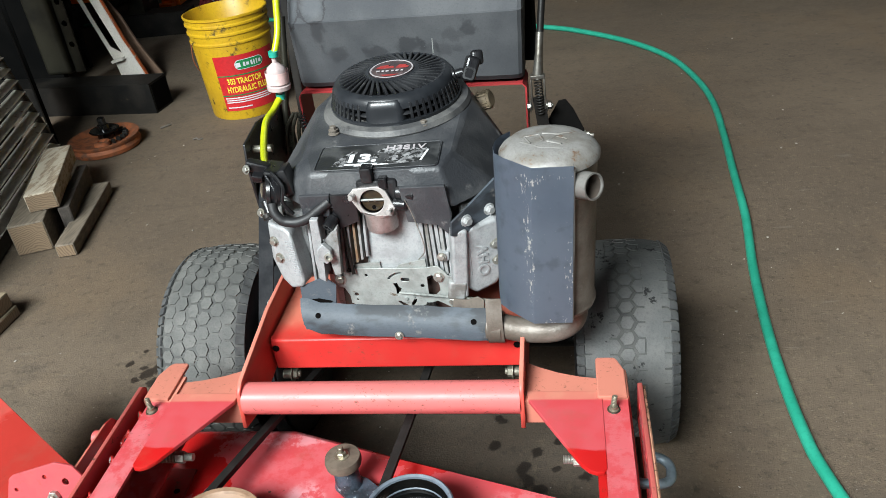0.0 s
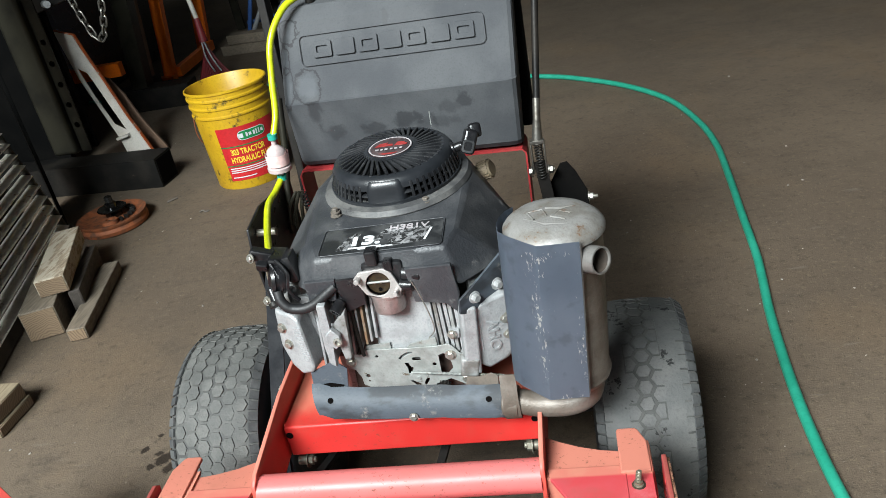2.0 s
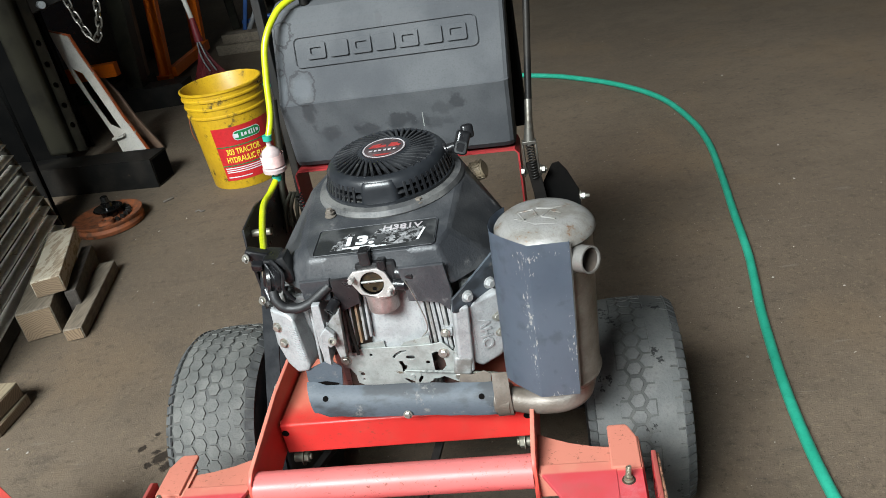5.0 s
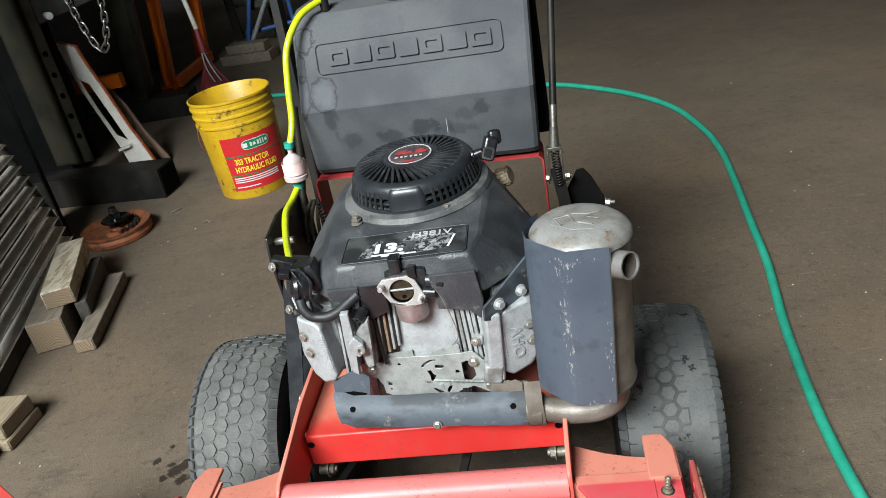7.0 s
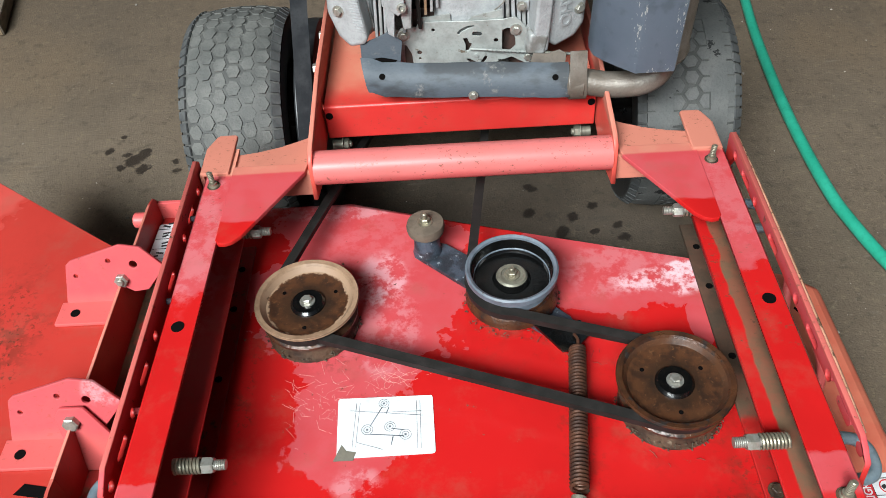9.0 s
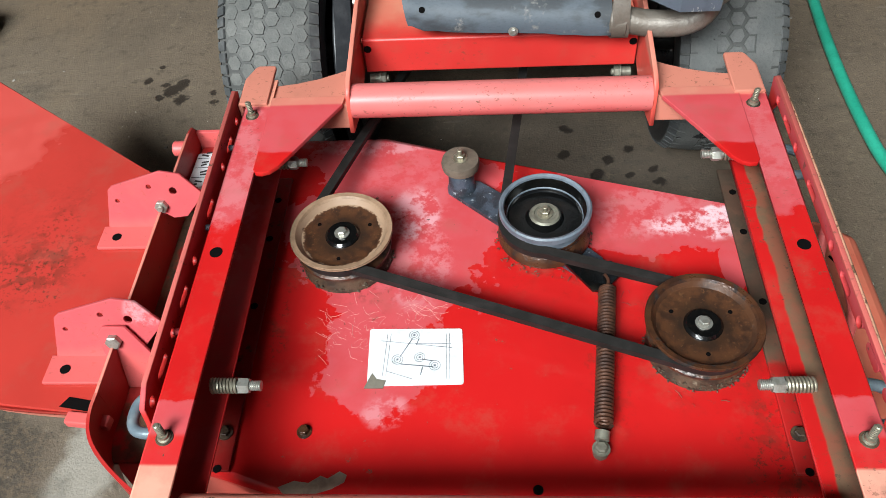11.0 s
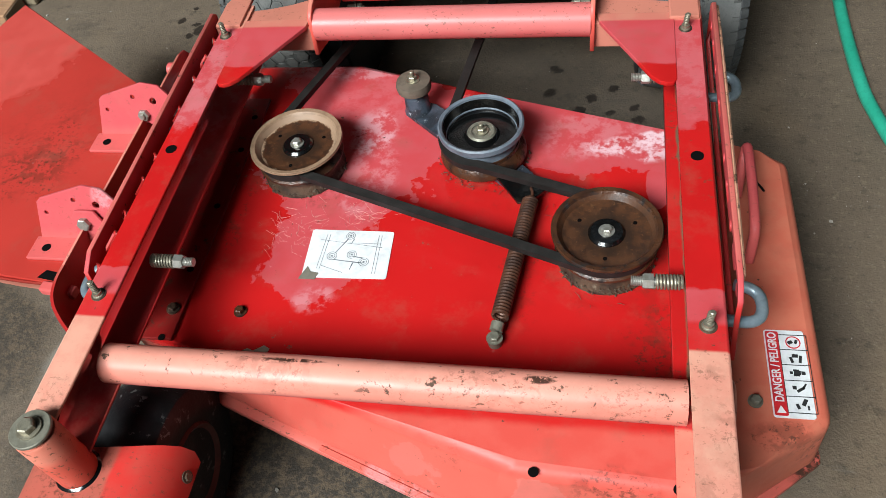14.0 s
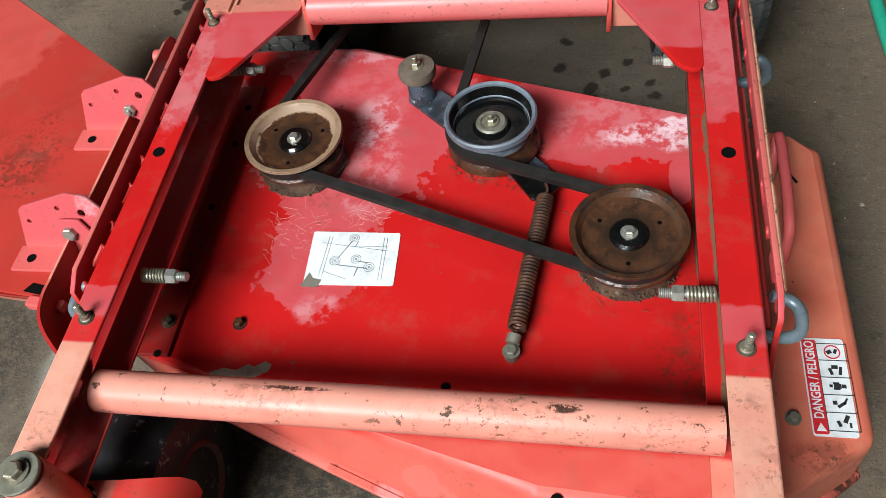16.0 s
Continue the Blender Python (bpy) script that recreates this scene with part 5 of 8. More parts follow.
# hairline scratches in the faded paint round the sticker
random.seed(33)
bm = B()
for i in range(110):
    if i < 66:
        x, y = random.gauss(-0.180, 0.024), random.gauss(-0.025, 0.026)
    else:
        x, y = random.gauss(-0.100, 0.030), random.gauss(0.012, 0.012)
    a = random.choice((0.5, 0.7, 2.3, 2.6)) + random.gauss(0, 0.3)
    L, p = random.uniform(0.003, 0.022), Vector((x, y, DZ + 0.0002))
    bend = Vector((random.gauss(0, 0.0022), random.gauss(0, 0.0022), 0))
    d = Vector((math.cos(a), math.sin(a), 0)) * L
    sweep(bm, [p, p + d * 0.45 + bend, p + d], random.uniform(0.00010, 0.00024), 4)
tagged(part("paint_scratch", bm, M["scratch"], deck, "fine pale scratches in the paint"), kind="stuff")

# warning sticker on the deck's side wing, turned along the edge
A = Matrix.Translation((0.4145, -0.188, DZ + 0.0006)) @ turn(0, 0, 90.5)
warn = part("warning_sticker", prism(B(), rounded(0.106, 0.041, 0.003), 0, 0.0009, A), M["white"], deck, "red and white danger sticker")
part("danger_band", prism(B(), rounded(0.102, 0.0135, 0.002, 3, (0, 0.0125)), 0.0009, 0.0014, A), M["label_red"], warn)
part("danger_word", lettering("DANGER / PELIGRO", 0.0125, A @ T((0.007, 0.0125, 0.0016)), 0.0002, 0.084, 0.0002), M["white"], warn)
part("warning_triangle", prism(B(), [(-0.048, 0.0080), (-0.0395, 0.0125), (-0.048, 0.0170)], 0.0014, 0.0018, A), M["white"], warn)
def on_sticker(c, size, tilt=0):
    q = box(B(), (0, 0, 0), size)
    q.transform(A @ T((c[0], c[1], 0.0012)) @ turn(0, 0, tilt))
    return q


for i in range(6):
    part("sticker_line", on_sticker((-0.047 + 0.0188 * i, -0.0085), (0.0006, 0.028, 0.0006)), M["ink"], warn)
for y in (0.006, -0.0225):
    part("sticker_line", on_sticker((0, y), (0.094, 0.0006, 0.0006)), M["ink"], warn)
ICONS = [[(-0.002, 0.004, 0.006, 0.003, 20), (0.003, -0.003, 0.008, 0.004, -25), (-0.003, -0.006, 0.005, 0.002, 0)],
         [(0.001, 0.005, 0.004, 0.004, 0), (-0.001, -0.001, 0.003, 0.009, 35), (0.003, -0.005, 0.007, 0.002, -30)],
         [(0.0, 0.006, 0.003, 0.003, 0), (0.0, 0.000, 0.005, 0.007, 0), (-0.003, 0.001, 0.002, 0.006, 0), (0.003, 0.001, 0.002, 0.006, 0), (0.0, -0.006, 0.004, 0.004, 0)],
         [(-0.003, 0.004, 0.007, 0.003, 15), (0.002, 0.000, 0.004, 0.006, 0), (-0.002, -0.005, 0.009, 0.003, -10)],
         [(0.0, 0.003, 0.004, 0.005, 30), (0.001, -0.003, 0.005, 0.003, -20)]]
for i, icon in enumerate(ICONS):
    for x, y, w_, h_, r_ in icon:
        part("pictogram", on_sticker((-0.0376 + 0.0188 * i + x, -0.0085 + y), (w_, h_, 0.0005), r_), M["ink"], warn)
part("warning_ring", plate("warning_ring", circle((0, 0), 0.0078, 24), [circle((0, 0), 0.0066, 24)], 0.0005, A @ T((0.0376, -0.0085, 0.0013))), M["label_red"], warn)

# slit beside the lifting handle
part("deck_slit", sweep(B(), [(0.405, 0.092, DZ), (0.415, 0.073, DZ)], 0.0016, 6), M["hole"], deck)

# lifting handle and hooks
part("deck_handle", sweep(B(), spline([(0.381, 0.063, DZ), (0.383, 0.080, 0.238), (0.386, 0.094, 0.258), (0.387, 0.082, 0.263), (0.388, 0.03, 0.258), (0.388, -0.016, 0.250), (0.388, -0.029, 0.238), (0.387, -0.039, DZ)], 6), 0.0060, 10), M["bracket"], deck, "salmon bent-rod handle")
for s, y in ((1, -0.165), (1, 0.168), (-1, -0.175)):
    pts = [(s * 0.335, y - 0.018, 0.292), (s * 0.362, y - 0.018, 0.290), (s * 0.374, y - 0.008, 0.289), (s * 0.375, y + 0.012, 0.289), (s * 0.366, y + 0.022, 0.291), (s * 0.350, y + 0.024, 0.294)]
    part("hook", sweep(B(), spline(pts, 6), 0.0062, 10), M["blued_hook"], mower, "grey bent rod hook")

# ---- discharge chute on the open side of the deck ----
FZ = 0.246
chute_bar = [(0.290, 0.215), (0.296, 0.255), (0.284, 0.272), (0.265, 0.277), (-0.140, 0.277), (-0.140, 0.190)]
m = Matrix(((0, 0, 1, -0.432), (1, 0, 0, 0), (0, 1, 0, 0), (0, 0, 0, 1)))
chute = part("chute_plate", plate("chute_plate", chute_bar, [], 0.0036, m, 0.0006), M["chute"], mower, "dull red chute plate with a rounded end")
bm = B()
box(bm, (-0.390, 0.05, 0.212), (0.084, 0.48, 0.006), bevel=0.001)
part("chute_floor", bm, M["dirt_red"], mower, "dirty red channel bottom")
part("chute_rod", rod(B(), (-0.372, 0.10, 0.262), (-0.372, -0.10, 0.262), 0.0075, segs=14, chamfer=0.001), M["bracket"], mower)
part("curled_end", sweep(B(), spline([(-0.432, -0.1395, 0.245), (-0.4325, -0.160, 0.2445), (-0.427, -0.184, 0.2435), (-0.413, -0.205, 0.242), (-0.388, -0.228, 0.240), (-0.352, -0.254, 0.238)], 5), 0, section=[(-0.0018, -0.055), (0.0018, -0.055), (0.0018, 0.0315), (-0.0018, 0.0315)], up=(0, 0, 1)), M["chute"], chute, "rounded end of the chute plate")
part("end_floor", prism(B(), [(-0.428, -0.15), (-0.345, -0.15), (-0.345, -0.245), (-0.385, -0.222), (-0.412, -0.198), (-0.426, -0.176)][::-1], 0.206, 0.2125, bevel=0.001), M["bracket"], mower)
part("channel_bolt", bolt(B(), (-0.395, -0.120, 0.219), (0, 0, 1), 0.009, 0.008), M["rust_hub"], mower)
SM = T((-0.4145, 0.216, 0.2405)) @ turn(-4, 0, 1)
stk = part("chute_sticker", prism(B(), rounded(0.026, 0.104, 0.002, 3), -0.0006, 0.0006, SM), M["white"], mower, "white sticker with black pictograms")
part("sticker_bed", box(B(), (-0.395, 0.222, 0.234), (0.066, 0.130, 0.004), turn(-4)), M["chute"], mower)
for i in range(5):
    cell = box(B(), (0, -0.041 + 0.0205 * i, 0.0009), (0.024, 0.0006, 0.0005))
    for q in range(2):
        box(cell, (random.uniform(-0.005, 0.005), -0.041 + 0.0205 * i + 0.006 + 0.006 * q, 0.0009), (random.uniform(0.006, 0.011), 0.003, 0.0005), turn(0, 0, random.uniform(-40, 40)))
    cell.transform(SM)
    part("sticker_mark", cell, M["ink"], stk)
part("channel_back", box(B(), (-0.390, 0.290, 0.235), (0.084, 0.006, 0.05), bevel=0.001), M["bracket"], mower)
part("rear_lug", rod(B(), (-0.462, 0.270, 0.246), (-0.436, 0.270, 0.246), 0.011, segs=14, chamfer=0.002), M["bracket"], mower)

flap_poly = [(-0.440, 0.196), (-0.500, 0.234), (-0.817, 0.456), (-0.832, 0.40), (-0.86, 0.20), (-0.80, -0.06), (-0.60, -0.132), (-0.440, -0.150)]
flap = part("chute_flap", prism(B(), flap_poly, FZ - 0.006, FZ, bevel=0.0015), M["flap"], mower, "large red discharge flap with a dark stain")
lipp = [(-0.86, 0.20), (-0.80, -0.06), (-0.60, -0.132), (-0.440, -0.150)]
part("flap_lip", sweep(B(), spline([(x, y, FZ - 0.006) for x, y in lipp], 6), 0.01, section=[(0.0, 0.006), (-0.006, 0.002), (-0.013, -0.010), (-0.016, -0.030), (-0.012, -0.030), (-0.009, -0.012), (0.0, 0.0)], up=(0, 0, 1)), M["flap"], flap)
part("flap_slot", prism(B(), [(-0.478, -0.128), (-0.435, -0.136), (-0.437, -0.148), (-0.486, -0.140)][::-1], FZ - 0.001, FZ + 0.0008), M["hole"], flap)
part("slot_lug", box(B(), (-0.448, -0.156, FZ - 0.002), (0.05, 0.014, 0.012), turn(0, 0, -6), bevel=0.002), M["bracket"], flap)
for y0, hb in ((0.118, True), (-0.078, False)):
    # bent hinge bracket: upright face towards the front, foot on the flap
    face = [(-0.508, FZ + 0.004), (-0.496, FZ + 0.055), (-0.490, FZ + 0.060), (-0.425, FZ + 0.078), (-0.400, FZ + 0.074), (-0.376, FZ + 0.050), (-0.378, FZ + 0.042), (-0.400, FZ + 0.018), (-0.418, FZ + 0.016), (-0.428, FZ + 0.022), (-0.438, FZ + 0.014), (-0.442, FZ + 0.004)]
    m = Matrix(((1, 0, 0, 0), (0, 0.35, -1, y0 - 0.35 * FZ), (0, 1, 0.3, 0), (0, 0, 0, 1)))
    holes = [circle((-0.487, FZ + 0.040), 0.0028, 10), circle((-0.442, FZ + 0.058), 0.0032, 10), circle((-0.412, FZ + 0.052), 0.0048, 12)]
    br = part("hinge_bracket", plate("hinge_bracket", face, holes, 0.004, m, 0.0008), M["bracket"], flap, "pink bent hinge bracket")
    part("bracket_foot", box(B(), (-0.477, y0 - 0.017, FZ + 0.003), (0.074, 0.036, 0.005), bevel=0.0012), M["bracket"], br)
    part("foot_hole", lathe(B(), [(0.006, 0), (0.006, 0.0006)], T((-0.492, y0 - 0.018, FZ + 0.0056)), 12), M["hole"], br)
    part("hinge_bolt", bolt(B(), (-0.430, y0 + 0.012, FZ + 0.033), (0, -1, 0.30), 0.0086, 0.008, shank=0.005 if hb else 0.0), M["zinc"], br)
    m2 = Matrix(((1, 0, 0, 0), (0, 0.35, -1, y0 - 0.008 - 0.35 * FZ), (0, 1, 0.3, 0), (0, 0, 0, 1)))
    if not hb:
        tongue = [(-0.448, FZ + 0.040), (-0.440, FZ + 0.050), (-0.415, FZ + 0.050), (-0.385, FZ + 0.005), (-0.388, FZ - 0.03), (-0.43, FZ - 0.03), (-0.446, FZ + 0.01)]
        part("hinge_tongue", plate("hinge_tongue", tongue, [], 0.004, m2, 0.0008), M["bracket"], br)
        part("hinge_bolt", bolt(B(), (-0.430, y0 + 0.004, FZ + 0.033), (0, -1, 0.30), 0.0090, 0.008), M["zinc"], br)

# ---- front caster ----
cx, cy = -0.304, -0.386
ct = B()
lathe(ct, [(0.0208, 0), (0.0208, 0.084), (0.0195, 0.086)], T((cx, cy, 0.259)), 32)
caster = part("caster", ct, M["caster"], mower, "salmon caster tube with a greased washer")
part("caster_washer", lathe(B(), [(0.017, 0), (0.017, 0.004), (0.0204, 0.0045), (0.0204, 0.007), (0.0195, 0.008)], T((cx, cy, 0.346)), 32), M["olive_zinc"], caster)
part("caster_bolt", bolt(B(), (cx, cy, 0.3545), (0, 0, 1), 0.0085, 0.008), M["dull_zinc"], caster)
part("grease_smear", lathe(B(), [(0.0245, 0), (0.0232, 0.0012), (0.0200, 0.003)], T((cx, cy, 0.2575)), 26), M["grease"], caster)
fk = B()
# saddle: a flat top that curves down at both sides; x, front y, rear y, z of the top, and the sheet's offset
ROW = [(-0.3707, -0.4015, -0.3467, 0.181, 0.006, 0), (-0.3707, -0.4092, -0.3467, 0.2291, 0.006, -0.001), (-0.365, -0.4237, -0.3534, 0.2474, 0.004, -0.004), (-0.3496, -0.4323, -0.3611, 0.2561, 0.001, -0.006), (-0.3091, -0.4343, -0.3611, 0.258, 0, -0.006), (-0.2658, -0.4285, -0.3563, 0.258, 0, -0.006), (-0.2437, -0.4208, -0.3524, 0.2561, -0.001, -0.006), (-0.2283, -0.4169, -0.3476, 0.2493, -0.003, -0.005), (-0.2148, -0.4112, -0.3419, 0.2368, -0.004, -0.004), (-0.2061, -0.4035, -0.3399, 0.2214, -0.005, -0.002), (-0.2023, -0.3938, -0.3457, 0.208, -0.006, 0)]
up_, dn_ = [], []
for x, y0, y1, z, ox, oz in ROW:
    up_.append([fk.verts.new((x, y0 + (y1 - y0) * q, z)) for q in (0, 1)])
    dn_.append([fk.verts.new((x + ox, y0 + (y1 - y0) * q, z + oz)) for q in (0, 1)])
for i in range(len(ROW) - 1):
    fk.faces.new((up_[i][0], up_[i + 1][0], up_[i + 1][1], up_[i][1]))
    fk.faces.new((dn_[i][0], dn_[i][1], dn_[i + 1][1], dn_[i + 1][0]))
    for j in (0, 1):
        fk.faces.new((up_[i][j], dn_[i][j], dn_[i + 1][j], up_[i + 1][j]))
for e in (0, -1):
    fk.faces.new((up_[e][0], up_[e][1], dn_[e][1], dn_[e][0]))
part("fork", fk, M["fork"], caster, "salmon caster fork with red tips")
wm = T((-0.303, -0.318, 0.108)) @ turn(0, 90)
part("caster_tyre", lathe(B(), [(0.055, -0.044), (0.085, -0.050), (0.104, -0.043), (0.115, -0.022), (0.1175, 0), (0.115, 0.022), (0.104, 0.043), (0.085, 0.050), (0.055, 0.044)], wm, 48), M["caster_tyre"], caster)
part("caster_rim", lathe(B(), [(0.060, 0.045), (0.057, 0.049), (0.042, 0.036), (0.020, 0.034), (0.018, 0.042), (0, 0.042)], wm, 32, cap=False), M["caster_rim"], caster)
part("caster_axle", bolt(B(), (-0.2057, -0.3678, 0.2195), (1, 0, 0.4), 0.0048, 0.003), M["rust_hub"], caster)

# dry grass round the idler and the spring
random.seed(8)
gr = B()
for cx_, cy_, n_ in ((0.022, 0.080, 10), (0.092, 0.062, 8), (0.127, 0.030, 9), (0.226, -0.100, 8), (0.268, 0.005, 5)):
    for i in range(n_):
        p = Vector((cx_ + random.gauss(0, 0.012), cy_ + random.gauss(0, 0.008), DZ + 0.0015))
        a = random.uniform(0, 6.28)
        L = random.uniform(0.003, 0.011)
        d = Vector((math.cos(a) * L, math.sin(a) * L, random.uniform(0, 0.004)))
        sweep(gr, [p, p + d * 0.5 + Vector((0, 0, 0.002)), p + d], random.uniform(0.0002, 0.00045), 4)
for px_, py_, pr_, n_ in ((-0.200, 0.100, 0.058, 90), (0.221, -0.040, 0.058, 110), (0.054, 0.124, 0.060, 40)):
    for i in range(n_):
        a = random.uniform(3.0, 6.6)
        rr = pr_ + abs(random.gauss(0, 0.0013))
        p = Vector((px_ + rr * math.cos(a), py_ + rr * math.sin(a), DZ + random.uniform(0.001, 0.012)))
        b = random.uniform(0, 6.28)
        d = Vector((math.cos(b), math.sin(b), random.uniform(-0.2, 0.5))) * random.uniform(0.001, 0.004)
        sweep(gr, [p, p + d * 0.5 + Vector((0, 0, 0.001)), p + d], random.uniform(0.0004, 0.0011), 4)
solid("grass_clippings", gr, M["straw"], "dry brown grass clippings caught on the deck", "clippings", kind="stuff")

# ---- drive wheels ----
AY, R = 0.572, 0.187


def crown(x, lift):
    return R - 0.004 - 0.0062 * (abs(x) / 0.072) ** 2.6 + lift


def tread_block(bm, a, x, la, lx, h, rnd):
    """A raised hexagonal block of tread at angle a and side offset x."""
    pts = [(-lx, 0.0), (-lx * 0.52, la), (lx * 0.52, la), (lx, 0.0), (lx * 0.52, -la), (-lx * 0.52, -la)]
    pts = [(dx + rnd.uniform(-0.0013, 0.0013), da + rnd.uniform(-0.008, 0.008)) for dx, da in pts]
    lo, hi = [], []
    for dx, da in pts:
        for store, q, shrink in ((lo, -0.003, 1.0), (hi, h, 0.92)):
            xs, av = x + dx * shrink, a + da * shrink
            rr = crown(xs, q)
            store.append(bm.verts.new((xs, rr * math.cos(av), rr * math.sin(av))))
    bm.faces.new(hi)
    for i in range(6):
        bm.faces.new((lo[i], lo[(i + 1) % 6], hi[(i + 1) % 6], hi[i]))


def tread_slab(bm, a0, a1, x0, x1, h, x2=None):
    """A slab of worn tread between two angles and two side offsets; x2: the inner edge at the middle angle."""
    x2 = x0 if x2 is None else x2
    cols = []
    for j in range(5):
        q = j / 4
        a = a0 + (a1 - a0) * q
        inner = x0 + (x2 - x0) * (1 - abs(2 * q - 1))
        cols.append([(a, inner), (a, inner + (x1 - inner) * 0.5), (a, x1)])
    top = [[bm.verts.new((x, crown(x, h) * math.cos(a), crown(x, h) * math.sin(a))) for a, x in c] for c in cols]
    low = [[bm.verts.new((x, crown(x, -0.003) * math.cos(a), crown(x, -0.003) * math.sin(a))) for a, x in c] for c in cols]
    for j in range(4):
        for i in range(2):
            bm.faces.new((top[j][i], top[j][i + 1], top[j + 1][i + 1], top[j + 1][i]))
        for i in (0, 2):
            bm.faces.new((low[j][i], low[j + 1][i], top[j + 1][i], top[j][i]))
    for j in (0, 4):
        for i in range(2):
            bm.faces.new((low[j][i], low[j][i + 1], top[j][i + 1], top[j][i]))


def drive_wheel(s):
    bm = B()
    prof = [(0.105, -0.076), (0.125, -0.086), (0.150, -0.090), (0.168, -0.086), (0.177, -0.072), (0.1815, -0.049), (0.183, -0.02), (0.183, 0.02), (0.1815, 0.049), (0.177, 0.072), (0.168, 0.086), (0.150, 0.090), (0.125, 0.086), (0.105, 0.076)]
    low = 0.95 if s > 0 else 1.0
    narrow = T((s * 0.344, AY, R * low)) @ Matrix.Diagonal((0.88, low, low, 1))
    m = narrow @ turn(0, 90)
    worn_tread = s > 0
    label = "grey turf tyre with its tread worn nearly smooth" if worn_tread else "dusty grey turf tyre with hexagonal tread blocks"
    w = part("drive_wheel", lathe(bm, prof, m, 72, cap=False), M["rubber"], mower, label)
    for e in (-1, 1):
        part("sidewall", lathe(B(), [(0.100, e * 0.0775), (0.126, e * 0.0875), (0.150, e * 0.0915), (0.166, e * 0.0885)], m, 64, cap=False), M["rubber_dark"], w)
    tb = B()
    rnd = random.Random(12)
    n = 46
    step = 2 * math.pi / n
    if worn_tread:
        lx = 0.0138
        for i in range(n):
            a = i * step
            tread_block(tb, a, 0.0, step * rnd.uniform(0.40, 0.43), lx, 0.0020, rnd)
            for e in (-1, 1):
                b = a + step / 2
                tread_slab(tb, b - step * rnd.uniform(0.42, 0.46), b + step * rnd.uniform(0.42, 0.46), e * 0.0185, e * rnd.uniform(0.028, 0.034), 0.0019, e * 0.0112)
                tread_slab(tb, b - step * rnd.uniform(0.42, 0.485), b + step * rnd.uniform(0.42, 0.485), e * 0.0600, e * 0.0730, 0.0019)
        for e in (-1, 1):
            lathe(tb, [(crown(x, z), e * x) for x, z in ((0.0310, -0.003), (0.0310, 0.0019), (0.045, 0.0019), (0.0605, 0.0019), (0.0605, -0.003))], turn(0, 90), 92, cap=False)
    else:
        gap = 0.0238
        for k in range(6):
            for i in range(n):
                a = step * (i + 0.5 * (k % 2))
                tread_block(tb, a, (k - 2.5) * gap, step * rnd.uniform(0.425, 0.465), gap * rnd.uniform(0.50, 0.57), rnd.uniform(0.0012, 0.0028), rnd)
                if k < 5:
                    x = (k - 2) * gap
                    tie = [(x - 0.004, -step * 0.05), (x + 0.004, step * 0.02), (x + 0.004, step * 0.10), (x - 0.004, step * 0.03)]
                    v = [[tb.verts.new((q, crown(q, z) * math.cos(a + step / 4 + da), crown(q, z) * math.sin(a + step / 4 + da))) for q, da in tie] for z in (-0.002, 0.0012)]
                    tb.faces.new(v[1])
                    for j in range(4):
                        tb.faces.new((v[0][j], v[0][(j + 1) % 4], v[1][(j + 1) % 4], v[1][j]))
    tb.transform(narrow)
    tagged(part("tread", tb, M["tread_worn"] if worn_tread else M["tread"], w), kind="stuff")
    sb_ = B()
    for i in range(64):
        a = 2 * math.pi * i / 64
        for e in (-1, 1):
            v = []
            for xx, rr in ((0.0725, 0.1785), (0.086, 0.1695)):
                for da in (-0.038, 0.038):
                    v.append(sb_.verts.new((e * xx, rr * math.cos(a + da), rr * math.sin(a + da))))
            u = [sb_.verts.new((q.co.x + e * 0.0018, q.co.y * 1.012, q.co.z * 1.012)) for q in v]
            order = (0, 1, 3, 2)
            sb_.faces.new([u[j] for j in order])
            for j in range(4):
                p, q = order[j], order[(j + 1) % 4]
                sb_.faces.new((v[p], v[q], u[q], u[p]))
    sb_.transform(narrow)
    tagged(part("shoulder_tread", sb_, M["shoulder"], w), kind="stuff")
    part("rim", lathe(B(), [(0.108, -0.070), (0.104, -0.074), (0.098, -0.066), (0.092, -0.04), (0.03, -0.03), (0.03, 0.03), (0.092, 0.04), (0.098, 0.066), (0.104, 0.074), (0.108, 0.070)], m, 48, cap=False), M["black"], w)


drive_wheel(-1)
drive_wheel(1)
part("axle", rod(B(), (-0.34, AY, R), (0.34, AY, R), 0.016, segs=16), M["dark_steel"], mower)
m = T((-0.233, AY, R)) @ turn(0, 90)
part("drive_drum", lathe(B(), [(0.02, -0.016), (0.155, -0.017), (0.160, -0.014), (0.161, 0.0), (0.160, 0.014), (0.155, 0.017), (0.02, 0.016)], m, 56), M["drum"], mower, "smooth dark grey drive drum beside the tyre")
loop = [(-0.222, 0.640, 0.500), (-0.222, 0.620, 0.514), (-0.223, 0.597, 0.513), (-0.224, 0.5755, 0.497), (-0.228, 0.505, 0.385), (-0.232, 0.434, 0.274)]
loop += [(-0.233, AY - 0.165 * math.cos(radians(a)), R + 0.165 * math.sin(radians(a))) for a in range(22, -100, -10)]
part("wheel_belt", sweep(B(), loop, 0, section=[(-0.011, -0.004), (0.011, -0.004), (0.0125, 0.003), (-0.0125, 0.003)], up=(0, -1, 0.5)), M["wheel_belt"], mower, "wide black belt running down to the drive drum")

# ---- engine ----
bm = B()
box(bm, (0.0, 0.56, 0.445), (0.20, 0.26, 0.20), bevel=0.012)
engine = part("engine", bm, M["alu_dark"], mower, "air-cooled V-twin engine with a black shroud and bare carburettor")
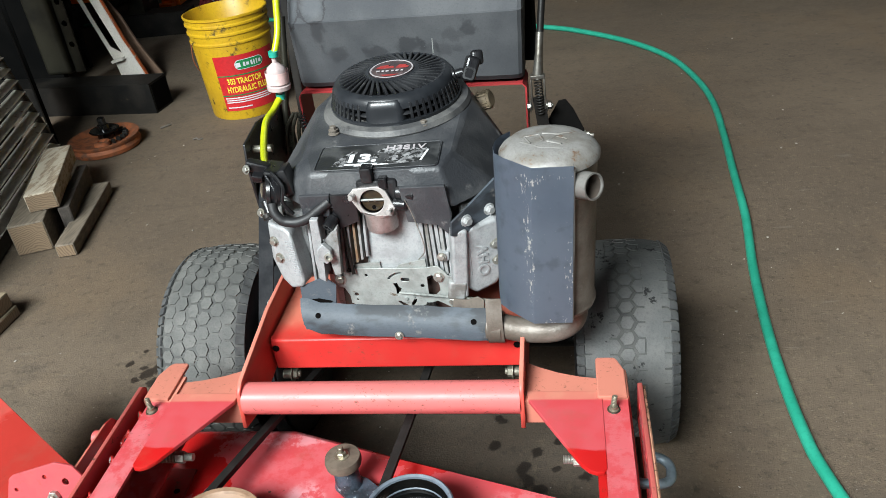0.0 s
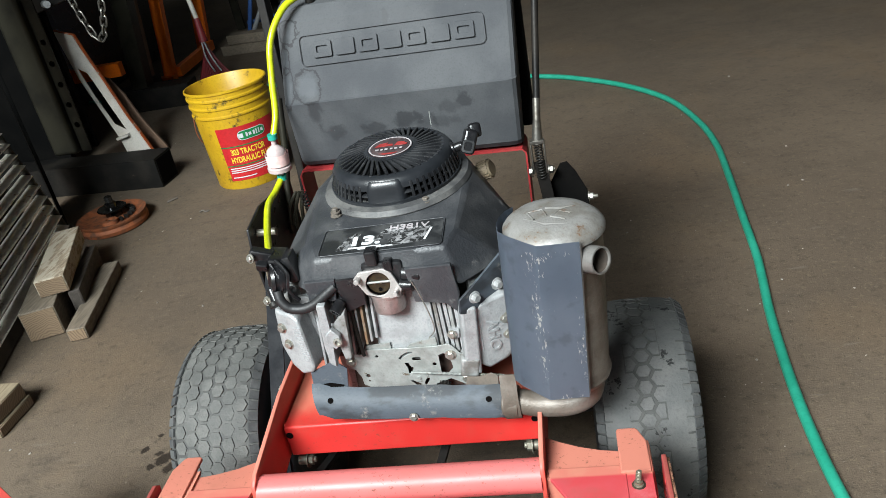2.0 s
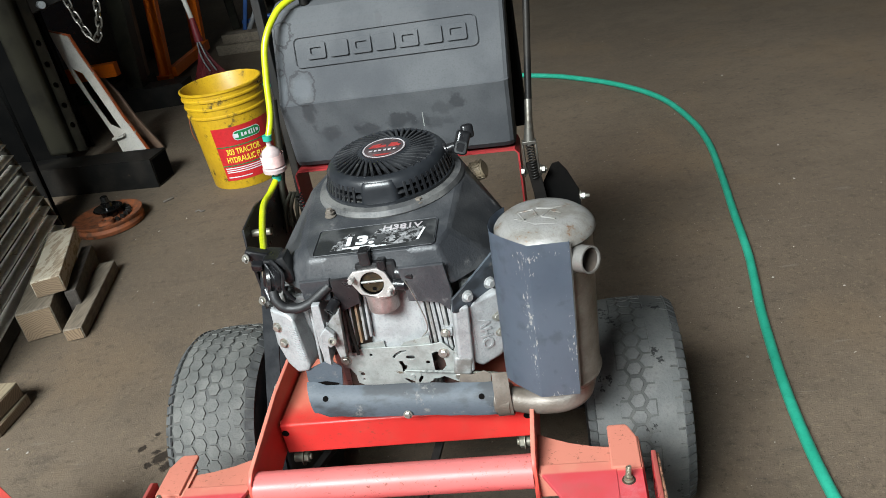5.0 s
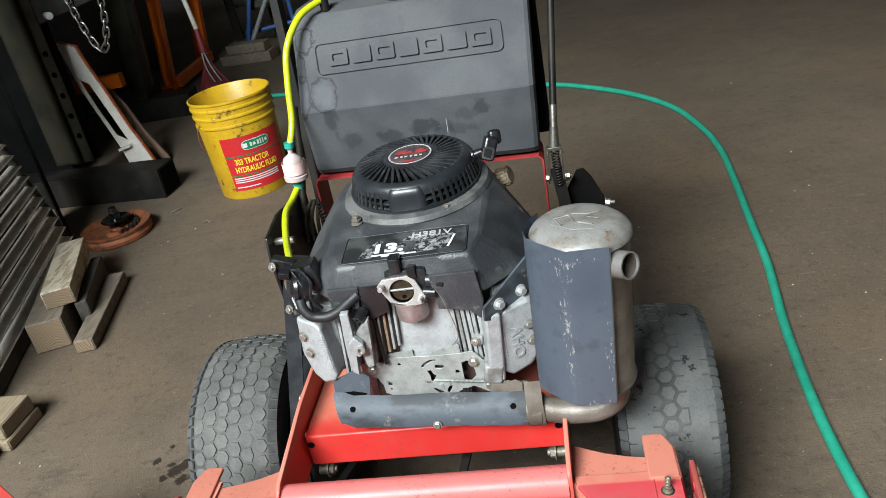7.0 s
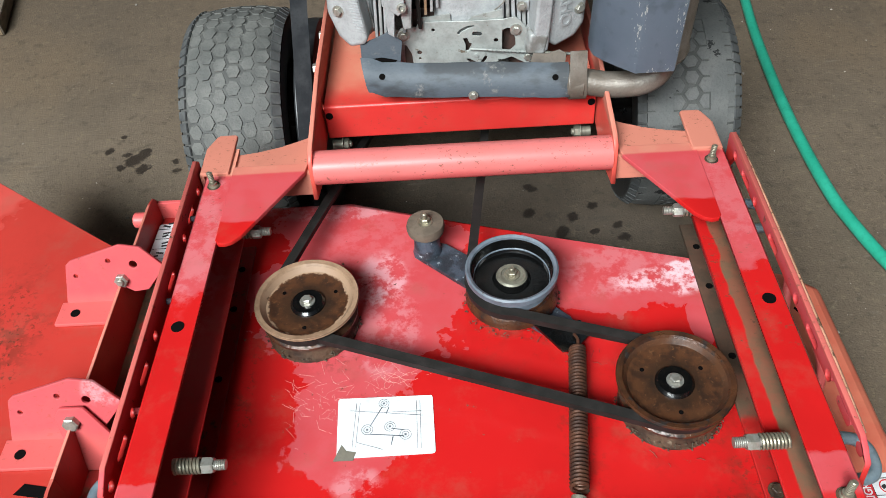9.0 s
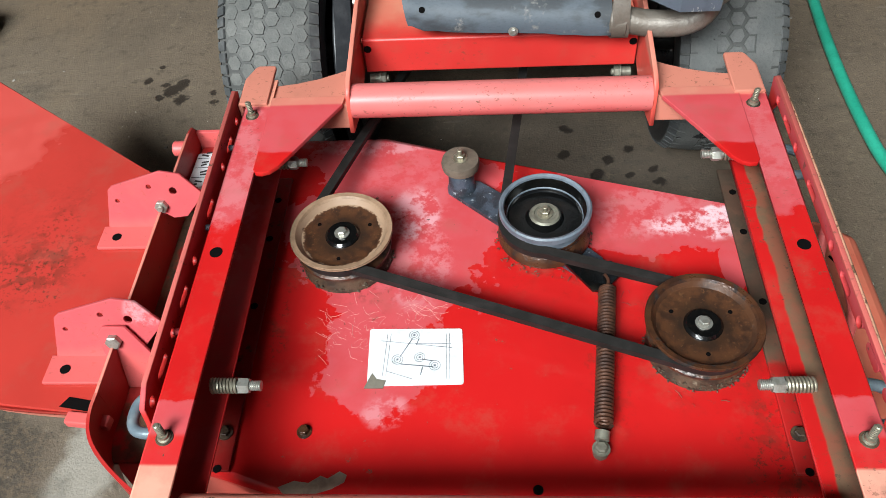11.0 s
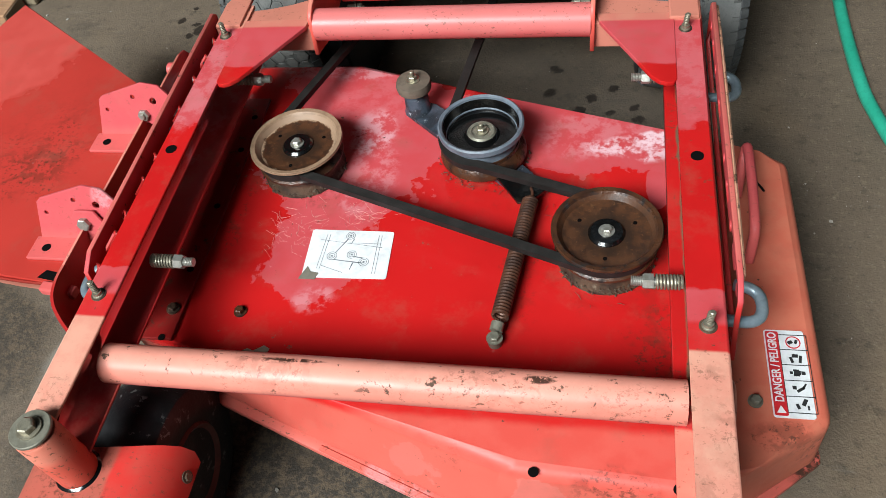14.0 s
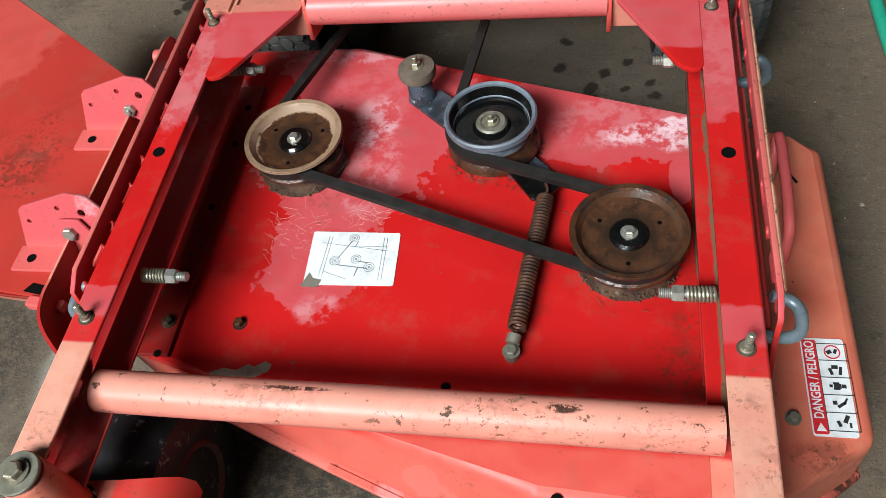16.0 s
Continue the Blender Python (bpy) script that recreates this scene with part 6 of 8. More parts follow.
# pale crankcase face between the cylinders
bm = B()
box(bm, (0.020, 0.436, 0.492), (0.096, 0.05, 0.150), turn(-8), bevel=0.016, seg=4)
part("crankcase", bm, M["alu"], engine, "pale cast aluminium crankcase")
# dark box behind the fins; shade of their gaps is in its colour
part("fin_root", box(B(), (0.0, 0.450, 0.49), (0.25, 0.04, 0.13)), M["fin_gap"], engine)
# upright cooling fins: top x, bottom x, bottom z, top z
FINS = [(-0.060, -0.068, 0.440, 0.548), (-0.051, -0.059, 0.447, 0.548), (-0.0425, -0.0475, 0.455, 0.548), (-0.035, -0.038, 0.462, 0.545), (-0.027, -0.030, 0.467, 0.542), (-0.0195, -0.0225, 0.471, 0.540),
        (0.060, 0.0615, 0.452, 0.540), (0.0665, 0.069, 0.448, 0.540), (0.073, 0.0765, 0.444, 0.535), (0.080, 0.084, 0.440, 0.530), (0.087, 0.090, 0.440, 0.525), (0.095, 0.097, 0.436, 0.52),
        (-0.086, -0.093, 0.432, 0.545), (-0.093, -0.099, 0.430, 0.540), (-0.100, -0.105, 0.430, 0.536)]
for i, (xt, xb, zb, zt) in enumerate(FINS):
    bm = B()
    w_ = 0.0025 if 5 < i < 12 else 0.0019
    prism(bm, [(xt - w_, zt), (xb - w_, zb), (xb + w_, zb), (xt + w_, zt)], 0.0, 0.05, Matrix(((1, 0, 0, 0), (0, 0.10, 1, 0.352 + 0.0015 * (i % 2)), (0, 1, 0, 0), (0, 0, 0, 1))), bevel=0.0008)
    part("cooling_fin", bm, M["rust_fin"] if i == 3 else M["alu_dark"] if i % 3 == 1 else M["alu"], engine)
# cylinder heads and valve covers
for s in (-1, 1):
    bm = B()
    box(bm, (s * 0.128 + 0.002, 0.468, 0.482), (0.060, 0.080, 0.112), turn(0, 0, s * 20), bevel=0.006)
    head = part("cylinder_head", bm, M["alu"], engine)
    for i in range(4):
        fin = box(B(), (s * 0.120, 0.446 + 0.010 * i, 0.482), (0.084, 0.0035, 0.118), turn(0, 0, s * 24), bevel=0.001)
        part("head_fin", fin, M["alu"] if i % 2 else M["alu_dark"], head)
    cov = Matrix(((1, 0, 0, 0), (s * 0.45, 0, -1, 0.400 - 0.45 * 0.128), (0, 1, 0, 0), (0, 0, 0, 1)))
    if s < 0:
        cov[1][1], cov[1][3] = 0.10, cov[1][3] - 0.048
        poly = [(-0.166, 0.534), (-0.132, 0.530), (-0.122, 0.522), (-0.110, 0.440), (-0.116, 0.430), (-0.140, 0.422), (-0.157, 0.436), (-0.170, 0.470)]
        cx_, cz_ = -0.140, 0.482
    else:
        poly = [(0.110, 0.512), (0.120, 0.522), (0.168, 0.528), (0.178, 0.518), (0.174, 0.430), (0.160, 0.412), (0.128, 0.404), (0.112, 0.418), (0.106, 0.500)]
        cx_, cz_ = 0.146, 0.468
    rim_ = [(cx_ + (x - cx_) * 1.06, cz_ + (z - cz_) * 1.04) for x, z in poly]
    face = [(cx_ + (x - cx_) * 0.84, cz_ + (z - cz_) * 0.90) for x, z in poly]
    vc = part("valve_cover", prism(B(), poly[::-1], -0.030, 0.012, cov, bevel=0.0045, seg=3, top=face[::-1]), M["alu"], head, "silver cast valve cover")
    part("cover_flange", prism(B(), rim_[::-1], -0.038, -0.030, cov, bevel=0.001), M["alu_dark"], head)
    spots = ((-0.155, 0.501), (-0.150, 0.476)) if s < 0 else ((0.161, 0.484), (0.162, 0.458))
    for u, v in spots:
        part("cover_bolt", bolt(B(), cov @ Vector((u, v, 0.011)), (s * 0.35, -0.93, 0.1), 0.0056, 0.0055), M["zinc"], head)
    if s < 0:
        for i in range(15):
            rib = box(B(), (-0.131 + 0.0005 * i, 0.505 - 0.0037 * i, 0.0124), (0.013, 0.0010, 0.0009))
            rib.transform(cov)
            part("rib", rib, M["alu"], head)
    if s > 0:
        for i in range(15):
            rib = box(B(), (0.1225, 0.496 - 0.0037 * i, 0.0090), (0.013, 0.0012, 0.0010), turn(0, -38))
            rib.transform(cov)
            part("rib", rib, M["alu"], head)
    if s > 0:
        part("raised_letters", lettering("OHV", 0.021, cov @ T((0.1445, 0.462, 0.0124)) @ turn(0, 0, 90), 0.0014, 0.050, 0.0004), M["alu"], head)
for p, sz in (((0.088, 0.402, 0.470), (0.014, 0.016, 0.014)), ((0.080, 0.400, 0.438), (0.012, 0.014, 0.014)), ((-0.087, 0.400, 0.490), (0.012, 0.014, 0.02))):
    part("casting_boss", box(B(), p, sz, turn(0, 6, 8), bevel=0.002), M["alu"], engine)
for p in ((0.086, 0.393, 0.471), (0.079, 0.392, 0.439)):
    part("boss_screw", bolt(B(), p, (0, -1, 0.1), 0.0045, 0.004), M["zinc"], engine)
part("side_casting", box(B(), (0.110, 0.392, 0.466), (0.022, 0.034, 0.108), turn(0, 4, 14), bevel=0.004, seg=3), M["alu"], engine)
part("side_casting", box(B(), (0.104, 0.388, 0.425), (0.026, 0.030, 0.030), turn(0, 10, 8), bevel=0.004, seg=3), M["alu_dark"], engine)
part("rusty_tube", rod(B(), (-0.050, 0.400, 0.545), (-0.046, 0.396, 0.446), 0.0026, segs=10), M["dark_steel"], engine)
# spark boss and plug-like stubs on the left head
part("breather_stub", lathe(B(), [(0.0055, 0), (0.0055, 0.008), (0.0078, 0.010), (0.0078, 0.020), (0.0085, 0.021), (0.0085, 0.028), (0.0052, 0.028), (0.0050, 0.018), (0, 0.018)], along((-0.052, 0.400, 0.546), (-0.066, 0.376, 0.530)), 18), M["black"], engine, "short black rubber breather stub")
for strut, y_, mat in (([(-0.084, 0.552), (-0.072, 0.552), (-0.073, 0.521), (-0.076, 0.484), (-0.078, 0.45), (-0.087, 0.456), (-0.088, 0.485), (-0.086, 0.52)], 0.372, "alu"), ([(-0.072, 0.514), (-0.064, 0.522), (-0.049, 0.536), (-0.053, 0.502), (-0.056, 0.458), (-0.067, 0.456), (-0.069, 0.479), (-0.07, 0.498)], 0.380, "alu_dark"), ([(-0.082, 0.505), (-0.072, 0.515), (-0.062, 0.503), (-0.063, 0.489), (-0.071, 0.482), (-0.082, 0.491)], 0.369, "alu")):
    part("bracket_arm", prism(B(), strut, -0.006, 0.004, Matrix(((1, 0, 0, 0), (0, 0, -1, y_), (0, 1, 0, 0), (0, 0, 0, 1))), bevel=0.0016), M[mat], engine)
part("bracket_nut", lathe(B(), [(0.0062, 0), (0.0062, 0.004), (0.0036, 0.0045), (0.0034, 0.001), (0, 0.001)], along((-0.066, 0.366, 0.494), (-0.066, 0.30, 0.494 + 0.01)), 14), M["zinc"], engine)

# governor plate with cut-outs
outer = [(-0.080, 0.428), (-0.0735, 0.440), (-0.0644, 0.4437), (-0.052, 0.4427), (-0.048, 0.450), (-0.006, 0.4515), (0.0134, 0.4517), (0.061, 0.4544), (0.078, 0.458), (0.085, 0.4515), (0.0915, 0.4426), (0.0996, 0.440), (0.0996, 0.430), (0.0964, 0.4236), (0.103, 0.417), (0.1034, 0.404), (0.1014, 0.3964), (0.093, 0.3904), (0.083, 0.393), (0.0744, 0.399), (0.061, 0.3935), (0.050, 0.389), (0.042, 0.376), (-0.060, 0.376), (-0.0611, 0.4027), (-0.065, 0.410), (-0.067, 0.415), (-0.075, 0.417)]
holes = [[(0.0013, 0.434), (0.006, 0.4394), (0.015, 0.4445), (0.0238, 0.4456), (0.0238, 0.443), (0.016, 0.441), (0.0073, 0.436), (0.004, 0.4315)],
         rounded(0.013, 0.006, 0.0029, 4, (0.028, 0.433)), circle((0.0527, 0.4235), 0.0030, 12),
         [(0.061, 0.439), (0.068, 0.442), (0.074, 0.440), (0.078, 0.4256), (0.0785, 0.416), (0.069, 0.406), (0.0605, 0.406), (0.0606, 0.4144)],
         [(0.009, 0.426), (0.0144, 0.427), (0.017, 0.420), (0.021, 0.418), (0.016, 0.408), (0.0117, 0.407), (0.0124, 0.417)],
         [(0.012, 0.395), (0.0164, 0.395), (0.0266, 0.3895), (0.027, 0.386), (0.020, 0.386)],
         [(0.035, 0.398), (0.041, 0.3996), (0.040, 0.3945), (0.034, 0.386), (0.032, 0.3895)],
         circle((-0.030, 0.4385), 0.0024, 10), circle((-0.0505, 0.4043), 0.0034, 12), circle((-0.0504, 0.395), 0.0020, 10), rounded(0.003, 0.005, 0.0008, 2, (0.0943, 0.438))]
GP = Matrix(((1, 0, 0, 0), (-0.108, 0, -1, 0.3993), (0, 1, 0, 0), (0, 0, 0, 1)))
gov = part("governor_plate", plate("governor_plate", outer, holes, 0.0022, GP, 0.0004), M["gov"], engine, "zinc governor plate with slots")
for tab in ([(-0.046, 0.449), (-0.0445, 0.4548), (-0.0065, 0.4604), (-0.006, 0.450)], [(0.016, 0.450), (0.022, 0.4564), (0.0614, 0.4672), (0.062, 0.453)]):
    part("plate_tab", prism(B(), tab[::-1], -0.004, -0.0018, GP), M["gov"], gov)
for x, z in ((-0.0700, 0.4303), (0.0946, 0.3998), (0.0789, 0.4397)):
    part("governor_screw", bolt(B(), GP @ Vector((x, z, 0.001)), GP.to_3x3() @ Vector((0, 0, 1)), 0.0056, 0.004), M["zinc"], gov)
part("pivot_washer", lathe(B(), [(0.0050, 0), (0.0050, 0.0012), (0.0030, 0.0016), (0.0026, 0.0030), (0, 0.0030)], GP @ T((0.0262, 0.4015, 0.0012)), 20), M["gov"], gov)
part("governor_lever", prism(B(), [(0.012, 0.404), (0.020, 0.411), (0.034, 0.410), (0.040, 0.404), (0.034, 0.3945), (0.020, 0.3935)], 0.0011, 0.0024, GP, bevel=0.0005), M["gov"], gov)
part("governor_link", prism(B(), [(0.064, 0.404), (0.080, 0.408), (0.100, 0.405), (0.1005, 0.394), (0.092, 0.390), (0.078, 0.398)], 0.0024, 0.0036, GP, bevel=0.0005), M["gov"], gov)
part("governor_arm", sweep(B(), [GP @ Vector((0.0173, 0.4135, 0.006)), GP @ Vector((0.0588, 0.412, 0.007)), GP @ Vector((0.0941, 0.410, 0.007)), GP @ Vector((0.150, 0.4065, 0.006))], 0.0015, 8), M["gov"], gov)
part("governor_spring", sweep(B(), coil(GP @ Vector((0.046, 0.4125, 0.007)), GP @ Vector((0.092, 0.410, 0.007)), 0.0019, 26, 8), 0.0006, 5), M["gov"], gov)
part("governor_spring", sweep(B(), coil(GP @ Vector((0.104, 0.4095, 0.007)), GP @ Vector((0.148, 0.4065, 0.006)), 0.0019, 26, 8), 0.0006, 5), M["olive_zinc"], gov)
part("throttle_spring", sweep(B(), coil(GP @ Vector((0.056, 0.391, 0.003)), GP @ Vector((0.070, 0.392, 0.003)), 0.0038, 7, 8), 0.0008, 5), M["dark_steel"], gov)
part("link_wire", sweep(B(), spline([(0.052, 0.398, 0.465), (0.066, 0.384, 0.492), (0.058, 0.378, 0.545), (0.050, 0.376, 0.572)], 6), 0.0009, 6), M["zinc"], engine)
# added backing; its dark colour holds the shade seen through the plate's cut-outs
part("plate_backing", box(B(), (0.012, 0.417, 0.418), (0.165, 0.012, 0.085), turn(-12)), M["dark_cavity"], engine)

# carburettor
CM = T((0.003, 0.388, 0.566)) @ turn(-10)
bm = plate("carb_flange", [(-0.033, 0.010), (-0.024, 0.019), (0.010, 0.021), (0.020, 0.014), (0.031, -0.010), (0.026, -0.021), (0.010, -0.022), (-0.018, -0.014)], [circle((0, 0), 0.0165, 24), circle((-0.025, 0.010), 0.003, 8), circle((0.024, -0.012), 0.003, 8)], 0.006, CM @ turn(90), 0.0008)
carb = part("carburettor", bm, M["carb"], engine, "open carburettor with a bare intake flange")
bore = lathe(B(), [(0.0165, 0), (0.0155, 0.03), (0.0, 0.03)], CM @ turn(-90), 24, cap=False)
part("throat", bore, M["hole"], carb)
BRASS = worn("brass_choke", (0.035, 0.022, 0.010), (0.014, 0.010, 0.007), 0.4, 0.15, 150)
part("choke_plate", lathe(B(), [(0.0152, 0), (0.0152, 0.001)], CM @ T((0, 0.0035, 0)) @ turn(-84), 24), BRASS, carb, "brass choke plate")
part("choke_shaft", rod(B(), CM @ Vector((-0.0158, 0.0015, 0.0015)), CM @ Vector((0.0158, 0.0015, 0.0015)), 0.0017, segs=10), M["gov"], carb)
for q in (-0.005, 0.004):
    part("choke_screw", bolt(B(), CM @ Vector((q, 0.0002, 0.0015)), (0, -1, 0), 0.0014, 0.001, washer=False), M["zinc"], carb)
part("choke_hole", lathe(B(), [(0.0028, 0), (0.0028, 0.0006)], CM @ T((0.001, 0.0022, -0.009)) @ turn(90), 10), M["hole"], carb)
part("bowl", lathe(B(), [(0.012, -0.050), (0.0215, -0.048), (0.0225, -0.045), (0.0225, -0.024), (0.024, -0.023), (0.024, -0.019)], T((0.008, 0.404, 0.566)), 32), M["copper"], carb)
bm = B()
box(bm, (0.010, 0.408, 0.572), (0.058, 0.030, 0.044), bevel=0.006)
box(bm, (-0.001, 0.400, 0.602), (0.016, 0.02, 0.022), bevel=0.003)
box(bm, (0.020, 0.396, 0.590), (0.012, 0.014, 0.016), bevel=0.002)
rod(bm, (0.062, 0.394, 0.571), (0.066, 0.393, 0.571), 0.006, segs=12)
rod(bm, (0.035, 0.398, 0.573), (0.062, 0.394, 0.571), 0.0095, segs=16, chamfer=0.002)
rod(bm, (0.030, 0.392, 0.559), (0.050, 0.388, 0.558), 0.0075, segs=14, chamfer=0.002)
part("carb_body", bm, M["black"], carb)
for p in ((-0.025, 0.010), (0.024, -0.012)):
    part("carb_stud", rod(B(), CM @ Vector((p[0], -0.002, p[1])), CM @ Vector((p[0], -0.018, p[1])), 0.0038, segs=10, chamfer=0.001), M["carb"], carb)
part("carb_link", sweep(B(), [(-0.02, 0.392, 0.560), (-0.07, 0.398, 0.556)], 0.0022, 6), M["dark_steel"], carb)

# shroud: bulky black cover with a sloped decal panel
bm = B()
low = [(-0.098, 0.393), (-0.060, 0.393), (0.060, 0.393), (0.112, 0.393), (0.172, 0.455), (0.178, 0.60), (0.135, 0.70), (-0.13, 0.70), (-0.172, 0.60), (-0.166, 0.455)]
top = [(-0.085, 0.402), (-0.055, 0.402), (0.055, 0.402), (0.100, 0.402), (0.108, 0.440), (0.122, 0.60), (0.10, 0.675), (-0.095, 0.675), (-0.118, 0.60), (-0.100, 0.440)]
lo_z = [0.556, 0.563, 0.563, 0.545, 0.548, 0.545, 0.54, 0.54, 0.555, 0.556]
vl = [bm.verts.new((x, y, z)) for (x, y), z in zip(low, lo_z)]
vt = [bm.verts.new((x, y, 0.604 + 0.115 * (y - 0.40))) for x, y in top]
bm.faces.new(vt)
bm.faces.new(vl[::-1])
for i in range(10):
    j = (i + 1) % 10
    bm.faces.new((vl[i], vl[j], vt[j], vt[i]))
bmesh.ops.bevel(bm, geom=list(bm.edges), offset=0.007, segments=3, profile=0.5, affect="EDGES", clamp_overlap=True)
shroud = part("shroud", bm, M["shroud"], engine, "dusty black plastic engine shroud")
bm = B()
prism(bm, [(0.046, -0.026), (0.088, -0.032), (0.100, -0.050), (0.108, -0.020), (0.104, 0.03), (0.042, 0.03)], -0.003, 0.003, T((0, 0.391, 0.556)) @ turn(96), bevel=0.0015)
part("shroud_apron", bm, M["shroud"], shroud)
part("shroud_apron", prism(B(), [(-0.055, 0.004), (-0.053, -0.038), (-0.022, -0.025), (-0.020, 0.02), (-0.055, 0.02)], -0.002, 0.002, T((0, 0.392, 0.558)) @ turn(98), bevel=0.001), M["black"], shroud)
part("shroud_apron", prism(B(), [(-0.100, -0.012), (-0.062, -0.016), (-0.056, 0.02), (-0.100, 0.02)], -0.003, 0.003, T((0, 0.394, 0.558)) @ turn(96), bevel=0.0015), M["shroud"], shroud)
FM = T((0.126, 0.388, 0.531)) @ turn(0, 0, 42) @ turn(90)
flc = part("deflector", prism(B(), [(-0.026, -0.014), (-0.012, -0.020), (0.030, -0.016), (0.070, -0.018), (0.076, 0.056), (0.060, 0.046), (0.0, 0.016), (-0.024, 0.006)], -0.0018, 0.0018, FM, bevel=0.0008), M["guard"], engine, "dark sheet-metal deflector with two bolts")
for bx_, by_ in ((0.0, 0.0), (0.039, 0.002)):
    part("deflector_bolt", bolt(B(), FM @ Vector((bx_, by_, 0.001)), FM.to_3x3() @ Vector((0, 0, 1)), 0.0060, 0.008), M["bright_zinc"], flc)

# decal: a torn black and silver sticker with raised frame
def top_z(y):
    return 0.604 + 0.115 * (y - 0.40)


slope = math.degrees(math.atan(0.115))
DM = T((0.009, 0.437, top_z(0.437) + 0.0006)) @ turn(slope)
dec = part("decal", prism(B(), rounded(0.168, 0.060, 0.006), 0, 0.0010, DM), M["panel"], shroud, "torn black and silver horsepower decal")
part("decal_frame", plate("decal_frame", rounded(0.172, 0.064, 0.006), [rounded(0.1695, 0.0615, 0.005)], 0.0016, DM @ T((0, 0, 0.001)), 0.0004), M["shroud"], shroud)
scraps = [[(-0.062, -0.022), (-0.044, -0.024), (-0.040, -0.012), (-0.046, -0.003), (-0.036, 0.004), (-0.030, 0.012), (-0.040, 0.016), (-0.046, 0.008), (-0.052, 0.000), (-0.058, -0.010)],
          [(0.000, -0.026), (0.030, -0.022), (0.058, -0.019), (0.066, 0.004), (0.070, 0.014), (0.050, 0.017), (0.036, 0.014), (0.022, 0.024), (0.006, 0.022), (-0.004, 0.010), (0.010, 0.006), (0.018, -0.002), (0.010, -0.008), (0.012, -0.016)],
          [(-0.012, 0.002), (0.000, 0.006), (0.002, -0.004), (-0.008, -0.010), (-0.014, -0.006)]]
for q in scraps:
    part("decal_scrap", prism(B(), q, 0.0010, 0.0014, DM), M["silver_scrap"], dec)
for a, b, w in (((-0.044, -0.0205), (0.002, -0.0205), 0.003), ((-0.030, -0.0240), (0.018, -0.0225), 0.0022), ((0.061, -0.017), (0.0685, 0.010), 0.003)):
    d = Vector((b[0] - a[0], b[1] - a[1], 0))
    q = B()
    box(q, ((a[0] + b[0]) / 2, (a[1] + b[1]) / 2, 0.0017), (d.length, w, 0.0006), Matrix.Rotation(math.atan2(d.y, d.x), 4, "Z"))
    q.transform(DM)
    part("decal_border", q, M["white"], dec)
part("decal_number", lettering("13.", 0.027, DM @ T((-0.0235, -0.0055, 0.0016)), 0.0004, 0.040, 0.0011), M["white"], dec)
part("decal_model", lettering("H381V", 0.0155, DM @ T((0.036, 0.0185, 0.0018)), 0.0004, 0.056, 0.0003), M["badge_pale"], dec)

# recoil starter
RM = T((0.010, 0.598, top_z(0.598) - 0.006)) @ turn(slope * 0.6)
flange = lathe(B(), [(0.112, 0), (0.114, 0.004), (0.110, 0.011), (0.101, 0.013)], RM, 56)
rec = part("recoil_starter", flange, M["flange"], engine, "black slotted recoil starter housing")
part("housing_core", lathe(B(), [(0.084, 0.010), (0.078, 0.036), (0.070, 0.0440), (0, 0.046)], RM, 48), M["recoil_core"], rec)
bm = B()
lathe(bm, [(0.099, 0.011), (0.100, 0.018), (0.095, 0.018), (0.094, 0.011)], RM, 56)
lathe(bm, [(0.0935, 0.034), (0.0925, 0.0400), (0.0900, 0.0455), (0.0865, 0.0495), (0.0800, 0.0525), (0.0760, 0.0515), (0.0780, 0.044), (0.0850, 0.034)], RM, 64)
lathe(bm, [(0.042, 0.0505), (0.042, 0.0575), (0.036, 0.0590), (0.034, 0.0575), (0, 0.0575)], RM, 40)
part("housing", bm, M["recoil_gloss"], rec)
for i in range(40):
    a = 2 * math.pi * i / 40
    sp = B()
    q = Matrix.Rotation(a, 4, "Z")
    pts = [(0.038, -0.010, 0.0555), (0.050, -0.0055, 0.0545), (0.064, 0.0005, 0.0530), (0.080, 0.0065, 0.0505)]
    sweep(sp, [RM @ q @ Vector(p) for p in pts], 0, section=[(-0.0021, -0.003), (0.0021, -0.003), (0.0021, 0.0018), (0.0012, 0.0026), (-0.0012, 0.0026), (-0.0021, 0.0018)], up=(0, 0, 1))
    part("top_rib", sp, M["recoil"], rec)
for i in range(60):
    a = 2 * math.pi * i / 60
    if (i % 20) in (2, 3, 4, 5, 6, 7, 8):
        continue
    sp = box(B(), (0, 0, 0), (0.004, 0.0042, 0.028), bevel=0.0006)
    bmesh.ops.transform(sp, matrix=RM @ Matrix.Rotation(a, 4, "Z") @ T((0.0940, 0, 0.0275)) @ turn(0, -13), verts=sp.verts)
    part("side_rib", sp, M["recoil"], rec)
LUG = [(0.1012, 0.0115), (0.0998, 0.016), (0.0984, 0.022), (0.0970, 0.029), (0.0958, 0.036), (0.0935, 0.0420), (0.0900, 0.0465), (0.0860, 0.0485)]
for k in range(3):
    lug = B()
    cols = []
    for j in range(13):
        a = 2 * math.pi * (5.0 + 20 * k + (j - 6) * 0.56) / 60
        hollow = 0.0026 * math.cos((j - 6) / 6 * math.pi / 2) ** 2
        fall = 0.012 if j in (0, 12) else 0.003 if j in (1, 11) else 0.0
        cols.append([lug.verts.new(RM @ Vector(((r - fall - hollow * (1 - abs(z - 0.026) / 0.026)) * math.cos(a), (r - fall - hollow * (1 - abs(z - 0.026) / 0.026)) * math.sin(a), z))) for r, z in LUG])
    for a, b in zip(cols, cols[1:]):
        for i in range(len(LUG) - 1):
            lug.faces.new((a[i], b[i], b[i + 1], a[i + 1]))
    part("housing_lug", lug, M["recoil_gloss"], rec)
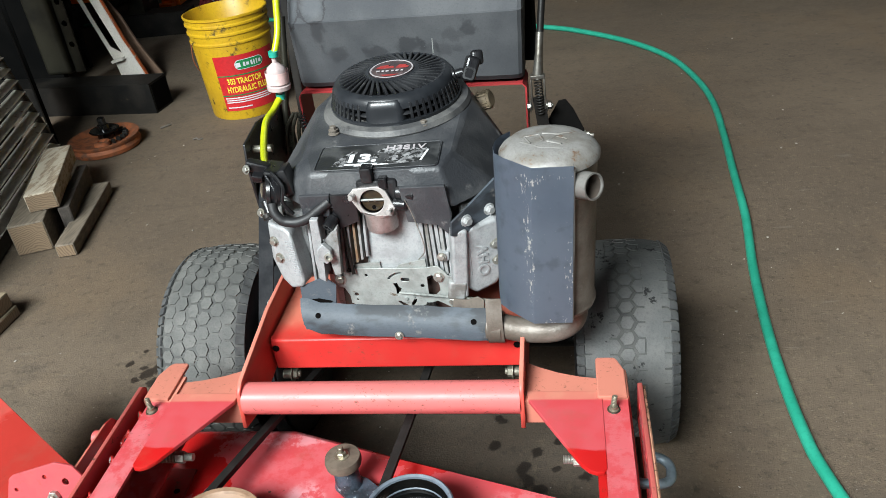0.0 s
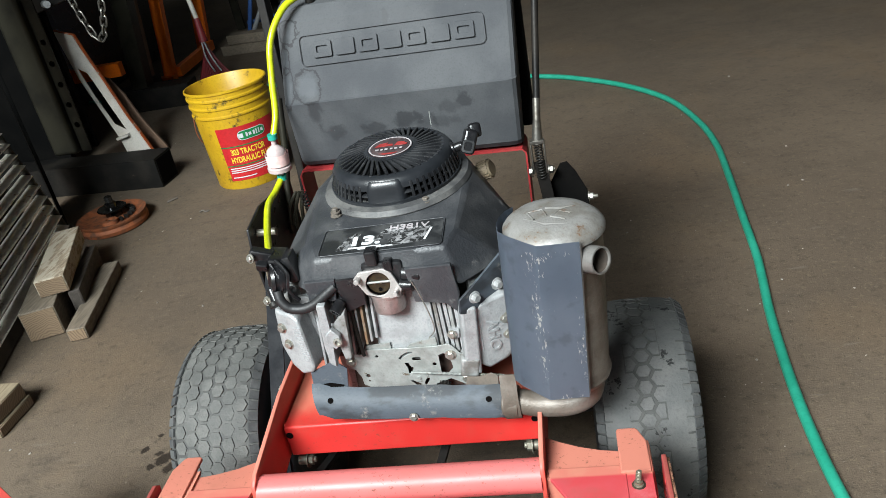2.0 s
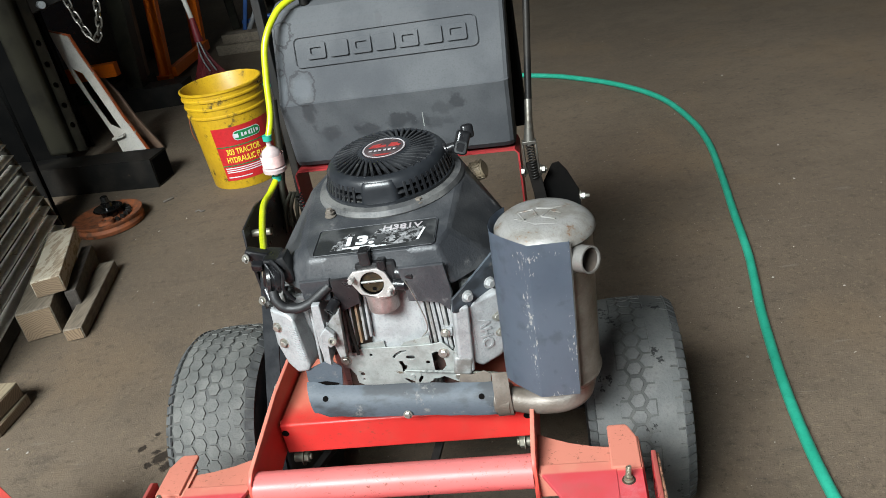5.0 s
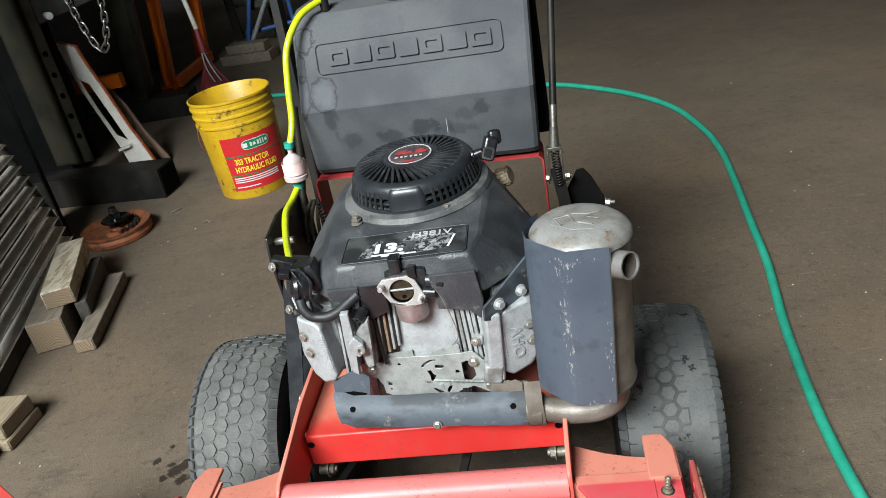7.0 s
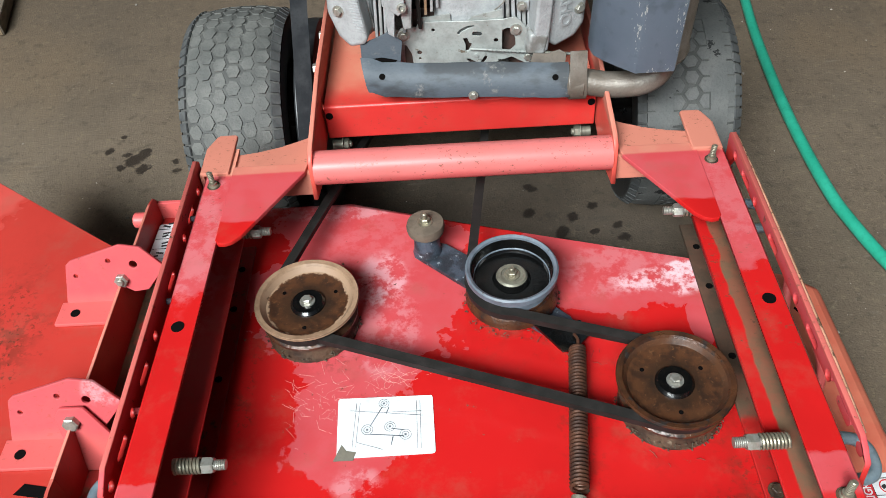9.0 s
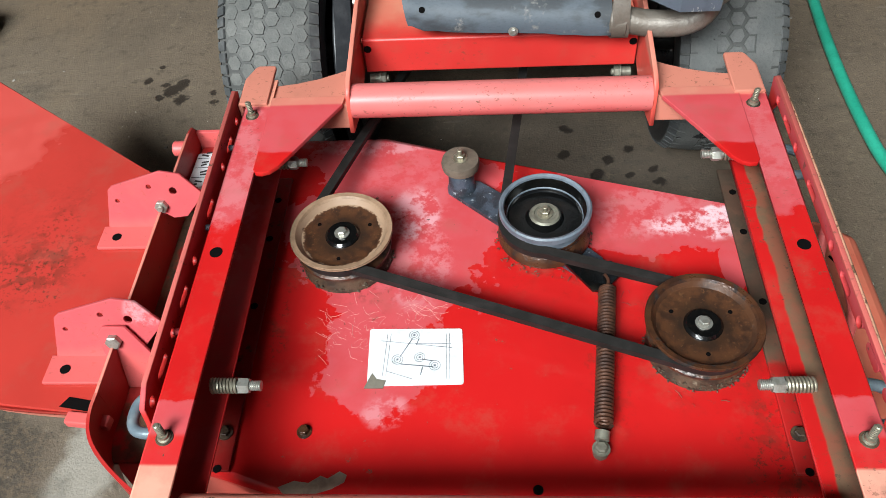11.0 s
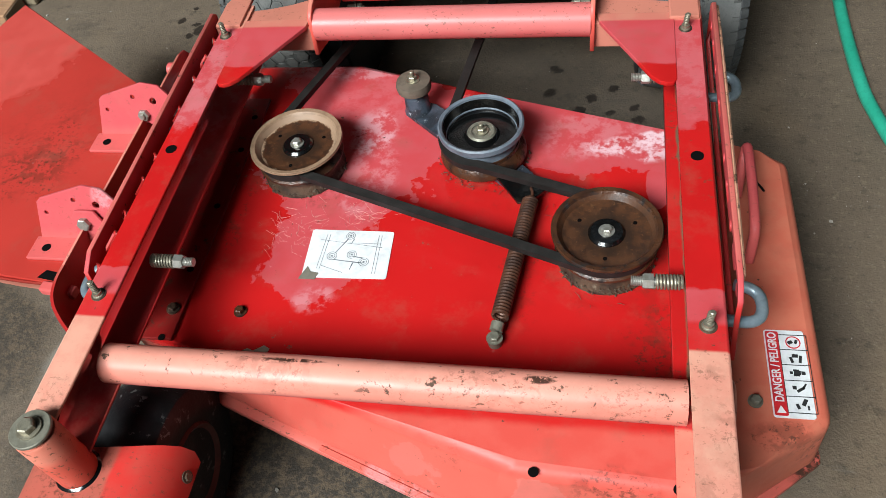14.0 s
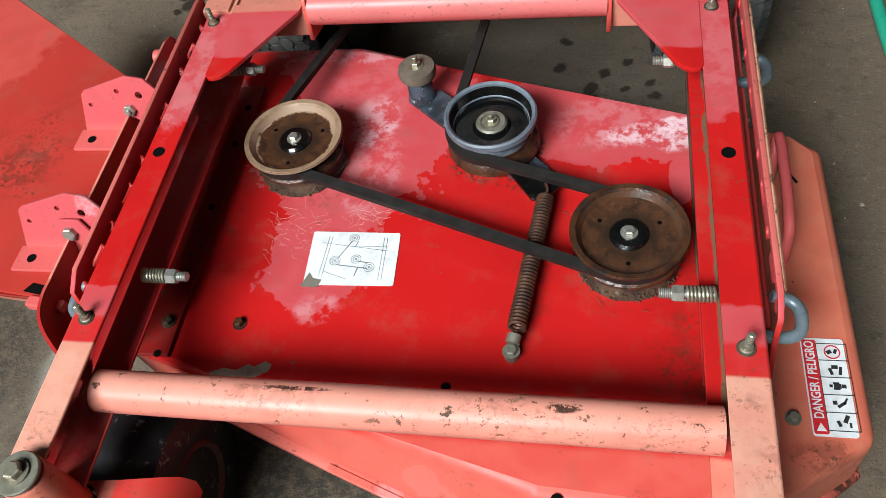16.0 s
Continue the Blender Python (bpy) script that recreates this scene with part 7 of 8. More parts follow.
part("vent_band", lathe(B(), [(0.0935, 0.0245), (0.0950, 0.0250), (0.0945, 0.0270), (0.0930, 0.0275)], RM, 56), M["recoil"], rec)
part("badge", lathe(B(), [(0.0335, 0.0580), (0.0335, 0.0588), (0, 0.0592)], RM, 36), M["badge_ground"], rec, "round red, black and white maker's badge")
part("badge_ring", lathe(B(), [(0.0305, 0.0592), (0.0322, 0.0597), (0.0330, 0.0592)], RM, 36, cap=False), M["badge_pale"], rec)
for poly in ([(-0.024, 0.002), (-0.018, 0.012), (-0.004, 0.014), (-0.008, 0.008), (0.002, 0.009), (0.004, 0.002)], [(0.006, 0.002), (0.010, 0.014), (0.022, 0.012), (0.020, 0.008), (0.026, 0.006), (0.024, 0.001)], [(-0.014, -0.022), (0.014, -0.022), (0.006, -0.026), (-0.006, -0.026)]):
    part("badge_mark", prism(B(), poly, 0.0592, 0.0597, RM), M["badge_red"], rec)
for x0, w in ((-0.019, 0.007), (-0.0115, 0.005), (-0.005, 0.006), (0.003, 0.005), (0.010, 0.006), (0.0175, 0.005)):
    bar = box(B(), (x0, -0.009, 0.0598), (w * 0.8, 0.0045, 0.0005))
    bar.transform(RM)
    part("badge_bar", bar, M["badge_pale"], rec)
for x, y in ((-0.070, 0.508), (0.064, 0.508)):
    bm = B()
    lathe(bm, [(0.0065, -0.006), (0.0060, 0.007)], T((x, y, top_z(y))), 16)
    lathe(bm, [(0.0085, 0.0005), (0.0085, 0.0022), (0.0065, 0.0026)], T((x, y, top_z(y))), 16)
    bolt(bm, (x, y, top_z(y) + 0.006), (0, 0, 1), 0.0050, 0.006)
    part("starter_foot", bm, M["tan_plate"], rec)
bm = B()
rod(bm, (0.080, 0.600, 0.654), (0.116, 0.604, 0.664), 0.0085, 0.0065, segs=14, chamfer=0.001)
rod(bm, (0.098, 0.602, 0.659), (0.104, 0.603, 0.661), 0.0105, segs=14, chamfer=0.001)
GR = T((0.127, 0.600, 0.669)) @ turn(-18, 24, 8) @ Matrix.Scale(1.22, 4)
grip = box(B(), (0, 0, 0), (0.017, 0.018, 0.030), bevel=0.004, seg=3)
box(grip, (0.004, 0.002, 0.015), (0.015, 0.014, 0.018), turn(0, -24), bevel=0.004, seg=3)
grip.transform(GR)
tmp = bpy.data.meshes.new("grip")
grip.to_mesh(tmp)
grip.free()
bm.from_mesh(tmp)
bpy.data.meshes.remove(tmp)
pg = part("pull_grip", bm, M["black"], rec, "black T-shaped pull grip")
part("grip_pocket", plate("grip_pocket", rounded(0.014, 0.015, 0.003, 3), [rounded(0.0095, 0.0105, 0.002, 3)], 0.0016, GR @ T((-0.001, -0.0094, -0.006)) @ turn(90)), M["panel"], pg)
bm = B()
lathe(bm, [(0.011, -0.012), (0.011, 0), (0.0142, 0.002), (0.0146, 0.020), (0.012, 0.023)], along((0.128, 0.655, 0.596), (0.155, 0.648, 0.604)), 22)
for i in range(16):
    q = box(B(), (0.0148, 0, 0.011), (0.002, 0.0026, 0.018))
    q.transform(along((0.128, 0.655, 0.596), (0.155, 0.648, 0.604)) @ Matrix.Rotation(i * 0.3927, 4, "Z"))
    tmp = bpy.data.meshes.new("rib")
    q.to_mesh(tmp)
    bm.from_mesh(tmp)
    q.free()
    bpy.data.meshes.remove(tmp)
part("oil_cap", bm, M["oil_cap"], engine, "ribbed tan oil cap")

# fuel pump and black hose
bm = B()
box(bm, (-0.152, 0.432, 0.584), (0.026, 0.044, 0.044), turn(0, 14, 10), bevel=0.004)
lathe(bm, [(0.021, 0), (0.022, 0.002), (0.022, 0.008), (0.0195, 0.009), (0.0195, 0.013), (0.021, 0.014), (0.0185, 0.019), (0.008, 0.020)], along((-0.140, 0.414, 0.576), (-0.170, 0.402, 0.582)), 28)
box(bm, (-0.170, 0.432, 0.606), (0.034, 0.016, 0.016), turn(0, 18, 0), bevel=0.003)
box(bm, (-0.164, 0.410, 0.600), (0.016, 0.012, 0.012), turn(20, 12, 0), bevel=0.002)
rod(bm, (-0.160, 0.404, 0.566), (-0.152, 0.392, 0.548), 0.0062, segs=12, chamfer=0.001)
box(bm, (-0.128, 0.425, 0.588), (0.012, 0.030, 0.040), turn(0, -10, 0), bevel=0.003)
bm.transform(T((0.006, 0, 0)))
pump = part("fuel_pump", bm, M["black"], engine, "black fuel pump")
for p in ((-0.176, 0.420, 0.608), (-0.160, 0.396, 0.552)):
    part("pump_screw", bolt(B(), p, (-0.4, -0.8, 0.3), 0.0046, 0.005), M["zinc"], pump)
part("black_hose", sweep(B(), spline([(-0.14, 0.392, 0.568), (-0.138, 0.387, 0.557), (-0.131, 0.384, 0.547), (-0.122, 0.384, 0.542), (-0.106, 0.384, 0.541), (-0.09, 0.386, 0.546), (-0.076, 0.389, 0.555), (-0.059, 0.394, 0.566)], 8), 0.0070, 12), M["hose_rubber"], engine, "short black rubber hose")
part("hose_clamp", lathe(B(), [(0.0078, 0), (0.0078, 0.006)], along((-0.151, 0.393, 0.550), (-0.146, 0.386, 0.541)), 16), M["dark_steel"], engine)
part("ignition_wire", sweep(B(), spline([(-0.138, 0.41, 0.606), (-0.122, 0.398, 0.590), (-0.126, 0.396, 0.566), (-0.116, 0.40, 0.546)], 6), 0.0026, 8), M["black"], engine)
part("ignition_wire", sweep(B(), spline([(-0.146, 0.408, 0.602), (-0.132, 0.394, 0.580), (-0.138, 0.394, 0.556)], 6), 0.0022, 8), M["black"], engine)
# heat shield below the cylinders: a folded, heat-stained sheet with a raised corner at each end
GUARD_ROWS = [(0.0, 0.0), (0.0, 0.010), (0.004, 0.022), (0.012, 0.032), (0.024, 0.039)]


def guard_edge(x):
    """Front foot of the sheet at x: its y and z."""
    wave = 0.0006 * math.sin(x * 41.0) + 0.0004 * math.sin(x * 143.0)
    return 0.3485 - 0.07 * x + wave * 0.6, 0.3668 - 0.018 * (x - 0.02) + wave + (0.006 if x < -0.112 else 0.0)


bm = B()
xs = [-0.121, -0.116, -0.100, -0.080, -0.060, -0.040, -0.020, 0.0, 0.02, 0.04, 0.06, 0.08, 0.10, 0.112, 0.130, 0.146]
grid = []
for x in xs:
    y0, z0 = guard_edge(x)
    grid.append([bm.verts.new((x - (0.002 if x < -0.118 else 0) * k, y0 + dy, z0 + dz)) for k, (dy, dz) in enumerate(GUARD_ROWS)])
for a, b in zip(grid, grid[1:]):
    for i in range(len(GUARD_ROWS) - 1):
        bm.faces.new((a[i], b[i], b[i + 1], a[i + 1]))
bmesh.ops.recalc_face_normals(bm, faces=bm.faces)
bmesh.ops.solidify(bm, geom=list(bm.faces), thickness=0.0018)
guard = part("heat_shield", bm, M["guard"], engine, "charred grey sheet-metal heat shield")
part("shield_bolt", bolt(B(), (0.019, 0.3455, 0.3712), (0, -1, 0.1), 0.0045, 0.004), M["zinc"], guard)
WM = Matrix(((1, 0, 0, 0), (-0.07, 0.12, -1, 0.375 - 0.12 * 0.405), (0, 1, 0.12, 0), (0, 0, 0, 1)))
part("shield_wing", prism(B(), [(-0.128, 0.402), (-0.076, 0.404), (-0.071, 0.436), (-0.088, 0.449), (-0.108, 0.440), (-0.127, 0.432)], -0.001, 0.001, WM, bevel=0.0004), M["guard"], guard)
part("shield_wing", prism(B(), [(0.094, 0.394), (0.141, 0.390), (0.143, 0.415), (0.134, 0.420), (0.118, 0.414), (0.100, 0.416)], -0.001, 0.001, WM, bevel=0.0004), M["tan_plate"], guard)
for x in (-0.101, 0.1275):
    y0, z0 = guard_edge(x)
    part("shield_hole", lathe(B(), [(0.0042, 0), (0.0042, 0.0006)], along((x, y0 + 0.0076, z0 + 0.0272), (x, y0 - 0.02, z0 + 0.05)), 12), M["hole"], guard)
part("shield_fold", prism(B(), [(-0.125, 0.4035), (-0.088, 0.400), (-0.080, 0.410), (-0.100, 0.414), (-0.123, 0.411)], 0.0012, 0.0018, WM), M["hole"], guard)

# exhaust
part("exhaust_clamp", lathe(B(), [(0.020, 0), (0.0225, 0.002), (0.0225, 0.022), (0.020, 0.024)], along((0.144, 0.360, 0.375), (0.168, 0.358, 0.374)), 24), M["canister"], engine)
part("clamp_strap", sweep(B(), spline([(0.158, 0.356, 0.351), (0.158, 0.342, 0.360), (0.158, 0.3385, 0.376), (0.157, 0.343, 0.398), (0.157, 0.352, 0.426)], 6), 0, section=[(-0.011, -0.0012), (0.011, -0.0012), (0.011, 0.0012), (-0.011, 0.0012)], up=(0, -1, 0.2)), M["canister"], engine, "bent steel clamp strap")
part("exhaust_pipe", sweep(B(), spline([(0.150, 0.360, 0.376), (0.165, 0.358, 0.375), (0.20, 0.350, 0.373), (0.240, 0.346, 0.377), (0.264, 0.350, 0.392), (0.268, 0.352, 0.425)], 8), 0.0175, 18), M["canister"], engine, "bent steel exhaust pipe")
UM = T((0.2345, 0.351, 0.412)) @ turn(0, 2.2)
muf = part("muffler", lathe(B(), [(0.050, 0.012), (0.0585, 0.017), (0.0605, 0.023), (0.058, 0.027), (0.058, 0.222), (0.0605, 0.2255), (0.0, 0.2255)], UM, 56), M["canister"], engine, "heat-stained steel muffler canister")
part("muffler_dome", lathe(B(), [(0.0600, 0.2257), (0.0618, 0.2275), (0.0615, 0.232), (0.058, 0.237), (0.048, 0.2445), (0.036, 0.2472), (0.020, 0.2487), (0, 0.249)], UM, 56), M["dome"], muf, "dented silver muffler dome")
for loop in (((-0.030, 0.004), (-0.022, -0.016), (-0.006, -0.010), (-0.012, 0.008), (-0.030, 0.004)), ((-0.002, -0.012), (0.014, -0.020), (0.022, -0.006), (0.008, 0.002), (-0.002, -0.012)), ((-0.008, 0.012), (0.010, 0.008), (0.024, 0.014)), ((-0.034, -0.010), (-0.010, -0.028), (0.016, -0.030))):
    part("muffler_mark", sweep(B(), [UM @ Vector((x, y, 0.2478 - 0.12 * max(0, math.hypot(x, y) - 0.018))) for x, y in loop], 0.0021, 8), M["dome"], muf)
pp = [UM @ Vector(p) for p in ((0.020, -0.030, 0.203), (0.034, -0.044, 0.207), (0.050, -0.058, 0.211))]
part("outlet_pipe", lathe(B(), [(0.0168, 0), (0.0165, 0.044), (0.0145, 0.044), (0.0145, 0.002), (0, 0.002)], along(pp[0], pp[2]), 28, cap=False), M["muffler"], muf, "short open outlet pipe")
part("pipe_bore", lathe(B(), [(0.0143, 0.041), (0.0143, 0.004), (0, 0.004)], along(pp[0], pp[2]), 28, cap=False), M["soot"], muf, "sooty bore of the outlet")
part("outlet_collar", lathe(B(), [(0.021, 0.006), (0.021, 0.014), (0.0175, 0.021)], along(pp[0], pp[2]), 28), M["muffler"], muf)
# wrapped shield, open at one side, folded along its height
bm = B()
angles = [radians(a) for a in (140, 155, 170, 185, 200, 214, 228, 240, 248, 253, 253.4, 264, 275, 285, 294, 294.4, 297)]
rad = [0.064, 0.066, 0.0672, 0.0682, 0.0690, 0.0655, 0.0636, 0.0650, 0.0672, 0.0695, 0.0695, 0.0662, 0.0652, 0.0664, 0.0695, 0.0670, 0.0625]
rings = []
for z in (0.020, 0.08, 0.16, 0.240):
    rings.append([bm.verts.new(UM @ Vector((r * math.cos(a), r * math.sin(a), z))) for a, r in zip(angles, rad)])
for a, b in zip(rings, rings[1:]):
    for i in range(len(angles) - 1):
        bm.faces.new((a[i], a[i + 1], b[i + 1], b[i]))
bmesh.ops.solidify(bm, geom=list(bm.faces), thickness=0.0016)
part("muffler_shield", bm, M["shield"], muf, "scratched blue-grey muffler heat shield")
part("shield_seam", sweep(B(), [UM @ Vector((0.0665 * math.cos(radians(295.5)), 0.0665 * math.sin(radians(295.5)), z)) for z in (0.022, 0.12, 0.236)], 0.0016, 6), M["muffler"], muf)
part("cover_stud", bolt(B(), (0.294, 0.745, 0.489), (1, -0.1, 0), 0.006, 0.008, shank=0.008), M["zinc"], mower)

# ---- tank and its frame ----
TZ = [(0.588, 0.790), (0.592, 0.778), (0.602, 0.769), (0.7145, 0.7445), (0.7165, 0.748), (0.78, 0.778), (0.838, 0.800), (0.860, 0.822), (0.868, 0.86), (0.866, 0.97), (0.84, 1.0), (0.62, 0.985), (0.598, 0.955)]
bm = B()
rings = []
for x, k in ((-0.206, 0.78), (-0.2055, 0.87), (-0.2025, 0.94), (-0.196, 0.98), (-0.184, 1.0), (-0.1, 1.0), (0.0, 1.0), (0.1, 1.0), (0.176, 1.0), (0.188, 0.98), (0.194, 0.94), (0.1965, 0.87), (0.197, 0.78)):
    cyy, czz = 0.87, 0.73
    lean = -0.04 * x * 2.2
    rings.append([bm.verts.new((x + 0.013 * (z - 0.6) / 0.26, cyy + (y - cyy) * (k if k < 1 else 1) + lean, czz + (z - czz) * (0.94 + 0.06 * k if k < 1 else 1))) for z, y in TZ])
n = len(TZ)
for a, b in zip(rings, rings[1:]):
    for i in range(n):
        bm.faces.new((a[i], a[(i + 1) % n], b[(i + 1) % n], b[i]))
bm.faces.new(rings[0])
bm.faces.new(rings[-1][::-1])
bmesh.ops.bevel(bm, geom=[e for e in bm.edges if e.is_manifold and e.calc_face_angle(0) > radians(30)], offset=0.004, segments=2, affect="EDGES", clamp_overlap=True)
tank = part("fuel_tank", finish("fuel_tank", bm, M["tank"], 14), M["tank"], mower, "dusty grey-black plastic fuel tank with embossed panel")


def tank_face(x, z):
    y = 0.748 + (z - 0.716) * (0.052 / 0.122)
    return Vector((x, y - 0.088 * x - 0.0008, z))


bx, by = Vector((1, -0.088, 0)).normalized(), Vector((0, 0.052, 0.122)).normalized()
bz = bx.cross(by).normalized()
PM = Matrix((bx, by, bz)).transposed().to_4x4()
PM.translation = tank_face(0.0025, 0.7945)
frame_out, frame_in = rounded(0.318, 0.052, 0.010), rounded(0.3145, 0.0485, 0.0085)
part("embossed_panel", plate("embossed_panel", frame_out, [frame_in], 0.0010, PM, 0.0004), M["tank"], tank)
for i in range(7):
    x = -0.1245 + 0.0405 * i
    part("embossed_mark", plate("embossed_mark", rounded(0.034, 0.027, 0.003, 3), [rounded(0.020, 0.011, 0.002, 3)] if i % 2 == 0 else [], 0.0014, PM @ T((x + 0.006, 0, 0)), 0.0005), M["tank"], tank)
part("tank_scratch", box(B(), (0.051, 0.741, 0.666), (0.0013, 0.001, 0.024), turn(0, 2)), M["gov"], tank)
bm = B()
lathe(bm, [(0.058, 0), (0.058, 0.012), (0.050, 0.014), (0.050, 0.022), (0.054, 0.024), (0.054, 0.044), (0.048, 0.048), (0, 0.048)], T((0.012, 0.885, 0.862)), 40)
for i in range(30):
    a = 2 * math.pi * i / 30
    box(bm, (0.012 + 0.0545 * math.cos(a), 0.885 + 0.0545 * math.sin(a), 0.896), (0.003, 0.004, 0.018), Matrix.Rotation(a, 4, "Z"))
part("tank_cap", bm, M["black"], tank, "ribbed black screw cap")
part("tank_nipple", rod(B(), (-0.132, 0.846, 0.862), (-0.132, 0.846, 0.890), 0.008, segs=14, chamfer=0.001), M["dark_steel"], tank)

# fuel line and filter
F0, F1 = Vector((-0.214, 0.716, 0.676)), Vector((-0.218, 0.717, 0.606))
line1 = spline([(-0.137, 0.840, 0.881), (-0.169, 0.810, 0.866), (-0.194, 0.780, 0.825), (-0.202, 0.758, 0.769), (-0.205, 0.736, 0.712), tuple(F0)], 8)
line2 = spline([tuple(F1), (-0.226, 0.690, 0.592), (-0.224, 0.640, 0.590), (-0.203, 0.560, 0.583), (-0.168, 0.465, 0.592)], 8)
part("fuel_line", sweep(B(), line1, 0.0057, 12), M["fuel_line"], mower, "translucent yellow fuel line")
part("fuel_line", sweep(B(), line2, 0.0057, 12), M["fuel_line"], mower, "translucent yellow fuel line")
fm = along(F1, F0)
flt = part("fuel_filter", lathe(B(), [(0.0045, -0.006), (0.0045, 0.012), (0.0200, 0.014), (0.0205, 0.021), (0.0165, 0.023), (0.0165, 0.046), (0.0145, 0.052), (0.008, 0.057), (0.0045, 0.060), (0.0045, 0.078)], fm, 28), M["filter"], mower, "milky plastic inline fuel filter")
part("pink_fuel", lathe(B(), [(0.0192, 0.0250), (0.0200, 0.0452)], fm, 28, cap=False), plain("pink_fuel", (0.80, 0.55, 0.52), 0.2), flt)
for z in (-0.004, 0.070):
    part("hose_clip", lathe(B(), [(0.0082, z), (0.0082, z + 0.009)], fm, 18), M["clip"], flt)

# red tank bracket
br = [(-0.213, 0.790, 0.40), (-0.2105, 0.790, 0.576), (-0.205, 0.7895, 0.5845), (0.193, 0.763, 0.5835), (0.1985, 0.763, 0.576), (0.195, 0.765, 0.40)]
part("tank_bracket", sweep(B(), br, 0.004, section=[(-0.0016, -0.004), (0.0016, -0.004), (0.0016, 0.065), (-0.0016, 0.065)], up=(0, 1, 0.0)), M["dusty_red"], mower, "dusty red bent tank bracket")
bm = B()
box(bm, (0.207, 0.862, 0.86), (0.022, 0.030, 0.52), turn(-7), bevel=0.003)
part("handle_post", bm, M["sheet_black"], mower, "black upright handle post")
bm = B()
rod(bm, (0.222, 0.757, 0.62), (0.226, 0.772, 0.665), 0.0065, segs=12)
rod(bm, (0.219, 0.754, 0.592), (0.223, 0.760, 0.632), 0.0095, 0.0065, segs=12)
lk = part("control_rod", bm, M["chain"], mower, "polished control rod with clevis")
bm = B()
for dx in (-0.011, 0.011):
    box(bm, (0.219 + dx, 0.752, 0.568), (0.003, 0.012, 0.056), bevel=0.001)
box(bm, (0.219, 0.752, 0.597), (0.024, 0.014, 0.006), bevel=0.001)
bolt(bm, (0.232, 0.750, 0.545), (1, 0, 0), 0.007, 0.008, shank=0.004)
bolt(bm, (0.206, 0.750, 0.545), (-1, 0, 0), 0.007, 0.006)
part("clevis", bm, M["chain"], lk)
part("upper_rod", rod(B(), (0.226, 0.772, 0.66), (0.262, 0.90, 1.02), 0.006, segs=12), M["dark_steel"], lk)
part("clevis_spring", sweep(B(), coil((0.2195, 0.751, 0.594), (0.222, 0.749, 0.530), 0.0062, 13, 10), 0.0012, 6), M["dark_steel"], lk)
bm = B()
sweep(bm, [(0.219, 0.752, 0.56), (0.226, 0.752, 0.50), (0.228, 0.750, 0.44)], 0.004, section=[(-0.010, -0.003), (0.010, -0.003), (0.010, 0.003), (-0.010, 0.003)], up=(0, 1, 0))
part("link_bar", bm, M["dark_steel"], lk)
bm = B()
prism(bm, [(0.64, 0.40), (0.78, 0.40), (0.79, 0.482), (0.768, 0.494), (0.740, 0.490), (0.66, 0.448), (0.64, 0.435)], -0.002, 0.002, Matrix(((0, 0, 1, 0.292), (1, 0, 0, 0), (0, 1, 0, 0), (0, 0, 0, 1))), bevel=0.0008)
prism(bm, [(0.232, 0.40), (0.294, 0.40), (0.294, 0.488), (0.276, 0.528), (0.264, 0.545), (0.252, 0.543), (0.232, 0.508)], -0.002, 0.002, Matrix(((1, 0, 0, 0), (0, 0, -1, 0.775), (0, 1, 0, 0), (0, 0, 0, 1))), bevel=0.0008)
box(bm, (0.262, 0.72, 0.448), (0.062, 0.11, 0.006))
part("belt_cover", bm, M["sheet_black"], mower, "black folded sheet-metal cover")
part("intake_elbow", lathe(B(), [(0.016, 0), (0.018, 0.003), (0.015, 0.008), (0.015, 0.018), (0.018, 0.022)], along((-0.160, 0.440, 0.520), (-0.13, 0.440, 0.530)), 28), M["alu_dark"], engine)
bm = B()
sweep(bm, spline([(-0.228, 0.745, 0.50), (-0.232, 0.755, 0.555), (-0.224, 0.775, 0.62), (-0.216, 0.80, 0.72)], 6), 0.006, 10)
for i in range(3):
    sweep(bm, spline([(-0.236 + 0.012 * i, 0.735, 0.49), (-0.230 + 0.011 * i, 0.742, 0.535), (-0.214 + 0.006 * i, 0.752, 0.562)], 5), 0.0035, 8)
part("linkage", bm, M["olive_steel"], mower, "bent grey control linkage")
part("linkage_spring", sweep(B(), coil((-0.200, 0.745, 0.56), (-0.188, 0.735, 0.49), 0.006, 12, 10), 0.0014, 6), M["dark_steel"], mower)
part("side_guard", prism(B(), [(0.570, 0.455), (0.562, 0.545), (0.570, 0.582), (0.640, 0.592), (0.800, 0.570), (0.800, 0.430), (0.640, 0.410)], -0.002, 0.002, Matrix(((0, 0, 1, -0.240), (1, 0, 0, 0), (0, 1, 0, 0), (0, 0, 0, 1))), bevel=0.0008), M["black"], mower, "black sheet-metal side guard")
part("idler_wheel", lathe(B(), [(0.010, 0), (0.038, 0), (0.040, 0.003), (0.036, 0.006), (0.033, 0.012), (0.033, 0.024), (0.010, 0.026)], along((-0.234, 0.605, 0.478), (-0.19, 0.605, 0.478)), 36), M["tan_wheel"], mower, "worn tan idler wheel")
part("guard_stud", rod(B(), (-0.252, 0.598, 0.562), (-0.205, 0.598, 0.562), 0.0062, segs=14, chamfer=0.001), M["olive_zinc"], mower)
part("handle_post", box(B(), (-0.226, 0.86, 0.68), (0.016, 0.03, 0.52), turn(-7), bevel=0.003), M["dark_steel"], mower, "black upright handle post")

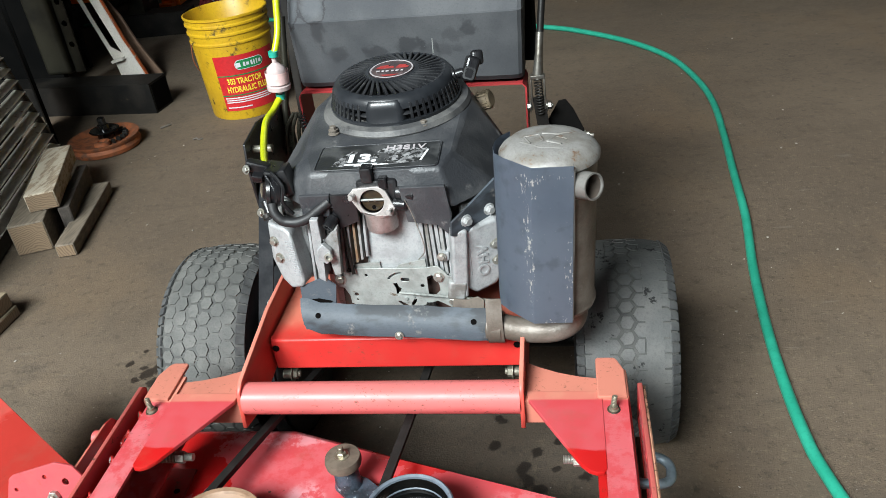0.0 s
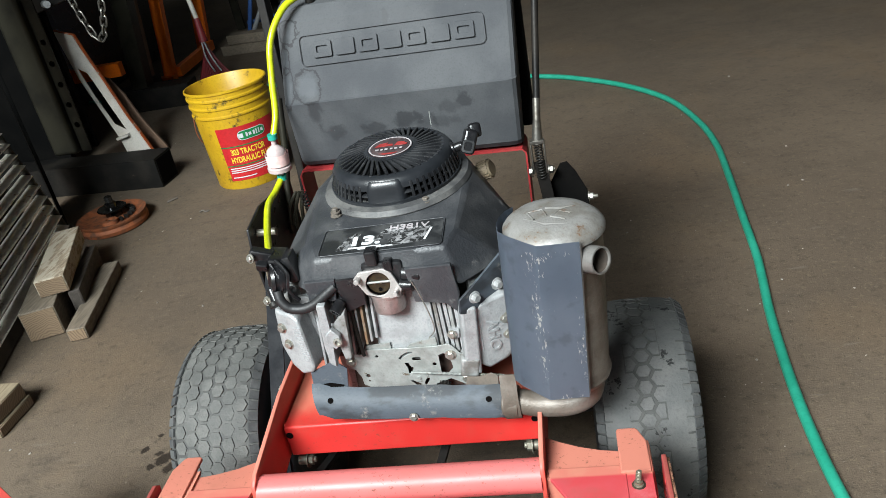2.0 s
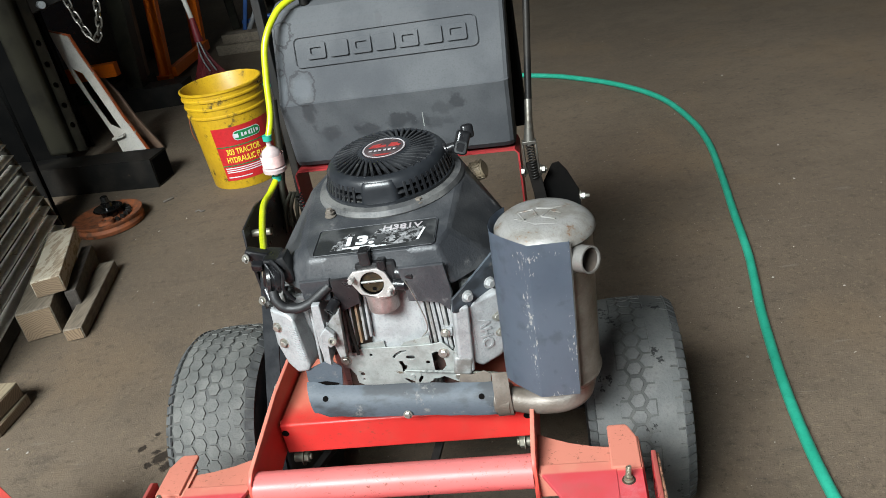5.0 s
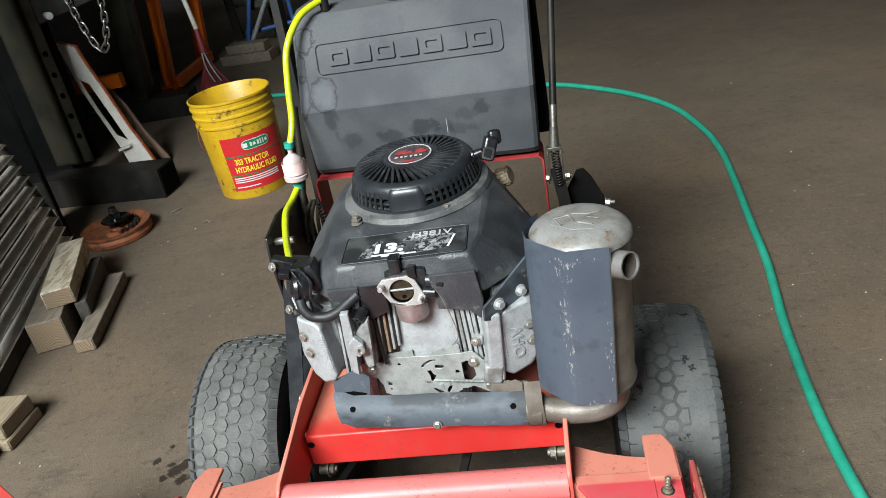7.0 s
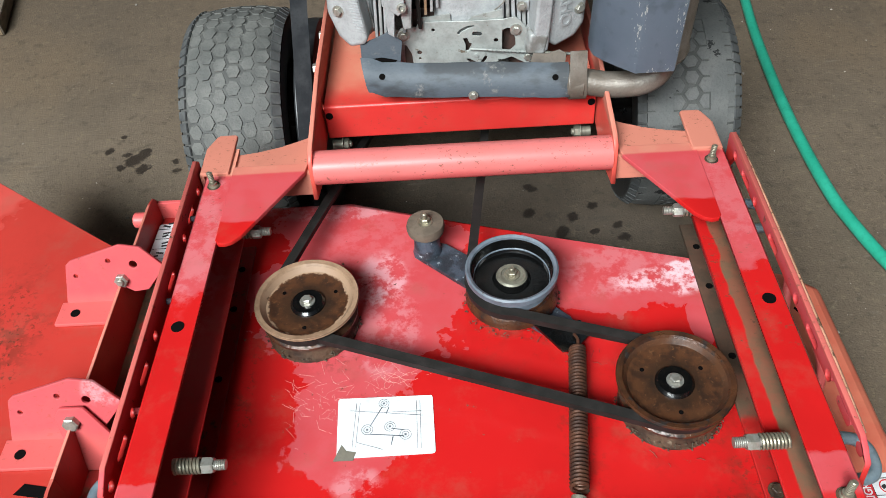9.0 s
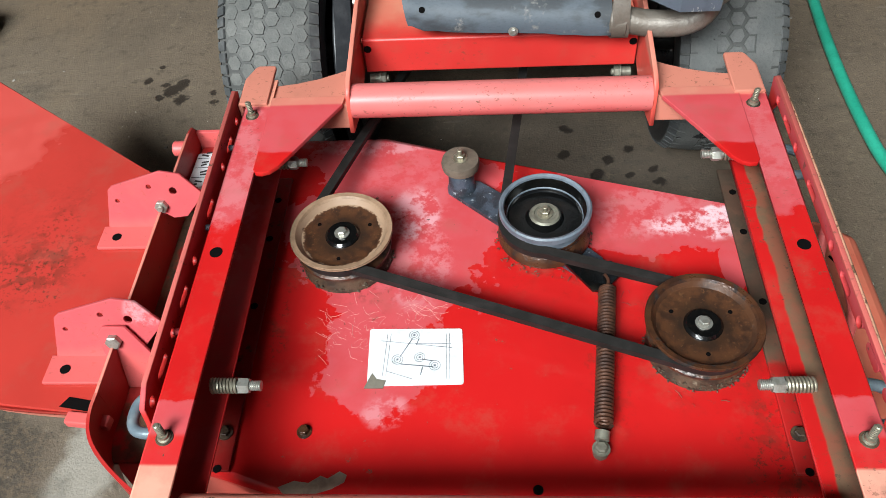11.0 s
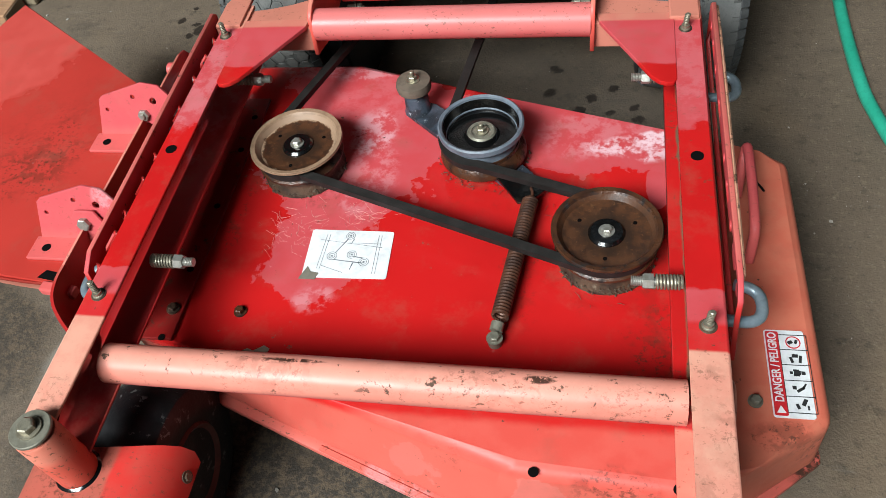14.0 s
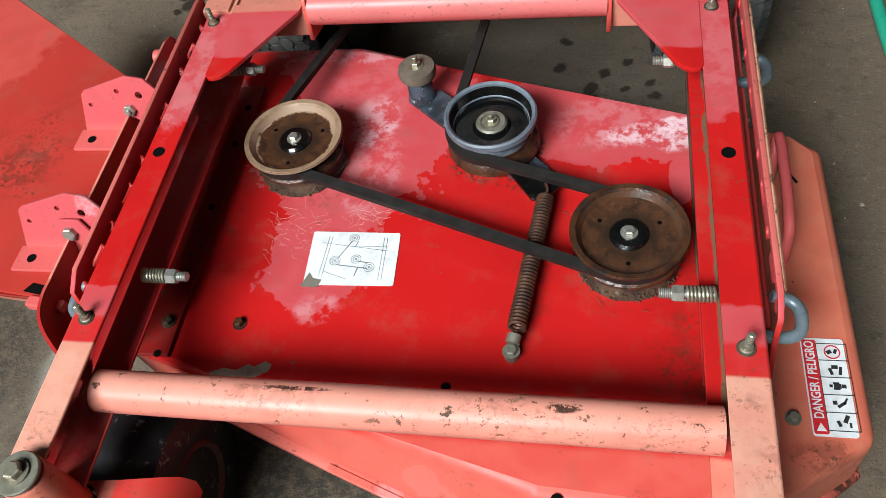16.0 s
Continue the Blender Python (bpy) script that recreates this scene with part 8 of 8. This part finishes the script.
# ---- things on the shop floor ----
hose_pts = [(-2.6, 3.9), (-1.2, 3.62), (-0.3, 3.33), (0.185, 3.081), (0.355, 2.957), (0.531, 2.769), (0.66, 2.544), (0.724, 2.279), (0.743, 2.044), (0.73, 1.763), (0.714, 1.536), (0.70, 1.313), (0.688, 1.202), (0.669, 1.054), (0.657, 0.923), (0.648, 0.79), (0.644, 0.657), (0.646, 0.53), (0.655, 0.44), (0.69, 0.30), (0.77, 0.12), (0.95, -0.15), (1.3, -0.6)]
solid("garden_hose", sweep(B(), spline([(x, y, 0.0108) for x, y in hose_pts], 12), 0.0108, 14), M["hose"], "green rubber hose winding over the concrete floor", "hose")

# bucket
bx0, by0 = -0.990, 2.345
BM = T((bx0, by0, 0)) @ Matrix.Scale(1.04, 4)
bucket = thing("bucket", (bx0, by0, 0), "open yellow plastic bucket with a red label", "bucket")
prof = [(0, 0.004), (0.126, 0.004), (0.130, 0.0), (0.132, 0.004), (0.143, 0.275), (0.148, 0.278), (0.148, 0.284), (0.1435, 0.288), (0.1445, 0.308), (0.1495, 0.311), (0.1495, 0.317), (0.145, 0.321), (0.146, 0.338), (0.151, 0.341), (0.151, 0.347), (0.147, 0.351), (0.1475, 0.362), (0.152, 0.366), (0.152, 0.372), (0.147, 0.374), (0.144, 0.370), (0.128, 0.012), (0, 0.010)]
part("bucket_shell", lathe(B(), prof, BM, 64), M["yellow"], bucket)


def wrap(bm, a0, a1, z0, z1, off, n=16):
    """A patch on the bucket's wall, between two angles and heights."""
    lo, hi = [], []
    for i in range(n + 1):
        a = radians(a0 + (a1 - a0) * i / n)
        for store, z in ((lo, z0), (hi, z1)):
            r = 0.132 + (z - 0.004) * (0.011 / 0.271) + off
            store.append(bm.verts.new(BM @ Vector((r * math.cos(a), r * math.sin(a), z))))
    for i in range(n):
        bm.faces.new((lo[i], lo[i + 1], hi[i + 1], hi[i]))
    return bm


lab2 = part("label", wrap(B(), -102, -2, 0.035, 0.240, 0.0008, 24), M["label_red"], bucket, "red product label")
part("label_line", wrap(B(), -102, -2, 0.166, 0.170, 0.0014, 24), M["label_green"], lab2)
part("label_line", wrap(B(), -102, -2, 0.092, 0.096, 0.0014, 24), M["label_green"], lab2)


def on_bucket(me, a_mid, z):
    for v in me.vertices:
        r0 = 0.132 + (z + v.co.y - 0.004) * (0.011 / 0.271) + 0.0016
        a = radians(a_mid) + v.co.x / 0.139
        v.co = BM @ Vector(((r0 + v.co.z) * math.cos(a), (r0 + v.co.z) * math.sin(a), z + v.co.y))
    return me


def fine_text(text, size, width, bold=0.0):
    me = lettering(text, size, Matrix(), 0.0002, width, bold)
    bm = bmesh.new()
    bm.from_mesh(me)
    bmesh.ops.subdivide_edges(bm, edges=[e for e in bm.edges if e.calc_length() > 0.012], cuts=2)
    bm.to_mesh(me)
    bm.free()
    return me


part("label_text", on_bucket(fine_text("303 TRACTOR", 0.030, 0.130, 0.0008), -62, 0.146), M["label_yellow"], lab2)
part("label_text", on_bucket(fine_text("HYDRAULIC FLUID", 0.030, 0.165, 0.0008), -57, 0.115), M["label_yellow"], lab2)
def badge(w, h, off):
    me = plate("badge", rounded(w, h, h * 0.48, 6), [], 0.0006)
    bm = bmesh.new()
    bm.from_mesh(me)
    bmesh.ops.triangulate(bm, faces=bm.faces)
    bmesh.ops.subdivide_edges(bm, edges=[e for e in bm.edges if e.calc_length() > 0.012], cuts=3)
    for v in bm.verts:
        v.co.z += off
    bm.to_mesh(me)
    bm.free()
    return on_bucket(me, -50, 0.204)


part("maker_badge", badge(0.106, 0.036, 0.0003), M["white"], lab2)
part("maker_badge_centre", badge(0.101, 0.031, 0.0009), M["label_green"], lab2)
for a_, w_, h_ in ((-67, 7, 0.016), (-58, 3, 0.015), (-53, 4, 0.011), (-47, 3, 0.016), (-43, 2, 0.018), (-39, 2, 0.018), (-34, 4, 0.012)):
    part("badge_bar", wrap(B(), a_ - w_ / 2, a_ + w_ / 2, 0.204 - h_ / 2, 0.204 + h_ / 2, 0.0034, 3), M["white"], lab2)
for z in (0.082, 0.074, 0.066, 0.046):
    part("small_print", wrap(B(), -98, -25 if z > 0.05 else -60, z, z + 0.004, 0.0014, 12), M["white"], lab2)
part("wire_handle", sweep(B(), spline([(bx0 - 0.148, by0, 0.315), (bx0 - 0.150, by0 - 0.03, 0.29), (bx0 - 0.165, by0 - 0.02, 0.20), (bx0 - 0.155, by0 + 0.02, 0.13), (bx0 - 0.15, by0 + 0.06, 0.10)], 8), 0.0022, 8), M["rust_disc"], bucket)
part("handle_lug", rod(B(), (bx0 - 0.140, by0, 0.315), (bx0 - 0.162, by0, 0.315), 0.014, segs=16, chamfer=0.002), M["yellow"], bucket)

# rusty disc
dx, dy = -1.434, 2.015
disc = thing("pulley_disc", (dx, dy, 0), "rusty orange pulley disc lying on the floor", "pulley")
D = T((dx, dy, 0))
part("disc_plate", lathe(B(), [(0.110, 0), (0.125, 0.004), (0.128, 0.018), (0.122, 0.030), (0.128, 0.040), (0.128, 0.046), (0.118, 0.046), (0.100, 0.036), (0.05, 0.034), (0, 0.034)], D, 48), M["rust_disc"], disc)
D2 = D @ T((0.004, 0.012, 0))
part("disc_hub", lathe(B(), [(0.030, 0.034), (0.030, 0.060), (0.052, 0.062), (0.054, 0.066), (0.050, 0.070), (0.022, 0.072), (0.020, 0.086), (0.014, 0.088), (0.0135, 0.110), (0.010, 0.113), (0, 0.113)], D2, 32), M["grease"], disc, "black greased hub and stud")
for i in range(5):
    part("stud_thread", lathe(B(), [(0.0135, 0), (0.0150, 0.0015), (0.0135, 0.003)], D2 @ T((0, 0, 0.091 + 0.004 * i)), 18, cap=False), M["dark_steel"], disc)
for i in range(9):
    a = radians(-70 + 17 * i)
    part("hub_tooth", box(B(), (dx + 0.078 * math.cos(a), dy + 0.078 * math.sin(a), 0.042), (0.020, 0.010, 0.014), turn(0, 0, math.degrees(a)), bevel=0.002), M["dark_steel"], disc)
part("disc_collar", lathe(B(), [(0.026, 0), (0.030, 0.004), (0.028, 0.016), (0.014, 0.018), (0.013, 0.002)], T((dx + 0.030, dy - 0.068, 0.035)), 24), M["rust_disc"], disc, "small rusty ring on the disc")


# timber
def beam(name, a, b, w, h, z0, mat, label, tilt=0):
    a, b = Vector(a), Vector(b)
    d = b - a
    bm = box(B(), (0, 0, 0), (w, d.length, h), bevel=0.004)
    bmesh.ops.transform(bm, matrix=T(((a.x + b.x) / 2, (a.y + b.y) / 2, z0 + h / 2)) @ turn(0, tilt, math.degrees(math.atan2(d.y, d.x)) - 90), verts=bm.verts)
    ob = solid(name, bm, M[mat], label, "timber", "timber offcuts")
    dn = d.normalized()
    end = box(B(), (0, 0, 0), (w - 0.008, 0.002, h - 0.008))
    bmesh.ops.transform(end, matrix=T((a.x - dn.x * 0.0008, a.y - dn.y * 0.0008, z0 + h / 2)) @ turn(0, tilt, math.degrees(math.atan2(d.y, d.x)) - 90), verts=end.verts)
    part("end_grain", end, M["wood_dark" if mat == "wood_dark" else "wood_end"], ob)
    return ob


beam("timber_block", (-1.262, 1.255), (-1.42, 1.66), 0.10, 0.095, 0.0, "wood_grey", "grey weathered timber post offcut on the floor")
beam("timber_block", (-1.205, 1.36), (-1.31, 1.66), 0.035, 0.09, 0.0, "wood_dark", "blackened split timber offcut")
beam("timber_plank", (-1.145, 1.225), (-1.240, 1.625), 0.055, 0.040, 0.0, "wood_grey", "narrow weathered plank on the floor")
beam("timber_block", (-1.245, 1.335), (-1.385, 1.68), 0.085, 0.055, 0.0955, "wood_peel", "pale timber block with peeling paint stacked on another")
beam("timber_block", (-1.128, 0.886), (-1.56, 0.905), 0.118, 0.042, 0.030, "wood_pale", "short pale timber block with end grain showing")
beam("timber_plank", (-1.122, 0.884), (-1.56, 0.905), 0.130, 0.030, 0.0, "wood_pale", "pale plank under a timber block")
beam("timber_block", (-1.150, 0.772), (-1.50, 0.760), 0.085, 0.034, 0.0, "wood_red", "low reddish timber block on the floor")

# leaning louvred panel
lp = thing("louvre_panel", (-1.57, 1.94, 0), "pale metal louvred panel leaning at the side", "louvre")
p0, p1 = Vector((-1.31, 1.04, 0.0)), Vector((-1.595, 1.985, 0.0))
ex = (p1 - p0).normalized()
back = Vector((-ex.y, ex.x, 0))
lean = radians(12)
eu = (back * math.sin(lean) + Vector((0, 0, math.cos(lean)))).normalized()
en = ex.cross(eu)
p0 = p0 - ex * 0.06
LM = Matrix((ex, eu, en)).transposed().to_4x4()
LM.translation = p0
W = (p1 - p0).length
for c, s in (((W - 0.008, 0.31, -0.012), (0.016, 0.62, 0.03)), ((0.02, 0.31, 0), (0.04, 0.62, 0.03)), ((W / 2, 0.02, 0), (W, 0.04, 0.03)), ((W / 2, 0.60, 0), (W, 0.04, 0.03))):
    bm = box(B(), c, s, bevel=0.003)
    bmesh.ops.transform(bm, matrix=LM, verts=bm.verts)
    part("panel_frame", bm, M["frame_steel"], lp)
# added dark sheet that stands in for the shade between the slats
bm = box(B(), (W / 2, 0.31, -0.10), (W - 0.02, 0.60, 0.004))
bm.transform(LM)
part("slat_backing", bm, M["dark_steel"], lp)
for i in range(13):
    bm = box(B(), (W / 2, 0.05 + 0.0435 * i, 0.0), (W - 0.05, 0.040, 0.003), turn(-62), bevel=0.0008)
    bmesh.ops.transform(bm, matrix=LM, verts=bm.verts)
    part("louvre", bm, M["louvre"], lp)

# dark press frame with its foot
press = thing("press_frame", (-1.85, 2.45, 0), "dark grimy steel press frame standing on the floor", "machine frame")


def tube_box(a, b, w, h, mat, name, parent, up=(0, 0, 1), bevel=0.004):
    a, b = Vector(a), Vector(b)
    return part(name, sweep(B(), [a, b], 0, section=[(-w / 2, -h / 2), (w / 2, -h / 2), (w / 2, h / 2), (-w / 2, h / 2)], up=up), M[mat], parent)


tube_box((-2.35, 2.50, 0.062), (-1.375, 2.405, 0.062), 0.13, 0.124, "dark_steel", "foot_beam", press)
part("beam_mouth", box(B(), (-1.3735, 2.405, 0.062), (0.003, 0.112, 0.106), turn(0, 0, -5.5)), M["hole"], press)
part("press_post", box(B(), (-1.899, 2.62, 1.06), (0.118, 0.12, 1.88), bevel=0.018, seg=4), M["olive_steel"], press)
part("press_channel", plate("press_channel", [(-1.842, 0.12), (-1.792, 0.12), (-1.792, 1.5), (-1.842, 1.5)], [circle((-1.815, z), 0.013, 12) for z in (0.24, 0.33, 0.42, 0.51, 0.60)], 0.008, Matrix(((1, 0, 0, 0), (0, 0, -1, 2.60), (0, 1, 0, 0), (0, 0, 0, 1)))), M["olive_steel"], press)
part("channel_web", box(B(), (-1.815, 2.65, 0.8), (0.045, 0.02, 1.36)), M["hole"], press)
part("press_table", prism(B(), [(-1.86, 0.700), (-1.40, 0.800), (-1.40, 0.93), (-1.86, 0.93)], -0.04, 0.04, Matrix(((1, 0, 0, 0), (0, 0, -1, 2.64), (0, 1, 0, 0), (0, 0, 0, 1))), bevel=0.004), M["dark_steel"], press)
part("press_pin", rod(B(), (-1.745, 2.60, 0.745), (-1.690, 2.53, 0.750), 0.015, segs=14, chamfer=0.002), M["alu"], press)
# added sheet; its black is the deep shade left of the post
part("shade_sheet", box(B(), (-2.5, 2.75, 0.9), (1.0, 0.03, 1.8)), M["sheet_black"], press)
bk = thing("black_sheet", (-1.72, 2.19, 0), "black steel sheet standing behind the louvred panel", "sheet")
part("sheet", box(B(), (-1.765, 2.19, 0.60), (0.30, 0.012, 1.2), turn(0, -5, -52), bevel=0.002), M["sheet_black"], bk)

# leaning machine panel
mp = thing("machine_panel", (-1.65, 2.72, 0), "cream sheet-metal panel with orange edges leaning on the press", "panel")
outl = [(-1.690, 0.0), (-1.572, 0.0), (-1.585, 0.047), (-1.626, 0.150), (-1.650, 0.203), (-1.712, 0.385), (-1.757, 0.507), (-1.781, 0.584), (-1.865, 0.614), (-1.854, 0.585), (-1.815, 0.402), (-1.716, 0.120)]
PX = Matrix(((1, 0, 0, 0), (0, 0.10, -1, 2.70), (0, 1, 0.10, 0), (0, 0, 0, 1)))
part("panel_sheet", plate("panel_sheet", outl, [[(-1.806, 0.445), (-1.768, 0.421), (-1.691, 0.207), (-1.672, 0.156), (-1.718, 0.185), (-1.766, 0.313)]], 0.006, PX, 0.001), M["cream"], mp)
edge = [(-1.570, 0.0), (-1.583, 0.047), (-1.624, 0.150), (-1.648, 0.203), (-1.710, 0.385), (-1.755, 0.507), (-1.779, 0.586), (-1.866, 0.617)]
part("panel_flange", sweep(B(), [PX @ Vector((x, z, -0.012)) for x, z in edge], 0, section=[(-0.002, -0.008), (0.003, -0.008), (0.003, 0.006), (-0.002, 0.006)], up=(0, 1, 0)), M["orange_edge"], mp)
part("panel_foot", box(B(), (-1.69, 2.70, 0.128), (0.06, 0.03, 0.012), turn(0, -12), bevel=0.002), M["cream"], mp)
bd = thing("brown_board", (-1.62, 2.86, 0), "rounded brown board leaning behind the panel", "board")
part("board_sheet", plate("board_sheet", [(-1.65, 0.0), (-1.560, 0.0), (-1.572, 0.03), (-1.606, 0.085), (-1.650, 0.165), (-1.700, 0.287), (-1.746, 0.357), (-1.776, 0.370), (-1.74, 0.20)], [], 0.016, Matrix(((1, 0, 0, 0), (0, 0.10, -1, 2.82), (0, 1, 0.10, 0), (0, 0, 0, 1))), 0.003), M["brown_board"], bd)

# hanging chain
ch = thing("chain", (-1.80, 2.85, 0.6), "steel chain hanging in a loop from the press", "chain")
c_pts = spline([(-1.645, 2.585, 0.92), (-1.632, 2.585, 0.84), (-1.608, 2.585, 0.70), (-1.580, 2.585, 0.605), (-1.555, 2.585, 0.580), (-1.528, 2.585, 0.610), (-1.500, 2.585, 0.70), (-1.485, 2.585, 0.80), (-1.478, 2.585, 0.92)], 40)
acc, last = 0.0, c_pts[0]
links = []
for p in c_pts[1:]:
    acc += (p - last).length
    if acc > 0.030:
        links.append((p, (p - last).normalized()))
        acc = 0.0
    last = p
for i, (p, d) in enumerate(links):
    m = T(p) @ d.to_track_quat("Y", "Z").to_matrix().to_4x4() @ turn(0, 90 * (i % 2), 0)
    ring = [m @ Vector((x, y, 0)) for x, y in rounded(0.024, 0.046, 0.0115, 4)]
    part("link", sweep(B(), ring, 0.0042, 6, closed=True), M["chain"], ch)

# background stand of posts, orange shelving, rake, plank, blue stand
bp = thing("steel_stand", (-1.95, 3.62, 0), "dark steel stand with perforated posts", "stand")
tube_box((-2.25, 3.60, 0.06), (-1.74, 3.62, 0.06), 0.14, 0.12, "dark_steel", "stand_foot", bp)
tube_box((-2.03, 3.62, 0.10), (-1.89, 3.66, 1.5), 0.09, 0.08, "olive_steel", "stand_post", bp, up=(0, 1, 0))
tube_box((-2.13, 3.90, 0.10), (-1.975, 3.90, 1.5), 0.06, 0.05, "brown_board", "stand_post", bp, up=(0, 1, 0))
tube_box((-2.13, 3.66, 0.055), (-2.13, 3.96, 0.055), 0.09, 0.11, "dark_steel", "stand_foot", bp)
tube_box((-2.9, 3.42, 0.27), (-2.02, 3.46, 0.27), 0.05, 0.07, "orange", "orange_bar", bp)
sh = thing("orange_rack", (-2.05, 4.1, 0), "bright orange steel rack frame", "rack")
tube_box((-2.095, 4.10, 0.03), (-1.88, 4.10, 1.6), 0.066, 0.05, "orange", "rack_upright", sh, up=(0, 1, 0))
tube_box((-2.155, 4.06, 0.028), (-2.045, 4.06, 0.028), 0.06, 0.056, "orange", "rack_foot", sh)
tube_box((-2.05, 4.12, 0.06), (-2.09, 4.80, 0.06), 0.04, 0.06, "orange", "rack_foot", sh)
tube_box((-2.155, 4.82, 0.03), (-1.95, 4.85, 1.6), 0.085, 0.05, "orange", "rack_upright", sh, up=(0, 1, 0))
rk = thing("rake", (-1.8, 4.0, 0), "maroon leaf rake leaning with its head on the floor", "rake")
hd, tp = Vector((-1.772, 4.0, 0.235)), Vector((-1.782, 4.02, 0.37))
part("rake_handle", rod(B(), tp, (-1.93, 4.12, 1.4), 0.014, segs=12), M["cream"], rk)
part("rake_socket", rod(B(), hd, tp, 0.026, 0.016, segs=12), M["rake"], rk)
for i in range(17):
    u = (i - 8) / 8
    part("tine", sweep(B(), spline([tuple(hd), (-1.762 + 0.045 * u, 3.985, 0.12), (-1.735 + 0.12 * u, 3.95, 0.005)], 4), 0.0065, 6), M["rake"], rk)
for e in (-1, 1):
    part("rake_brace", sweep(B(), spline([tuple(tp + Vector((0, -0.02, -0.08))), (-1.752 + 0.016 * e, 3.955, 0.16), (-1.712 + 0.020 * e, 3.935, 0.07)], 6), 0.005, 8), M["alu"], rk)
beam("timber_plank", (-1.59, 4.66), (-1.95, 4.70), 0.14, 0.065, 0.0, "wood_grey", "rough plank lying far back on the floor")
beam("timber_plank", (-1.62, 4.66), (-1.90, 4.70), 0.10, 0.06, 0.0655, "wood_grey", "rough plank stacked on another plank")
bs = thing("blue_stand", (-1.8, 5.1, 0), "blue and silver tubular stand far back", "stand")
for a, b, mm in (((-1.91, 5.1, 0.0), (-1.42, 5.14, 0.75), "alu"), ((-1.93, 5.12, 0.0), (-1.70, 5.14, 0.75), "blue"), ((-1.60, 5.3, 0.0), (-1.62, 5.3, 0.75), "blue"), ((-1.93, 5.16, 0.10), (-1.58, 5.2, 0.12), "blue")):
    part("stand_leg", rod(B(), a, b, 0.016, segs=12), M[mm], bs)
part("stand_wheel", lathe(B(), [(0.10, -0.02), (0.125, -0.012), (0.125, 0.012), (0.10, 0.02)], T((-1.80, 5.25, 0.35)) @ turn(80, 0, 20), 28), M["olive_steel"], bs)
ld = thing("ladder", (-2.0, 5.4, 0), "grey step ladder standing far back", "ladder")
for x in (-2.12, -1.80):
    part("stile", sweep(B(), [(x, 5.5, 0.0), (x - 0.12, 5.7, 1.8)], 0, section=[(-0.03, -0.015), (0.03, -0.015), (0.03, 0.015), (-0.03, 0.015)], up=(0, 1, 0)), M["olive_steel"], ld)
for i in range(5):
    part("rung", box(B(), (-1.98 - 0.02 * i, 5.53 + 0.035 * i, 0.25 + 0.3 * i), (0.32, 0.06, 0.025)), M["olive_steel"], ld)
# assumed box, added to keep the corner behind the press dark
cb = thing("dark_filler", (-3.1, 3.6, 0), "assumed black box filling the dark corner", "cabinet")
part("filler_box", box(B(), (-3.1, 3.9, 0.55), (1.1, 2.6, 1.1), bevel=0.02), M["black"], cb)


# grit and chips strewn over the concrete
random.seed(21)
bm = B()
for i in range(320):
    x, y = random.uniform(-1.6, 2.2), random.uniform(-0.9, 3.6)
    r = random.choice((0.0012, 0.0015, 0.002, 0.0028))
    m = T((x, y, r * 0.35)) @ turn(random.uniform(-20, 20), random.uniform(-20, 20), random.uniform(0, 360))
    k = [random.uniform(0.6, 1.6) for _ in range(5)]
    prism(bm, [(r * k[j] * math.cos(j * 1.2566), r * k[j] * math.sin(j * 1.2566)) for j in range(5)], -r * 0.35, r * 0.35, m)
solid("floor_debris", bm, M["grit"], "fine grit and pale chips scattered on the concrete floor", "debris", kind="stuff")


def curl(name, p, pts, r, mat, label):
    tagged(part(name, sweep(B(), spline([(p[0] + a, p[1] + b, c) for a, b, c in pts], 5), r, 6), M[mat], None), label, "debris")


curl("paper_scrap", (-1.08, 2.03), [(-0.018, 0, 0.003), (-0.006, 0.008, 0.005), (0.006, -0.004, 0.004), (0.018, 0.005, 0.003)], 0.003, "grit", "crumpled pale paper scrap on the floor")
curl("paper_scrap", (-1.27, 2.18), [(-0.018, -0.012, 0.003), (0.0, 0.0, 0.005), (0.012, 0.018, 0.003)], 0.004, "grit", "small grey clod of dirt on the floor")
